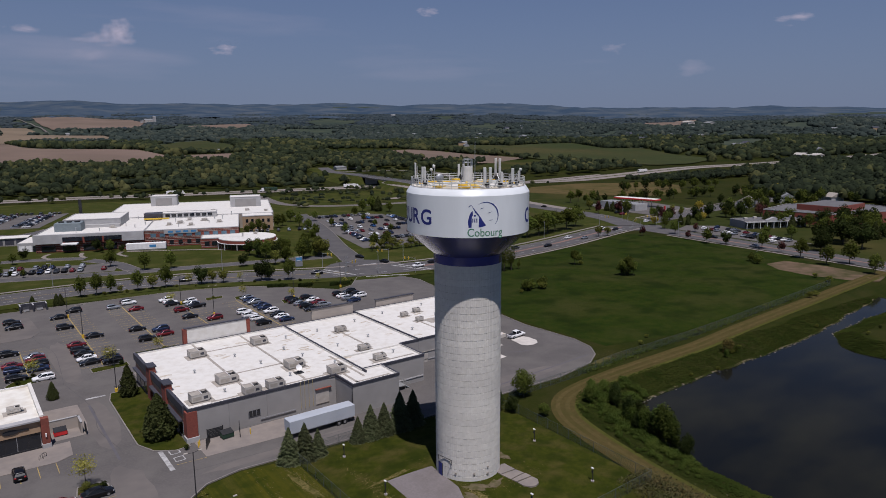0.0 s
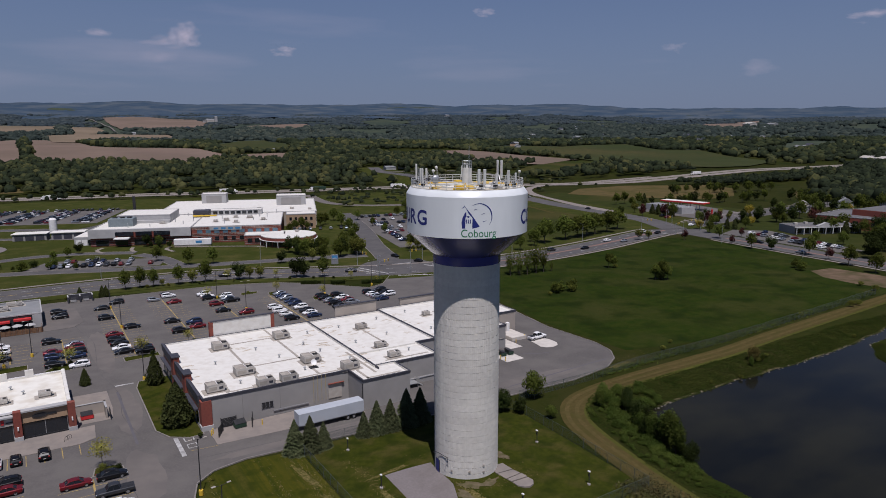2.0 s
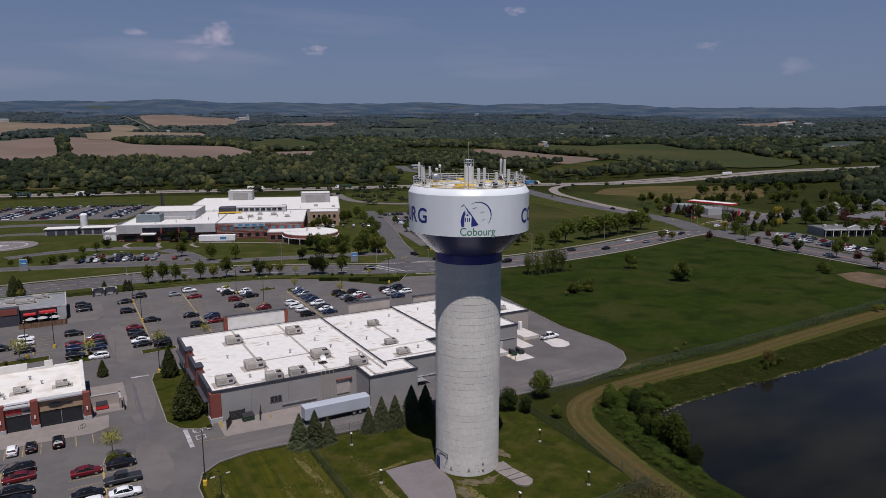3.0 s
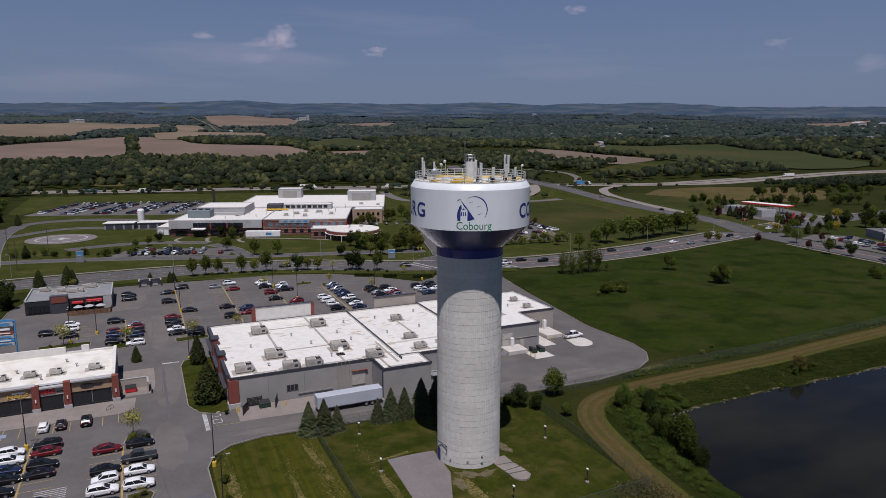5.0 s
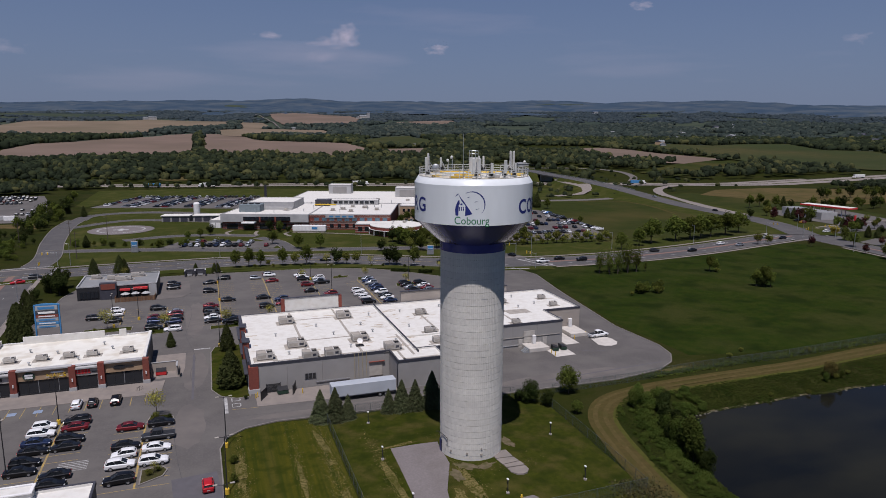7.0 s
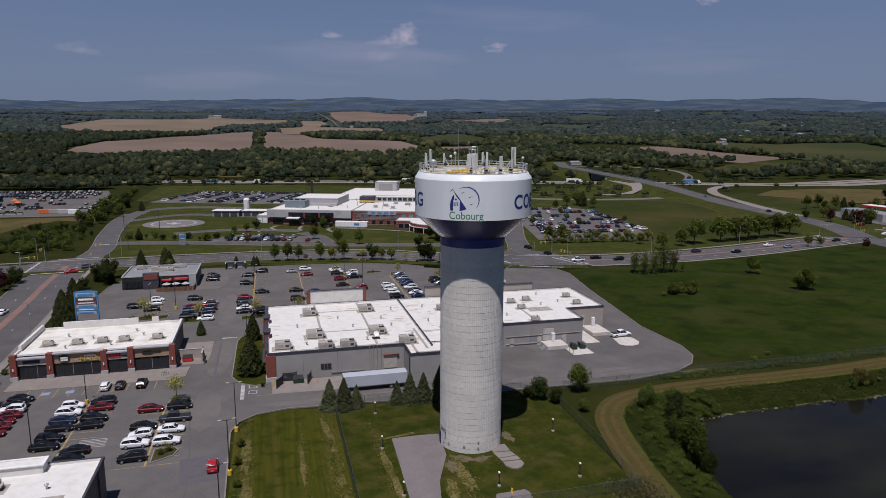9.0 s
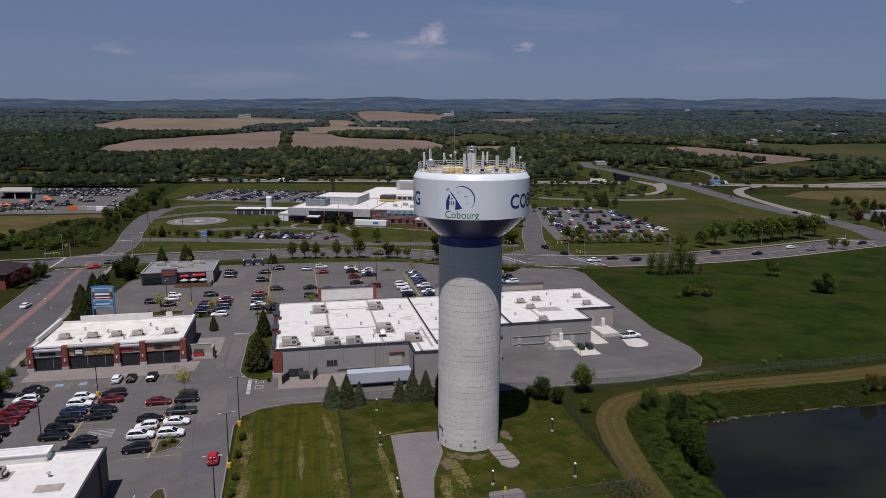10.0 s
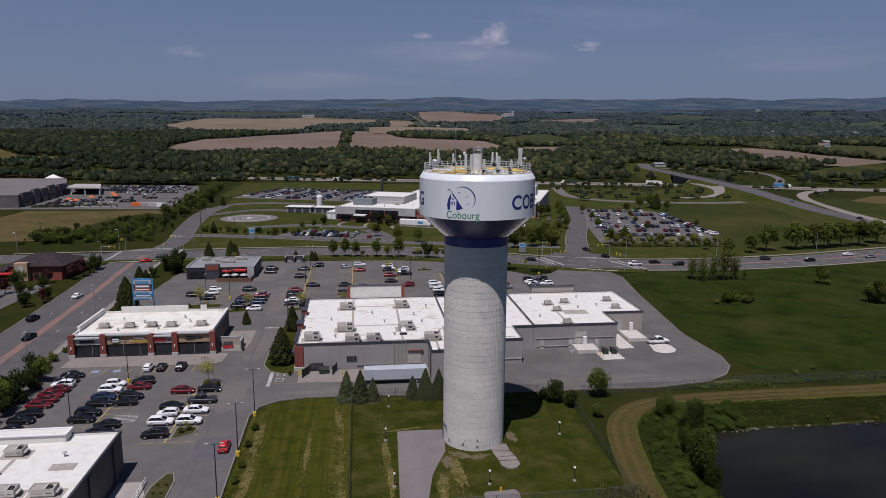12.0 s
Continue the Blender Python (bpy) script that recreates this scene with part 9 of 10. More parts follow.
# boulevard trees south of the main road
for x, y, h in ((35.5, 258.5, 8.0), (40.5, 258.6, 8.6), (45.0, 258.0, 7.6), (53.8, 257.0, 8.2), (104.5, 239.6, 9.2), (63.2, 255.6, 9.6)):
    plant("oak", x, y, h, wide=0.82)
row_of("lime", (58.6, 256.4, 6.2), (79.0, 252.0, 6.0), (82.8, 250.6, 5.8), (48.0, 257.6, 3.2))
row_of("dark", (75.4, 253.2, 7.6), (95.7, 245.0, 9.4), (98.2, 243.8, 7.0))
row_of("young", (71.2, 254.4, 5.0), (88.4, 248.4, 4.2), (112.6, 231, 3.6), (118.6, 220.6, 3.0), (-5, 255.5, 4))
row_of("limebush", (42.8, 257.4, 1.6), (50.0, 256.6, 1.5), (66.6, 254.6, 1.2), (72.6, 251.0, 1.0), (109, 228.5, 1.3), (123, 223.6, 1.1), (88, 245, 1.0), (16, 254, 1.0))
row_of("darkbush", (92.6, 244.2, 1.3), (100.6, 239.6, 1.4), (107.2, 235.4, 1.3), (60.6, 253.8, 1.0))
row_of("fir", (27.2, 250.6, 4.4), (28.4, 250.8, 4.2), (20.4, 252.0, 4.4), (-24.4, 241.0, 7.6), (-22.8, 234, 7.0), (-27.0, 238, 6.2), (-16.0, 259.4, 7.2), (-7.0, 259.0, 8.0), (-5.4, 259.6, 6.4), (-25.6, 200.0, 9.4), (-23.8, 195.6, 8.2), (-26.6, 190.4, 7.6), (-25.4, 206, 7.0), (14.9, 160.4, 4.2))
row_of("dark", (-23.4, 240.8, 8.4), (-22.4, 230.0, 8.2), (-26, 235, 7.6), (-28.5, 224.5, 4.6), (-54.5, 241, 6.6), (-54.0, 233.5, 5.2), (-59.5, 208, 5.5), (-57, 189, 4.6), (-63, 200, 5.5))
row_of("maple", (-54.2, 228.1, 7.0), (-56.4, 223.8, 6.0), (-51.8, 190.0, 5.0))
row_of("dark", (-53.4, 238.5, 5.6), (-55.2, 185.2, 5.4), (-52.7, 194.8, 4.6))
row_of("fir", (-22.6, 177.0, 11.0), (-21.0, 173.0, 9.6), (-23.6, 182, 9.0))
row_of("dark", (-23.4, 121.0, 5.0), (-22.0, 114.5, 4.6), (-22.6, 108.0, 5.4), (-21.4, 102.0, 5.0), (-22.6, 95.0, 5.6), (-23.8, 88.5, 5.0), (-22.0, 82.0, 5.6))
row_of("bush", (-24.8, 128.0, 3.0), (-25.4, 133.5, 2.6), (-25.0, 100, 2.6), (-24.6, 110.6, 2.8), (-25.4, 140, 1.6), (-26.6, 148, 1.4))
for k in range(22):
    r = random.Random(1200 + k)
    plant(("dark", "ash", "darkbush")[k % 3], -23.5 + r.uniform(-2.4, 2.4), 78 + k * 2.2, r.uniform(4.6, 7.4) if k % 3 < 2 else r.uniform(2.4, 3.6))
# field
row_of("poplar", (168.9, 202.6, 9.5), (170.2, 205.0, 10.5), (172.0, 200.6, 9.0), (173.8, 203.8, 11.0), (175.6, 200.4, 10.0), (178.0, 203.4, 12.0), (180.4, 200.6, 13.5), (182.4, 204.2, 12.5), (184.6, 201.0, 12.0), (186.2, 203.0, 8.5), (188.4, 200.6, 5.0))
row_of("ash", (213.0, 192.6, 6.6), (214.6, 191.4, 5.4), (213.6, 165.0, 8.0), (211.0, 166.2, 6.4), (215.0, 163.6, 6.0))
row_of("darkbush", (212.6, 165.4, 4.6))
row_of("limebush", (165.4, 171.6, 3.4), (170.6, 168.8, 3.0))
row_of("bush", (164.6, 170.6, 4.2), (171.4, 169.6, 4.6), (168.0, 171.8, 3.8), (166.6, 173.4, 3.4), (274.8, 146.0, 4.6), (278, 150, 4.0))
row_of("limebush", (174.0, 171.0, 2.0), (160.4, 169.0, 1.6), (266, 118, 2.0), (262, 111, 2.6), (214.8, 190.6, 2.2))
# row along the main road, hospital side
for x, y, h in ((232.3, 256.7, 13.0), (248.2, 258.6, 13.6), (258.0, 259.6, 12.6), (266.0, 261.2, 13.2), (275.0, 264.2, 12.6), (285.4, 265.2, 13.4), (299.0, 270.5, 12.6)):
    plant("oak", x, y, h, wide=1.25)
row_of("oak", (208, 246, 9.0), (222, 252, 9.6), (206, 262, 6), (229, 263, 7))
for x, y, h in ((338, 148, 13.5), (352, 145, 14.5), (325, 143, 10.5), (346, 134, 13.0), (362, 150, 12.5)):
    plant("dark", x, y, h, wide=1.25)
row_of("fir", (375, 311, 7.0), (374, 305, 7.6), (372.5, 298, 7.2), (373, 293, 6.6), (388, 250, 7.0), (390, 247, 6.6), (424, 362, 8.0))
row_of("ash", (393, 362, 10), (406, 366, 10), (395, 348, 8), (389, 340, 6))
row_of("lime", (279.7, 236.6, 6.4), (284.4, 234.4, 5.8))
row_of("oak", (318.6, 216.6, 8.4), (304.4, 188.4, 8.2), (310.6, 163.4, 9.4), (301.2, 140.8, 9.6), (294.2, 126.6, 9.0), (303.2, 121.4, 10.4), (289.4, 106.4, 8.6), (331, 232, 8))
row_of("maple", (307.6, 201.2, 5.0), (307.8, 152.8, 5.6), (300, 224, 5.4), (292, 96, 5), (334, 214, 5))
row_of("dark", (308.4, 180.6, 7.4), (286, 92, 8.0), (281, 78, 9.0))
for k in range(18):
    r = random.Random(1400 + k)
    WOOD_EDGE.append((("oak", "dark", "ash")[k % 3], 410 + k * 6.5 + r.uniform(-3, 3), 352 - k * 2.0 + r.uniform(-8, 8), r.uniform(7, 11)))
for k in range(16):
    r = random.Random(1450 + k)
    WOOD_EDGE.append((("dark", "oak")[k % 2], 500 + k * 7 + r.uniform(-3, 3), 402 - k * 2.2 + r.uniform(-6, 6), r.uniform(8, 12)))
# round the showroom and the brick buildings
row_of("dark", (400, 166, 13), (412, 170, 14.5), (421, 160, 13), (396, 158, 11), (408, 180, 12), (430, 168, 12), (404, 152, 11), (394, 244, 11), (404, 238, 12), (412, 233, 11), (385, 248, 9))
row_of("reddark", (424, 226, 8), (432, 230, 9), (393, 203, 4))
row_of("fir", (352, 236, 6.5), (355, 233, 6.0), (431, 148, 8), (372, 268, 6), (376, 262, 6.5))
row_of("oak", (345, 180, 7), (352, 170, 7.5), (362, 176, 6), (358, 160, 8), (420, 246, 12), (432, 240, 13), (445, 236, 12), (458, 226, 12), (470, 215, 13))
row_of("gold", (378, 238, 6.0), (474, 232, 9))
# hospital grounds
row_of("oak", (55.0, 311.4, 7.6), (65.0, 295.4, 8.0), (74.8, 292.4, 8.0), (63.0, 352.6, 6.4), (16, 338, 5.0), (22, 343, 5.4))
row_of("dark", (57.6, 356.6, 7.0), (100.2, 277.0, 6.4), (27, 352, 6.0))
for u, v, h in ((97, 38, 7), (101, 42, 8), (94, 30, 6), (104, 36, 6), (112, 52, 9), (115, 60, 8)):
    plant("oak", *hos(u, v), h)
for u, v, h in ((31, -7, 4.6), (27, -5.6, 3.8), (36, -8, 4.2)):
    plant("dark", *hos(u, v), h)
for k in range(24):
    r = random.Random(100 + k)
    plant(("oak", "dark", "ash", "lime")[k % 4], 111 + r.uniform(0, 30), 281 + r.uniform(-8, 26) - (k % 3) * 2, r.uniform(5.5, 9.5))
for k in range(11):
    plant("lime" if k % 3 else "young", 162 + k * 5.2, 273.5 - k * 0.5 + (k % 2), 5.4 + (k % 3) * 0.8)
    plant("limebush" if k % 2 else "lime", 164.6 + k * 5.2, 273.2 - k * 0.5, 3.0 + (k % 3) * 0.5)
row_of("oak", (166, 279, 8.6), (172, 277, 9.4), (178, 330, 6.5), (185, 360, 6.0), (190, 392, 7), (160, 330, 8), (165, 350, 8.4), (170, 372, 9), (152, 318, 7), (176, 398, 9), (206, 345, 5), (214, 372, 5), (203, 322, 5), (222, 398, 7), (238, 415, 9.5), (247, 418, 11.0), (236, 330, 5), (252, 402, 8))
row_of("fir", (249, 412, 11), (252, 422, 9), (-28.5, 330, 6), (-47, 262 + 190, 7))
for k in range(130):
    r = random.Random(300 + k)
    x = r.uniform(-112, -58)
    SCRUB_WEST.append((("bush", "darkbush", "ash", "darkbush", "scrub")[k % 5], x, 300 + r.uniform(0, 56) * (0.55 + 0.45 * (x + 112) / 54), r.uniform(1.6, 4.8)))
for k in range(44):
    r = random.Random(2300 + k)
    t = r.uniform(0, 1)
    SCRUB_WEST.append((("bush", "darkbush", "scrub", "dark")[k % 4], -104 + 52 * t + r.uniform(-3, 3), 300 + r.uniform(0, 1) * (52 + 36 * math.sin(t * 3.14)), r.uniform(2.0, 4.6)))
for k in range(26):
    r = random.Random(2500 + k)
    ROW_WEST.append((("dark", "ash", "fir", "darkbush", "oak")[k % 5], -59 - 0.4 * k + r.uniform(-4, 2), 350 + 9 * k + r.uniform(-5, 5), r.uniform(3.5, 8.0)))
for k in range(26):
    r = random.Random(500 + k)
    ROW_WEST.append((("oak", "dark", "fir", "bush")[k % 4], -58 - r.uniform(0, 16), 395 + k * 3.6, r.uniform(4, 9)))
for k in range(16):
    r = random.Random(600 + k)
    plant(("oak", "bush", "darkbush")[k % 3], -36 + k * 4.0 + r.uniform(-2, 2), 334 + r.uniform(-6, 6) - k * 1.3, r.uniform(2.0, 4.5))
for k in range(12):
    r = random.Random(650 + k)
    plant(("dark", "maple", "bush")[k % 3], -62 - r.uniform(0, 12), 168 + k * 5.0, r.uniform(3.0, 6.5))
row_of("gold", (338, 244, 6.5), (420, 268, 8), (590, 300, 10))
for k in range(26):
    r = random.Random(700 + k)
    plant(("oak", "ash", "dark", "maple", "lime")[k % 5], 352 + r.uniform(0, 60), 224 + r.uniform(0, 36) + (k % 4) * 24, r.uniform(5, 9))
for k in range(30):
    r = random.Random(800 + k)
    WOOD_EDGE.append((("oak", "dark", "round", "fir")[k % 4], 386 + r.uniform(-8, 26), 84 + r.uniform(0, 120), r.uniform(7, 13)))
for k in range(110):
    r = random.Random(2700 + k)
    x = r.uniform(425, 560)
    y = r.uniform(40, 250) + (x - 385) * 0.40
    if not (394 < x < 545 and 100 < y < 236) and not (x < 470 and y > 240):
        WOOD_EDGE.append((("dark", "oak", "ash", "dark")[k % 4], x, y, r.uniform(8, 14)))
# bank of the pond
for k in range(120):
    r = random.Random(900 + k)
    for _ in range(40):
        x, y = r.uniform(95.5, 122), r.uniform(60, 94)
        p = pond_depth(x, y)
        if -8.6 < p < -0.5:
            break
    else:
        continue
    if p < -6.6 and x < 106:
        continue
    if p > -3.2 and y > 64 and x < 113 and k % 3:
        plant(("alder", "darkalder", "alder")[k % 3], x, y, r.uniform(3.2, 6.0))
    else:
        BANK_SCRUB.append(("scrub", x, y, r.uniform(0.9, 2.0)))
for k in range(130):
    r = random.Random(1900 + k)
    x, y = r.uniform(95, 107), r.uniform(56, 90)
    if -10.6 < pond_depth(x, y) < -5.0:
        BANK_SCRUB.append(("scrub", x, y, r.uniform(0.5, 1.15)))
row_of("darkalder", (110.5, 86.6, 5.2), (112.4, 88.2, 4.6), (105.4, 79.0, 6.8), (106.2, 77.0, 6.4))
row_of("alder", (103.4, 69.6, 8.6), (104.6, 71.4, 8.0), (102.6, 67.6, 7.0), (104.4, 74.4, 6.2), (105.2, 89.0, 4.6), (107.4, 90.6, 4.8))
row_of("gold_scrub", (159.5, 90.4, 4.6), (161.4, 91.0, 3.8))
row_of("alder", (157.6, 89.4, 2.6), (163, 90, 2.2))
row_of("limebush", (161.6, 90.2, 1.4), (166, 91, 1.2), (140, 88, 1.0), (150, 87, 1.2), (146, 107.2, 1.4), (168, 104, 1.6), (208, 106.5, 1.4), (152, 110, 1.2), (205, 89, 1.3), (232, 104, 2.6), (236, 103.6, 2.2))
for k in range(40):
    r = random.Random(1000 + k)
    x, y = 190 + r.uniform(0, 60), 76 - r.uniform(0, 40)
    if pond_depth(x, y) < -1.0:
        plant(("bush", "limebush", "darkbush")[k % 3], x, y, r.uniform(0.8, 2.0))

plant("scrub", 101.5, 80.5, 1.6)
thicket("bank_scrub", "low tangled green scrub on the pond bank", "scrub", BANK_SCRUB)
thicket("scrub", "dark green scrub in rough grass beside the road", "scrub", SCRUB_WEST, 3)
thicket("roadside_trees", "uneven belt of dark trees beside the north road", "trees", ROW_WEST, 3)
thicket("trees_by_field", "mixed trees at the edge of the dry field", "trees", WOOD_EDGE)

FENCE_FIELD = [Vector((118, 101.6)), Vector((184, 103.9)), Vector((257, 108.9))]
# weeds on the banks
wr = np.random.default_rng(77)
pts = []
while len(pts) < 42000:
    x, y = wr.uniform(94, 262), wr.uniform(30, 95.5)
    p = pond_depth(x, y)
    if (-8.3 if x > 112 else -10.8) < p < 0.1 and wr.uniform() < 0.45 + 0.55 * (noise.noise(Vector((x / 3.5, y / 3.5, 1.0))) > 0):
        pts.append((x, y, height(x, y) + wr.uniform(0.04, 0.16)))
tagged(quad_mesh("bank_weeds", leaves(wr, np.array(pts), 0.34, 8.0), M_REED), "green and tan weeds on the pond bank", "weeds", kind="stuff")
pts = []
for k in range(5200):
    q = FENCE_FIELD[0].lerp(FENCE_FIELD[1], wr.uniform()) if k % 2 else FENCE_FIELD[1].lerp(FENCE_FIELD[2], wr.uniform())
    x, y = q.x, q.y + wr.normal() * 0.7 + 0.7
    pts.append((x, y, height(x, y) + wr.uniform(0.05, 0.75) * (0.6 + 0.6 * noise.noise(Vector((x / 5, 0, 3))))))
tagged(quad_mesh("fence_weeds", leaves(wr, np.array(pts), 0.34, 0.5), M_LEAF_BANK), "tall dark weeds along the field fence", "weeds", kind="stuff")
pts = []
while len(pts) < 3500:
    x, y = wr.uniform(84, 90), wr.uniform(48, 64)
    pts.append((x + wr.normal() * 1.5, y, height(x, y) + wr.uniform(0.1, 1.0)))
tagged(quad_mesh("dry_weeds", leaves(wr, np.array(pts), 0.22, 0.4), M_DRYREED), "dry grey weeds in a fence corner", "weeds", kind="stuff")
pts = []
for n_, x0, y0, sx, sy in ((1600, 43.0, 80, 0.9, 16), (500, 37.6, 82, 0.7, 9), (600, 60.6, 68, 1.4, 4), (900, 28.4, 78, 0.9, 14), (420, 51, 80, 0.7, 9), (700, 61.0, 76.0, 1.6, 5), (140, 70, 74, 4.0, 1.5), (260, 90.0, 104.6, 14, 0.6), (200, 132, 106, 5, 1.5)):
    for _ in range(n_):
        x, y = x0 + wr.normal() * sx, y0 + wr.normal() * sy
        if math.hypot(x - TOWER[0], y - TOWER[1]) > 5.8 and not (53 < x < 61.5 and 60 < y < 87):
            pts.append((x, y, height(x, y) + wr.uniform(0.05, 0.09)))
tagged(quad_mesh("dry_tufts", leaves(wr, np.array(pts), 0.15, 4.0), M_TUFT), "dry straw-coloured tufts in the lawn", "grass", kind="stuff")

def inside(poly, x, y):
    odd = False
    for (ax, ay), (bx, by) in zip(poly, poly[1:] + poly[:1]):
        if (ay > y) != (by > y) and x < ax + (bx - ax) * (y - ay) / (by - ay):
            odd = not odd
    return odd


# ---- far woods ----
OPEN_POLYS = [(poly, min(p[0] for p in poly), max(p[0] for p in poly), min(p[1] for p in poly), max(p[1] for p in poly)) for name, poly in AREAS if name in ("ploughed_field", "crop_field", "dry_field", "grass_field")]
ROADS = np.array([(q.x, q.y) for line in [HIGHWAY, EAST[5:]] + RAMPS for q in smooth_line(line, 15.0)])
ROADS = np.concatenate([ROADS, [(q.x, q.y) for line in (LONG,) for q in smooth_line(line, 15.0)]])


def is_open(x, y, margin=5.0):
    for poly, x0, x1, y0, y1 in OPEN_POLYS:
        if x0 - margin < x < x1 + margin and y0 - margin < y < y1 + margin:
            if any(inside(poly, x + dx, y + dy) for dx, dy in ((0, 0), (margin, 0), (-margin, 0), (0, margin), (0, -margin))):
                return True
    return False


def crown_stock(seed, count=10, fine=2):
    """Lumpy closed crowns about one metre in radius, with their corners and triangles."""
    out = []
    rng = np.random.default_rng(seed)
    for _ in range(count):
        bm = bmesh.new()
        bmesh.ops.create_icosphere(bm, subdivisions=fine, radius=1.0)
        way = np.array([v.co[:] for v in bm.verts])
        tri = np.array([[v.index for v in f.verts] for f in bm.faces if f.calc_center_median().z > -0.55])
        bm.free()
        lobes = rng.normal(size=(7, 3))
        lobes /= np.linalg.norm(lobes, axis=1)[:, None]
        lump = np.max(np.clip(way @ lobes.T, 0, 1) ** 5 * rng.uniform(0.2, 0.5, 7), axis=1)
        r = 0.74 + lump + rng.uniform(-0.07, 0.07, len(way))
        p = way * r[:, None]
        p[:, 2] = np.where(p[:, 2] < 0, p[:, 2] * 0.8, p[:, 2])
        out.append((p, tri))
    return out


CROWNS, FAR_CROWNS = crown_stock(11), crown_stock(12, 14, 1)


def wood(name, label, count, region, size, tall, per, leaf, material, seed, thin=0.0, road_gap=20.0, near=False, open_gap=4.0, sunk=0.0, shapes=CROWNS):
    """Trees as lumpy crowns with loose leaf sprays on them; each tree has a tone of its own."""
    rng = np.random.default_rng(seed)
    out = []
    tries = 0
    while len(out) < count and tries < count * 6:
        tries += 1
        x, y = region(rng)
        if thin and noise.noise(Vector((x / 170, y / 170, 9.0))) < thin:
            continue
        if is_open(x, y, open_gap):
            continue
        if np.min(np.abs(ROADS - (x, y)).sum(axis=1)) < road_gap * 1.3:
            continue
        if 394 < x < 545 and 100 < y < 250:
            continue
        if not near and y < 1000 and math.hypot(x - 40, y + 20) < 500 and x < 385:
            continue
        if not near and 335 < x < 490 and 590 < y < 790 and rng.uniform() < 0.93:
            continue
        out.append((x, y, height(x, y)))
    base = np.array(out)
    n = len(base)
    grove = np.array([noise.noise(Vector((p[0] / 75, p[1] / 75, 4.0))) for p in out])
    s = rng.uniform(0.6, 1.35, n) * size
    hgt = rng.uniform(0.65, 1.2, n) * tall * (0.92 + 0.35 * grove)
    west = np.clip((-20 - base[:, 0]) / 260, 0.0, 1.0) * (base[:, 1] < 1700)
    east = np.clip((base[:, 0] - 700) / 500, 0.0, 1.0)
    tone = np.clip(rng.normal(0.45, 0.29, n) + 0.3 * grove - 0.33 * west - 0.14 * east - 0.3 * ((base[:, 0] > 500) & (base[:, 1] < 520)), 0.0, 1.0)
    half = np.stack([s, s * rng.uniform(0.8, 1.2, n), hgt * (0.46 + 0.3 * sunk)], axis=1)
    mid = base + np.stack([0 * s, 0 * s, hgt * (0.54 - 0.3 * sunk)], axis=1)
    verts, faces, tones, total = [], [], [], 0
    kinds = rng.integers(0, len(shapes), n)
    for k, (shape, tri) in enumerate(shapes):
        pick = np.nonzero(kinds == k)[0]
        if not len(pick):
            continue
        a = rng.uniform(0, 6.283, len(pick))
        turned = np.stack([shape[None, :, 0] * np.cos(a)[:, None] - shape[None, :, 1] * np.sin(a)[:, None], shape[None, :, 0] * np.sin(a)[:, None] + shape[None, :, 1] * np.cos(a)[:, None], np.broadcast_to(shape[None, :, 2], (len(pick), len(shape)))], axis=2)
        verts.append((turned * half[pick][:, None, :] + mid[pick][:, None, :]).reshape(-1, 3))
        faces.append((tri[None] + (np.arange(len(pick)) * len(shape))[:, None, None] + total).reshape(-1, 3))
        tones.append(np.repeat(tone[pick], len(shape)))
        total += len(pick) * len(shape)
    solid = faces and np.concatenate(faces)
    me = bpy.data.meshes.new(name)
    loops, sizes = [solid.reshape(-1)], [np.full(len(solid), 3)]
    if per:
        d = rng.normal(size=(n, per, 3))
        d /= np.linalg.norm(d, axis=2)[:, :, None]
        d[:, :, 2] = np.abs(d[:, :, 2]) * 1.2 - 0.3
        c = mid[:, None, :] + d * half[:, None, :] * rng.uniform(0.78, 1.1, (n, per, 1))
        q = leaves(rng, c.reshape(-1, 3), leaf, 0.4, d.reshape(-1, 3), 0.35)
        verts.append(q.reshape(-1, 3))
        loops.append(np.arange(len(q) * 4) + total)
        sizes.append(np.full(len(q), 4))
        tones.append(np.repeat(tone, per * 4) + rng.uniform(-0.12, 0.12, len(q)).repeat(4))
    v, lp, sz = np.concatenate(verts).astype(np.float32), np.concatenate(loops).astype(np.int32), np.concatenate(sizes).astype(np.int32)
    me.vertices.add(len(v))
    me.vertices.foreach_set("co", v.reshape(-1))
    me.loops.add(len(lp))
    me.loops.foreach_set("vertex_index", lp)
    me.polygons.add(len(sz))
    me.polygons.foreach_set("loop_start", (np.cumsum(sz) - sz).astype(np.int32))
    me.polygons.foreach_set("loop_total", sz)
    me.polygons.foreach_set("use_smooth", sz == 3)
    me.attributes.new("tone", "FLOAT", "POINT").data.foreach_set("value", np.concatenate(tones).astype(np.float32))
    me.update(calc_edges=True)
    me.validate()
    return tagged(link_mesh(name, me, material), label, "woods", kind="stuff")


def polar(a0, a1, d0, d1, power=0.5):
    def pick(rng):
        a = radians(rng.uniform(a0, a1))
        d = d0 + (d1 - d0) * rng.uniform() ** power
        return 40 + d * math.cos(a), -20 + d * math.sin(a)
    return pick


def strip(rng):
    x = rng.uniform(-620, 760)
    base = np.interp(x, [-620, -88, 5, 238, 452, 640, 800], [806, 728, 700, 648, 585, 560, 560])
    return x, base + rng.uniform() ** 0.8 * np.interp(x, [-620, 0, 300, 700], [420, 400, 470, 420])


def far_side(rng):
    x = rng.uniform(545, 980)
    return x, rng.uniform(40, 250) + (x - 385) * 0.40


def ramps(rng):
    if rng.uniform() < 0.6:
        return rng.uniform(215, 360), rng.uniform(455, 585)
    return rng.uniform(400, 520), rng.uniform(480, 740)


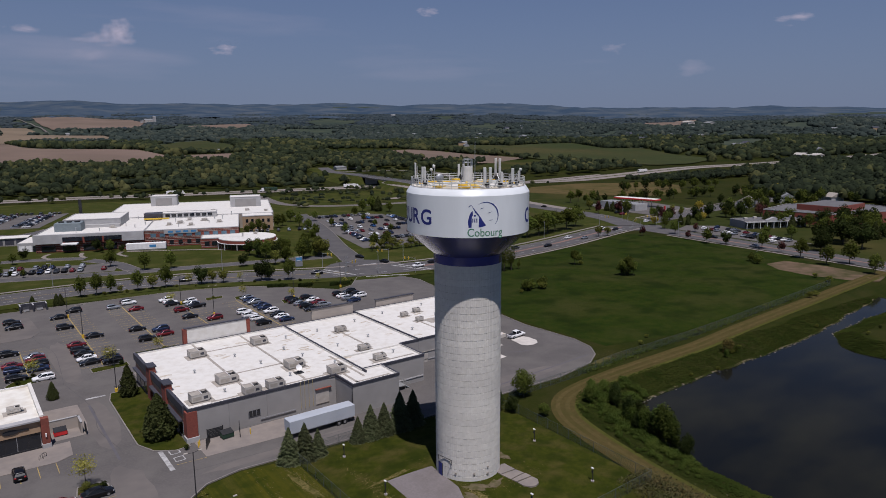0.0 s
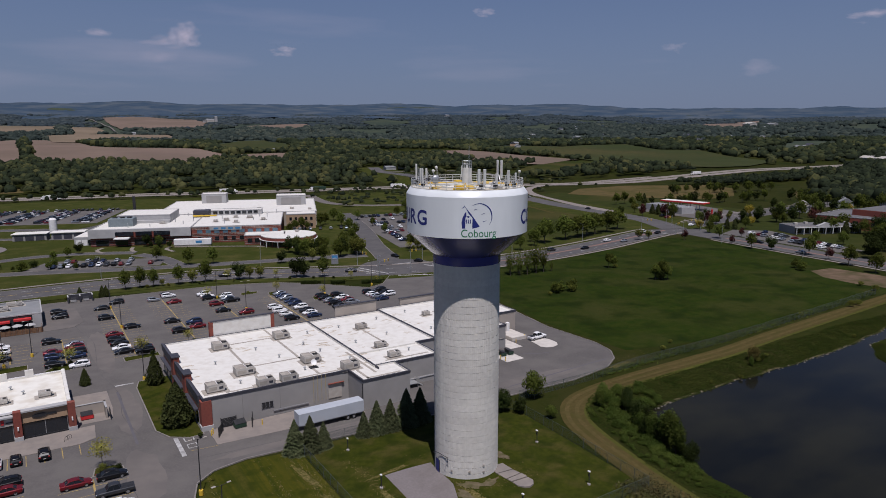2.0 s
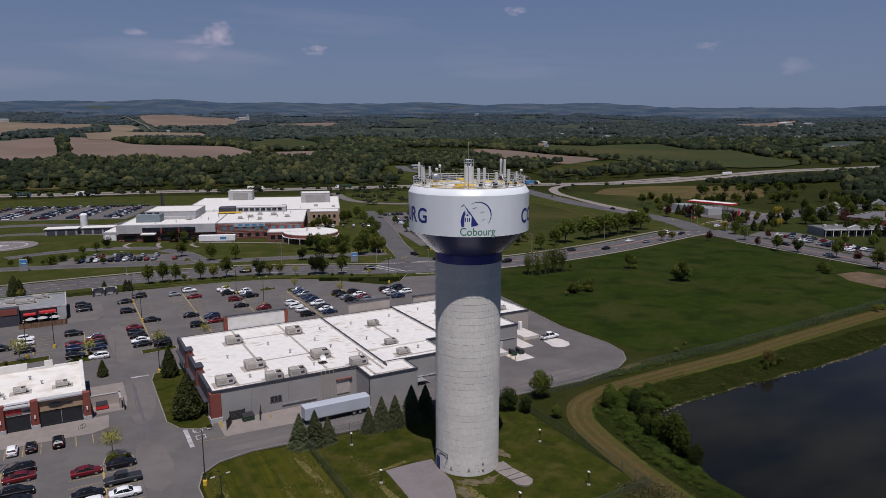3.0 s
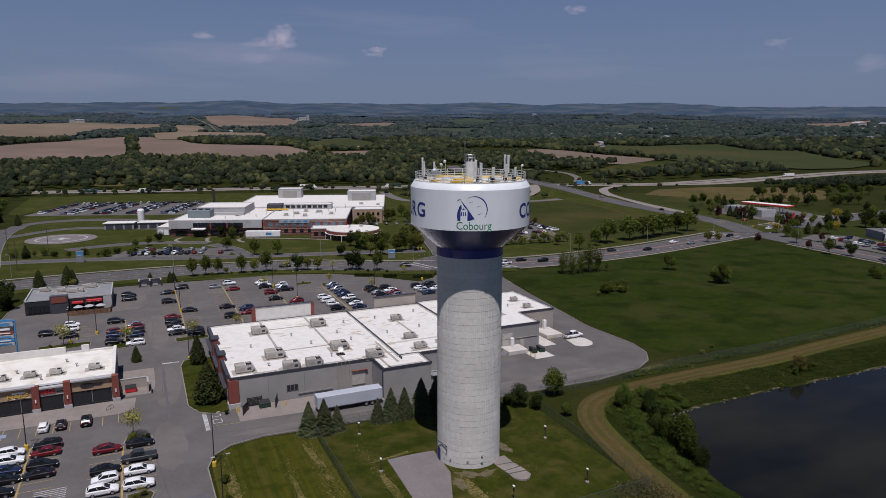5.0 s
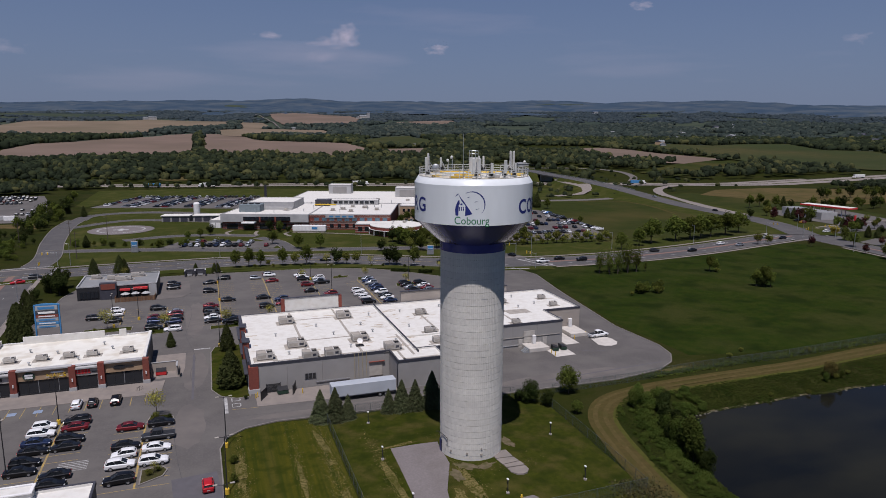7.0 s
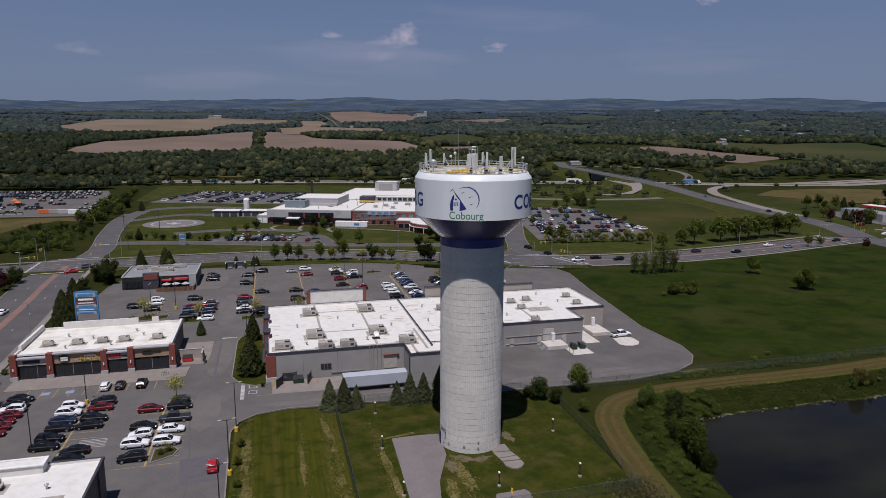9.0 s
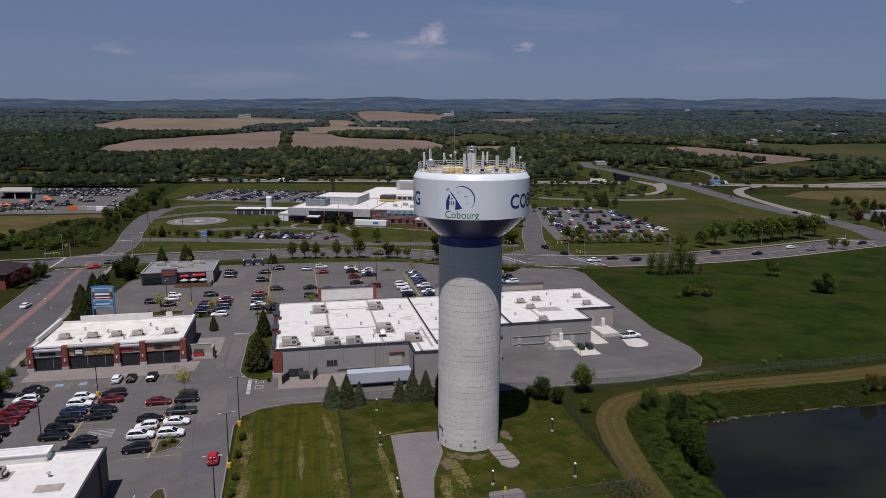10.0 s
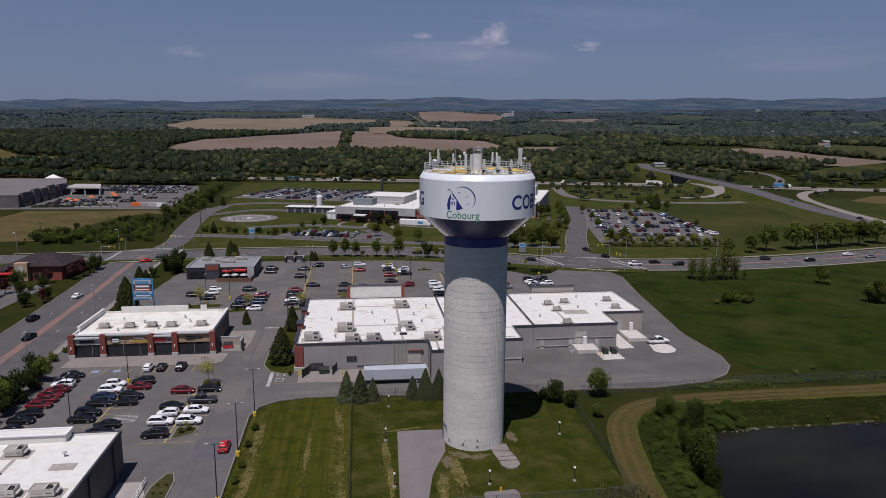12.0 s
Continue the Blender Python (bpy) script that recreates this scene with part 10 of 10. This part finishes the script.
def roadside(rng):
    t = rng.uniform()
    return 520 + 330 * t + rng.uniform(-16, 16), 455 - 40 * t + rng.uniform(-14, 22)


def scatter_ns(rng):
    x = rng.uniform(-420, 380)
    return x, np.interp(x, [-420, 5, 238, 380], [724, 642, 596, 560]) + rng.uniform(-8, 14)


def clumps(*spots):
    def pick(rng):
        x, y, r = spots[rng.integers(0, len(spots))]
        return x + rng.normal() * r, y + rng.normal() * r * 1.4
    return pick


def hedgerow(*lines, wide=8.0):
    def pick(rng):
        (ax, ay), (bx, by) = lines[rng.integers(0, len(lines))]
        t = rng.uniform()
        return ax + (bx - ax) * t + rng.normal() * wide, ay + (by - ay) * t + rng.normal() * wide
    return pick


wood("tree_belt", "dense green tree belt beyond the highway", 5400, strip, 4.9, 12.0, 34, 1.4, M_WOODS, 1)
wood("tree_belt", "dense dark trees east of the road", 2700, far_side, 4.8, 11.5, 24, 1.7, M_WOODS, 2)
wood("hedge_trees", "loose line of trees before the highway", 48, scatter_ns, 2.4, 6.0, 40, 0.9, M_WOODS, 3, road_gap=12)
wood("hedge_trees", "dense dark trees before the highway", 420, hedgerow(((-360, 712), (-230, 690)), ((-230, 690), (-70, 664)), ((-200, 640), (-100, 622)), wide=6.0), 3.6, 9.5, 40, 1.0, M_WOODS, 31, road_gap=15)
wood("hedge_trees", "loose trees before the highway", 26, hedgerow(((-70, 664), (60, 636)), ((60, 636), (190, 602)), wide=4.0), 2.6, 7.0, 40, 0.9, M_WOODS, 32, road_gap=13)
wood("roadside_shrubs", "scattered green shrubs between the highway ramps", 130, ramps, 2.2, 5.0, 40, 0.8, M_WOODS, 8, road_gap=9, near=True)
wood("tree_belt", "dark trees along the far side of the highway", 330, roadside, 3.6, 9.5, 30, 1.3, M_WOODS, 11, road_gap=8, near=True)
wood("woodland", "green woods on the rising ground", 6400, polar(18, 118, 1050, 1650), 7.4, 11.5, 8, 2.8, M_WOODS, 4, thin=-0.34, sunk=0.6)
wood("woodland", "green woods farther off, greyed by painted haze", 8600, polar(18, 118, 1550, 2350), 9.0, 10.5, 3, 4.0, M_WOODS_MID_HAZED, 6, thin=-0.30, sunk=1.0)
wood("woodland", "far woods on the slopes, blued by painted haze", 15000, polar(18, 122, 2150, 3300), 12.5, 8.5, 0, 7.5, M_WOODS_FAR_HAZED, 5, thin=-0.22, sunk=1.0, shapes=FAR_CROWNS)
wood("field_trees", "dark hedgerow trees between the ploughed fields", 260, hedgerow(((-265, 1660), (-120, 1760)), ((-60, 1880), (60, 1960)), ((60, 1960), (150, 2100)), ((150, 1560), (300, 1600)), ((300, 2140), (500, 2150)), wide=16.0), 6.5, 13.0, 6, 3.2, M_WOODS_MID_HAZED, 21, open_gap=0.0, road_gap=10)
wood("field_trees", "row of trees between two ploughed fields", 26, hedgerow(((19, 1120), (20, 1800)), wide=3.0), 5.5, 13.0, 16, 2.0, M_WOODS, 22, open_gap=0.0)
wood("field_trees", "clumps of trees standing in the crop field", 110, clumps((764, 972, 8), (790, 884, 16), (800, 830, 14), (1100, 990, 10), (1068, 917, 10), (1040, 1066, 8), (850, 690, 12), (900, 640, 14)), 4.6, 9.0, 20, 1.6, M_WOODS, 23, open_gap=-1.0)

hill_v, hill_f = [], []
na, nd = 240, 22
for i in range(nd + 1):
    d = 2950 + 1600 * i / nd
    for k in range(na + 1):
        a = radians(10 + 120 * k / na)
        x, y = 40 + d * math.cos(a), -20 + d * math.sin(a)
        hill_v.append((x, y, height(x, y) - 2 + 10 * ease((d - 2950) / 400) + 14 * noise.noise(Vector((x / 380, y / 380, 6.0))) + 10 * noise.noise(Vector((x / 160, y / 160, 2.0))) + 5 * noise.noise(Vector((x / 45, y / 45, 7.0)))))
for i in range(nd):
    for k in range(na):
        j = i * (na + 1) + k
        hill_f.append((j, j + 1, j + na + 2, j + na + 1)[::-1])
hills = from_faces("backdrop", hill_v, hill_f, M_HILLS_HAZED)
tagged(hills, "wooded hills on the horizon, blue-green from painted haze", "backdrop", kind="structure")

# ---- clouds ----
def cloud(x, y, z, w, h, seed, amount):
    me = bpy.data.meshes.new("cloud")
    me.from_pydata([(-0.5, 0, -0.5), (0.5, 0, -0.5), (0.5, 0, 0.5), (-0.5, 0, 0.5)], [], [(0, 1, 2, 3)])
    m = bpy.data.materials.new("thin cloud")
    m.use_nodes = True
    t = m.node_tree
    t.nodes.clear()
    out, mixer, clear, glow = (t.nodes.new(k) for k in ("ShaderNodeOutputMaterial", "ShaderNodeMixShader", "ShaderNodeBsdfTransparent", "ShaderNodeEmission"))
    glow.inputs[0].default_value = (0.55, 0.50, 0.55, 1)
    glow.inputs[1].default_value = 0.78
    tex, nz, mp, mul, dist = (t.nodes.new(k) for k in ("ShaderNodeTexCoord", "ShaderNodeTexNoise", "ShaderNodeMapRange", "ShaderNodeMath", "ShaderNodeVectorMath"))
    dist.operation, mul.operation = "LENGTH", "SUBTRACT"
    t.links.new(tex.outputs["Object"], dist.inputs[0])
    for node, vals in ((mp, (0.18, 0.58, 0.0, amount)),):
        for k, v in enumerate(vals):
            node.inputs[k + 1].default_value = v
    off = t.nodes.new("ShaderNodeVectorMath")
    off.inputs[1].default_value = (seed * 3.7, seed * 1.3, seed * 2.1)
    t.links.new(tex.outputs["Object"], off.inputs[0])
    t.links.new(off.outputs[0], nz.inputs["Vector"])
    nz.inputs["Scale"].default_value, nz.inputs["Detail"].default_value = 3.0, 5.0
    t.links.new(nz.outputs["Fac"], mul.inputs[0])
    t.links.new(dist.outputs["Value"], mul.inputs[1])
    t.links.new(mul.outputs[0], mp.inputs[0])
    t.links.new(mp.outputs[0], mixer.inputs[0])
    t.links.new(clear.outputs[0], mixer.inputs[1])
    t.links.new(glow.outputs[0], mixer.inputs[2])
    t.links.new(mixer.outputs[0], out.inputs[0])
    ang = math.degrees(math.atan2(y + 20, x - 30)) - 90
    ob = link_mesh("backdrop", me, m, None, "", pose(x, y, z, 0, 0, ang) @ Matrix.Diagonal((w, 1, h, 1)))
    return tagged(ob, "small thin white cloud in the sky", "cloud", kind="structure")

# pale glowing curtain, added to stand in for haze over the horizon
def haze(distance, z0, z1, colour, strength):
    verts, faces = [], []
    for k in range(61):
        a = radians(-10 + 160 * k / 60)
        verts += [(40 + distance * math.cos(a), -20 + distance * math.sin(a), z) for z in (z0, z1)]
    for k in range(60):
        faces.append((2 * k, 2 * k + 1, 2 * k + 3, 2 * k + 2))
    m = bpy.data.materials.new("glowing haze curtain")
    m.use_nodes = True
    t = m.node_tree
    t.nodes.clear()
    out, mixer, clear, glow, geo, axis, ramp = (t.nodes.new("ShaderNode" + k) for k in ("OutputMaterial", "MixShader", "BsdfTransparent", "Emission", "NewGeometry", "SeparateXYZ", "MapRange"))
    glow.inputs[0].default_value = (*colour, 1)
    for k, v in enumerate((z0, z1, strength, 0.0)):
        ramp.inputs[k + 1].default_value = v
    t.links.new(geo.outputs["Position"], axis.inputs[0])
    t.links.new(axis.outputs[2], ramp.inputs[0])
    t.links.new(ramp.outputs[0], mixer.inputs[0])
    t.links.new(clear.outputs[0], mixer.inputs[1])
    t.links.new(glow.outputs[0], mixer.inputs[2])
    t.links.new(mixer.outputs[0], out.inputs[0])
    return tagged(from_faces("backdrop", verts, faces, m), "pale lavender glowing curtain standing in for haze low in the sky", "sky", kind="structure")


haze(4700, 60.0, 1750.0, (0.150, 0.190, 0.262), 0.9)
for x, y, z, w, h, sd, am in ((882, 4207, 592, 280, -215, 1, 0.92), (790, 4230, 555, 380, 90, 14, 0.4), (438, 4277, 597, 240, 80, 2, 0.5), (1427, 4055, 534, 230, 90, 3, 0.8), (2494, 3502, 764, 170, 80, 4, 0.6), (3840, 1934, 643, 300, 90, 5, 0.65), (-924, 4160, 457, 330, 110, 6, 0.35), (3308, 2746, 524, 180, 90, 7, 0.35), (3578, 2385, 400, 380, 170, 8, 0.25), (741, 4235, 477, 380, 130, 9, 0.25), (500, 4290, 470, 2600, 330, 10, 0.20), (2600, 3440, 430, 2400, 300, 11, 0.16), (-300, 4300, 330, 2200, 260, 12, 0.16), (1500, 4060, 700, 2000, 300, 13, 0.14)):
    cloud(x, y, z, w, h, sd, am)

# ---- fences ----
def chain_fence(points, label, tall=2.0, pitch=3.0, cell=0.16):
    """Posts, rails and a diagonal wire net, along a line on the ground."""
    root = thing("chain_link_fence", label, "fence", "chain link fences")
    line = [Vector(p) for p in points]
    net, post_me = [], None
    for a, b in zip(line, line[1:]):
        d = b - a
        n = max(1, round(d.length / pitch))
        u = d.normalized()
        for k in range(n + 1):
            q = a + d * (k / n)
            z = height(q.x, q.y)
            if post_me is None:
                pm = part("post", rod_bm((0, 0, -0.3), (0, 0, tall + 0.06), 0.04, n=6), M_FENCE, root, m=pose(q.x, q.y, z))
                post_me = pm
            elif k or a == line[0]:
                copy_part(post_me, pose(q.x, q.y, z))
        za, zb = height(a.x, a.y), height(b.x, b.y)
        part("top_rail", rod_bm((a.x, a.y, za + tall), (b.x, b.y, zb + tall), 0.025, n=5), M_FENCE, root)
        m = int(d.length / cell)
        for k in range(-int(tall / cell), m):
            for s in (1, -1):
                s0, s1 = k * cell, k * cell + tall
                z0, z1 = 0.0, tall
                if s0 < 0:
                    z0, s0 = -s0, 0.0
                if s1 > d.length:
                    z1, s1 = tall - (s1 - d.length), d.length
                if z1 <= z0:
                    continue
                p, q = a + u * s0, a + u * s1
                h0, h1 = za + (zb - za) * s0 / d.length, za + (zb - za) * s1 / d.length
                y0, y1 = (z0, z1) if s > 0 else (tall - z0, tall - z1)
                net.append(((p.x, p.y, h0 + y0 - 0.009), (q.x, q.y, h1 + y1 - 0.009), (q.x, q.y, h1 + y1 + 0.009), (p.x, p.y, h0 + y0 + 0.009)))
    quad_mesh("wire_net", np.array(net), M_FENCE, root)
    return root


chain_fence([(45.0, 30), (45.0, 60), (45.0, 104.0)], "grey chain link fence beside the mown lawn")
chain_fence([(45.0, 104.0), (66, 103.9), (84, 102.6), (89.4, 96.6), (89.0, 80), (88.3, 61.2), (76, 60.8), (45, 60.8)], "grey chain link fence round the tower compound", cell=0.2)
chain_fence([(93.0, 100.8), (112, 101.0), (131, 102.4), (160, 102.4), (184, 103.6), (225, 106.2), (257, 108.6)], "dark grey chain link fence along the field", tall=2.2, cell=0.14)

# ---- lamps ----
def lot_lamp(x, y, h=9.5, rz=0.0, base=True, heads=2):
    o = thing("lamp_post", "dark steel parking lot lamp on a yellow base" if base else "grey street lamp beside the road", "lamp post", "lot lamps" if base else "street lamps", at=(x, y, 0), rz=rz)
    if base:
        part("base", lathe([(0, 0), (0.36, 0), (0.36, 0.8), (0.32, 0.9), (0, 0.9)], 14), M_YELLOW, o, "yellow painted concrete base")
    part("pole", rod_bm((0, 0, 0.1), (0, 0, h), 0.10, 0.07, n=8), M_DARK if base else M_GALV, o)
    for s in (-1, 1)[:heads]:
        a = part("arm", rod_bm((0, 0, h - 0.15), (s * 0.9, 0, h + 0.05), 0.04, n=5), M_DARK if base else M_GALV, o)
        part("head", box_bm(s * 1.1 - 0.3, -0.15, h - 0.02, s * 1.1 + 0.3, 0.15, h + 0.1, bevel=0.03), M_SEAM if base else M_GALV, a)
    return o


for x, y, rz in ((26.4, 97.4, 0), (26.0, 81.2, 10), (25.5, 66.5, 0), (-3.4, 117.8, 0), (-7.4, 97.6, 90), (26.8, 156.6, 0), (27.8, 232.4, 0), (60.6, 227.4, 0), (64.8, 206.6, 0), (5.0, 190.0, 0), (-1.0, 184.0, 90), (94.0, 212, 0), (114.5, 216.6, 0), (27.9, 206, 0)):
    lot_lamp(x, y, 9.5, rz)
for x, y, rz in ((-27.5, 126, 90), (-29, 170, 90), (-31.0, 214, 90), (138.2, 229.0, 40), (122.0, 226.4, 120), (160, 244, 0), (200, 242, 0), (252, 249.6, 0), (-60, 284, 0), (-28, 285, 0), (30, 283.5, 0), (90, 273, 0), (-56, 252, 0), (309, 232, 60), (338, 268, 30), (306, 206, 90), (300, 160, 90), (-100, 278, 0), (-150, 277, 0)):
    lot_lamp(x, y, 9.0, rz, base=False, heads=1)


def path_lamp(x, y):
    o = thing("lawn_lamp", "short lamp post with a white top in the lawn", "lamp", "lawn lamps", at=(x, y, height(x, y)))
    part("footing", rod_bm((0, 0, -0.1), (0, 0, 0.25), 0.28, n=10), M_CONCRETE, o)
    part("post", rod_bm((0, 0, 0), (0, 0, 2.3), 0.07, n=8), M_DARK, o)
    part("head", box_bm(-0.14, -0.16, 2.25, 0.14, 0.32, 2.42, bevel=0.03), M_WHITE, o)
    part("bracket", box_bm(-0.05, 0.0, 1.5, 0.05, 0.25, 1.9), M_DARK, o)


for x, y in ((52.4, 99.0), (51.2, 83.2), (52.0, 68.0), (66.8, 66.6), (82.8, 82.6), (80.6, 66.8)):
    path_lamp(x, y)
hy = thing("hydrant", "yellow fire hydrant on a gravel pad", "hydrant", at=(68.2, 64.6, height(68.2, 64.6)))
part("barrel", lathe([(0.16, 0), (0.16, 0.1), (0.12, 0.12), (0.12, 0.65), (0.15, 0.68), (0.1, 0.82), (0, 0.88)], 12), M_YELLOW, hy)
part("outlet", rod_bm((-0.22, 0, 0.45), (0.22, 0, 0.45), 0.06, n=8), M_YELLOW, hy)
bike = thing("bicycle_rack", "dark bicycle rack on the shop walk", "bicycle rack", at=(9.4, 130.4, 0.1))
for k in range(3):
    bm = bmesh.new()
    pts_ = [(0.35 * math.cos(radians(a)), 0, 0.5 + 0.35 * math.sin(radians(a))) for a in range(0, 181, 30)]
    rod(bm, (0.35, 0, 0), pts_[0], 0.03, n=5)
    for p, q in zip(pts_, pts_[1:]):
        rod(bm, p, q, 0.03, n=5)
    rod(bm, pts_[-1], (-0.35, 0, 0), 0.03, n=5)
    part("hoop", bm, M_DARK, bike, m=pose(0.3 * k, 0.4 * k, 0, 0, 0, 20))


def utility_pole(x, y, rz=0.0, h=12.0):
    o = thing("utility_pole", "grey wooden utility pole beside the road", "pole", "utility poles", at=(x, y, 0), rz=rz)
    part("pole", rod_bm((0, 0, -0.2), (0, 0, h), 0.16, 0.11, n=7), M_BARK, o)
    part("crossarm", box_bm(-1.1, -0.06, h - 1.2, 1.1, 0.06, h - 1.05), M_BARK, o)
    for s in (-1.0, 0, 1.0):
        part("insulator", rod_bm((s, 0, h - 1.05), (s, 0, h - 0.85), 0.05, n=5), M_GALV, o)


for x, y in ((-60, 300), (-58, 340), (-72, 308), (-36, 336), (-96, 292), (-28, 300), (-135, 288), (-22, 352)):
    utility_pole(x, y)


def traffic_signal(x, y, rz):
    o = thing("traffic_signal", "yellow traffic signal on a steel arm", "traffic signal", "traffic signals", at=(x, y, 0), rz=rz)
    part("pole", rod_bm((0, 0, 0), (0, 0, 6.4), 0.12, 0.09, n=8), M_GALV, o)
    part("arm", rod_bm((0, 0, 5.9), (5.4, 0, 6.3), 0.07, 0.05, n=6), M_GALV, o)
    for s in (3.2, 5.2):
        h_ = part("signal_head", box_bm(s - 0.2, -0.15, 5.3, s + 0.2, 0.15, 6.4, bevel=0.03), M_YELLOW, o)
        for k in range(3):
            part("lens", rod_bm((s, -0.18, 5.5 + 0.33 * k), (s, -0.15, 5.5 + 0.33 * k), 0.11, n=10), M_DARK, h_)


for x, y, rz in ((126, 254, -70), (153, 245, 180), (150, 220, 110), (124, 229, 20), (-56, 280, -90), (-32, 282, 180), (-34, 256, 90), (-58, 257, 0), (310, 262, -60), (336, 262, 200), (334, 240, 120), (310, 238, 20)):
    traffic_signal(x, y, rz)
# mud along the waterline
shore = []
for k in range(70):
    x, y0, y1 = 119 + 2.0 * k, 76.0 if k < 40 else 85.5, 96.0
    for _ in range(24):
        y = (y0 + y1) / 2
        y0, y1 = (y, y1) if pond_depth(x, y) > 0 else (y0, y)
    shore.append((x, y0))
tagged(band("mud_edge", shore, -0.1, 0.75, 0.05, M_BARE, height=height, step=1.0), "bare muddy edge along the pond", "mud", kind="structure")
# stones along the waterline
sr = random.Random(4)
stone = None
k = 0
banks = thing("shore_stones", "line of pale stones along the waterline", "stones")
while k < 120:
    x, y = sr.uniform(112, 240), sr.uniform(80, 92)
    if abs(pond_depth(x, y)) < 0.45:
        s = sr.uniform(0.12, 0.34)
        if stone is None:
            bm = bmesh.new()
            bmesh.ops.create_icosphere(bm, subdivisions=1, radius=1.0)
            for v in bm.verts:
                v.co *= sr.uniform(0.75, 1.15)
                v.co.z *= 0.6
            stone = part("stone", bm, M_STONE, banks, m=pose(x, y, -2.45) @ Matrix.Scale(s, 4))
        else:
            copy_part(stone, pose(x, y, -2.45, 0, 0, sr.uniform(0, 360)) @ Matrix.Scale(s, 4))
        k += 1
bpy.data.objects.remove(scratch_ob)
bpy.data.curves.remove(scratch)
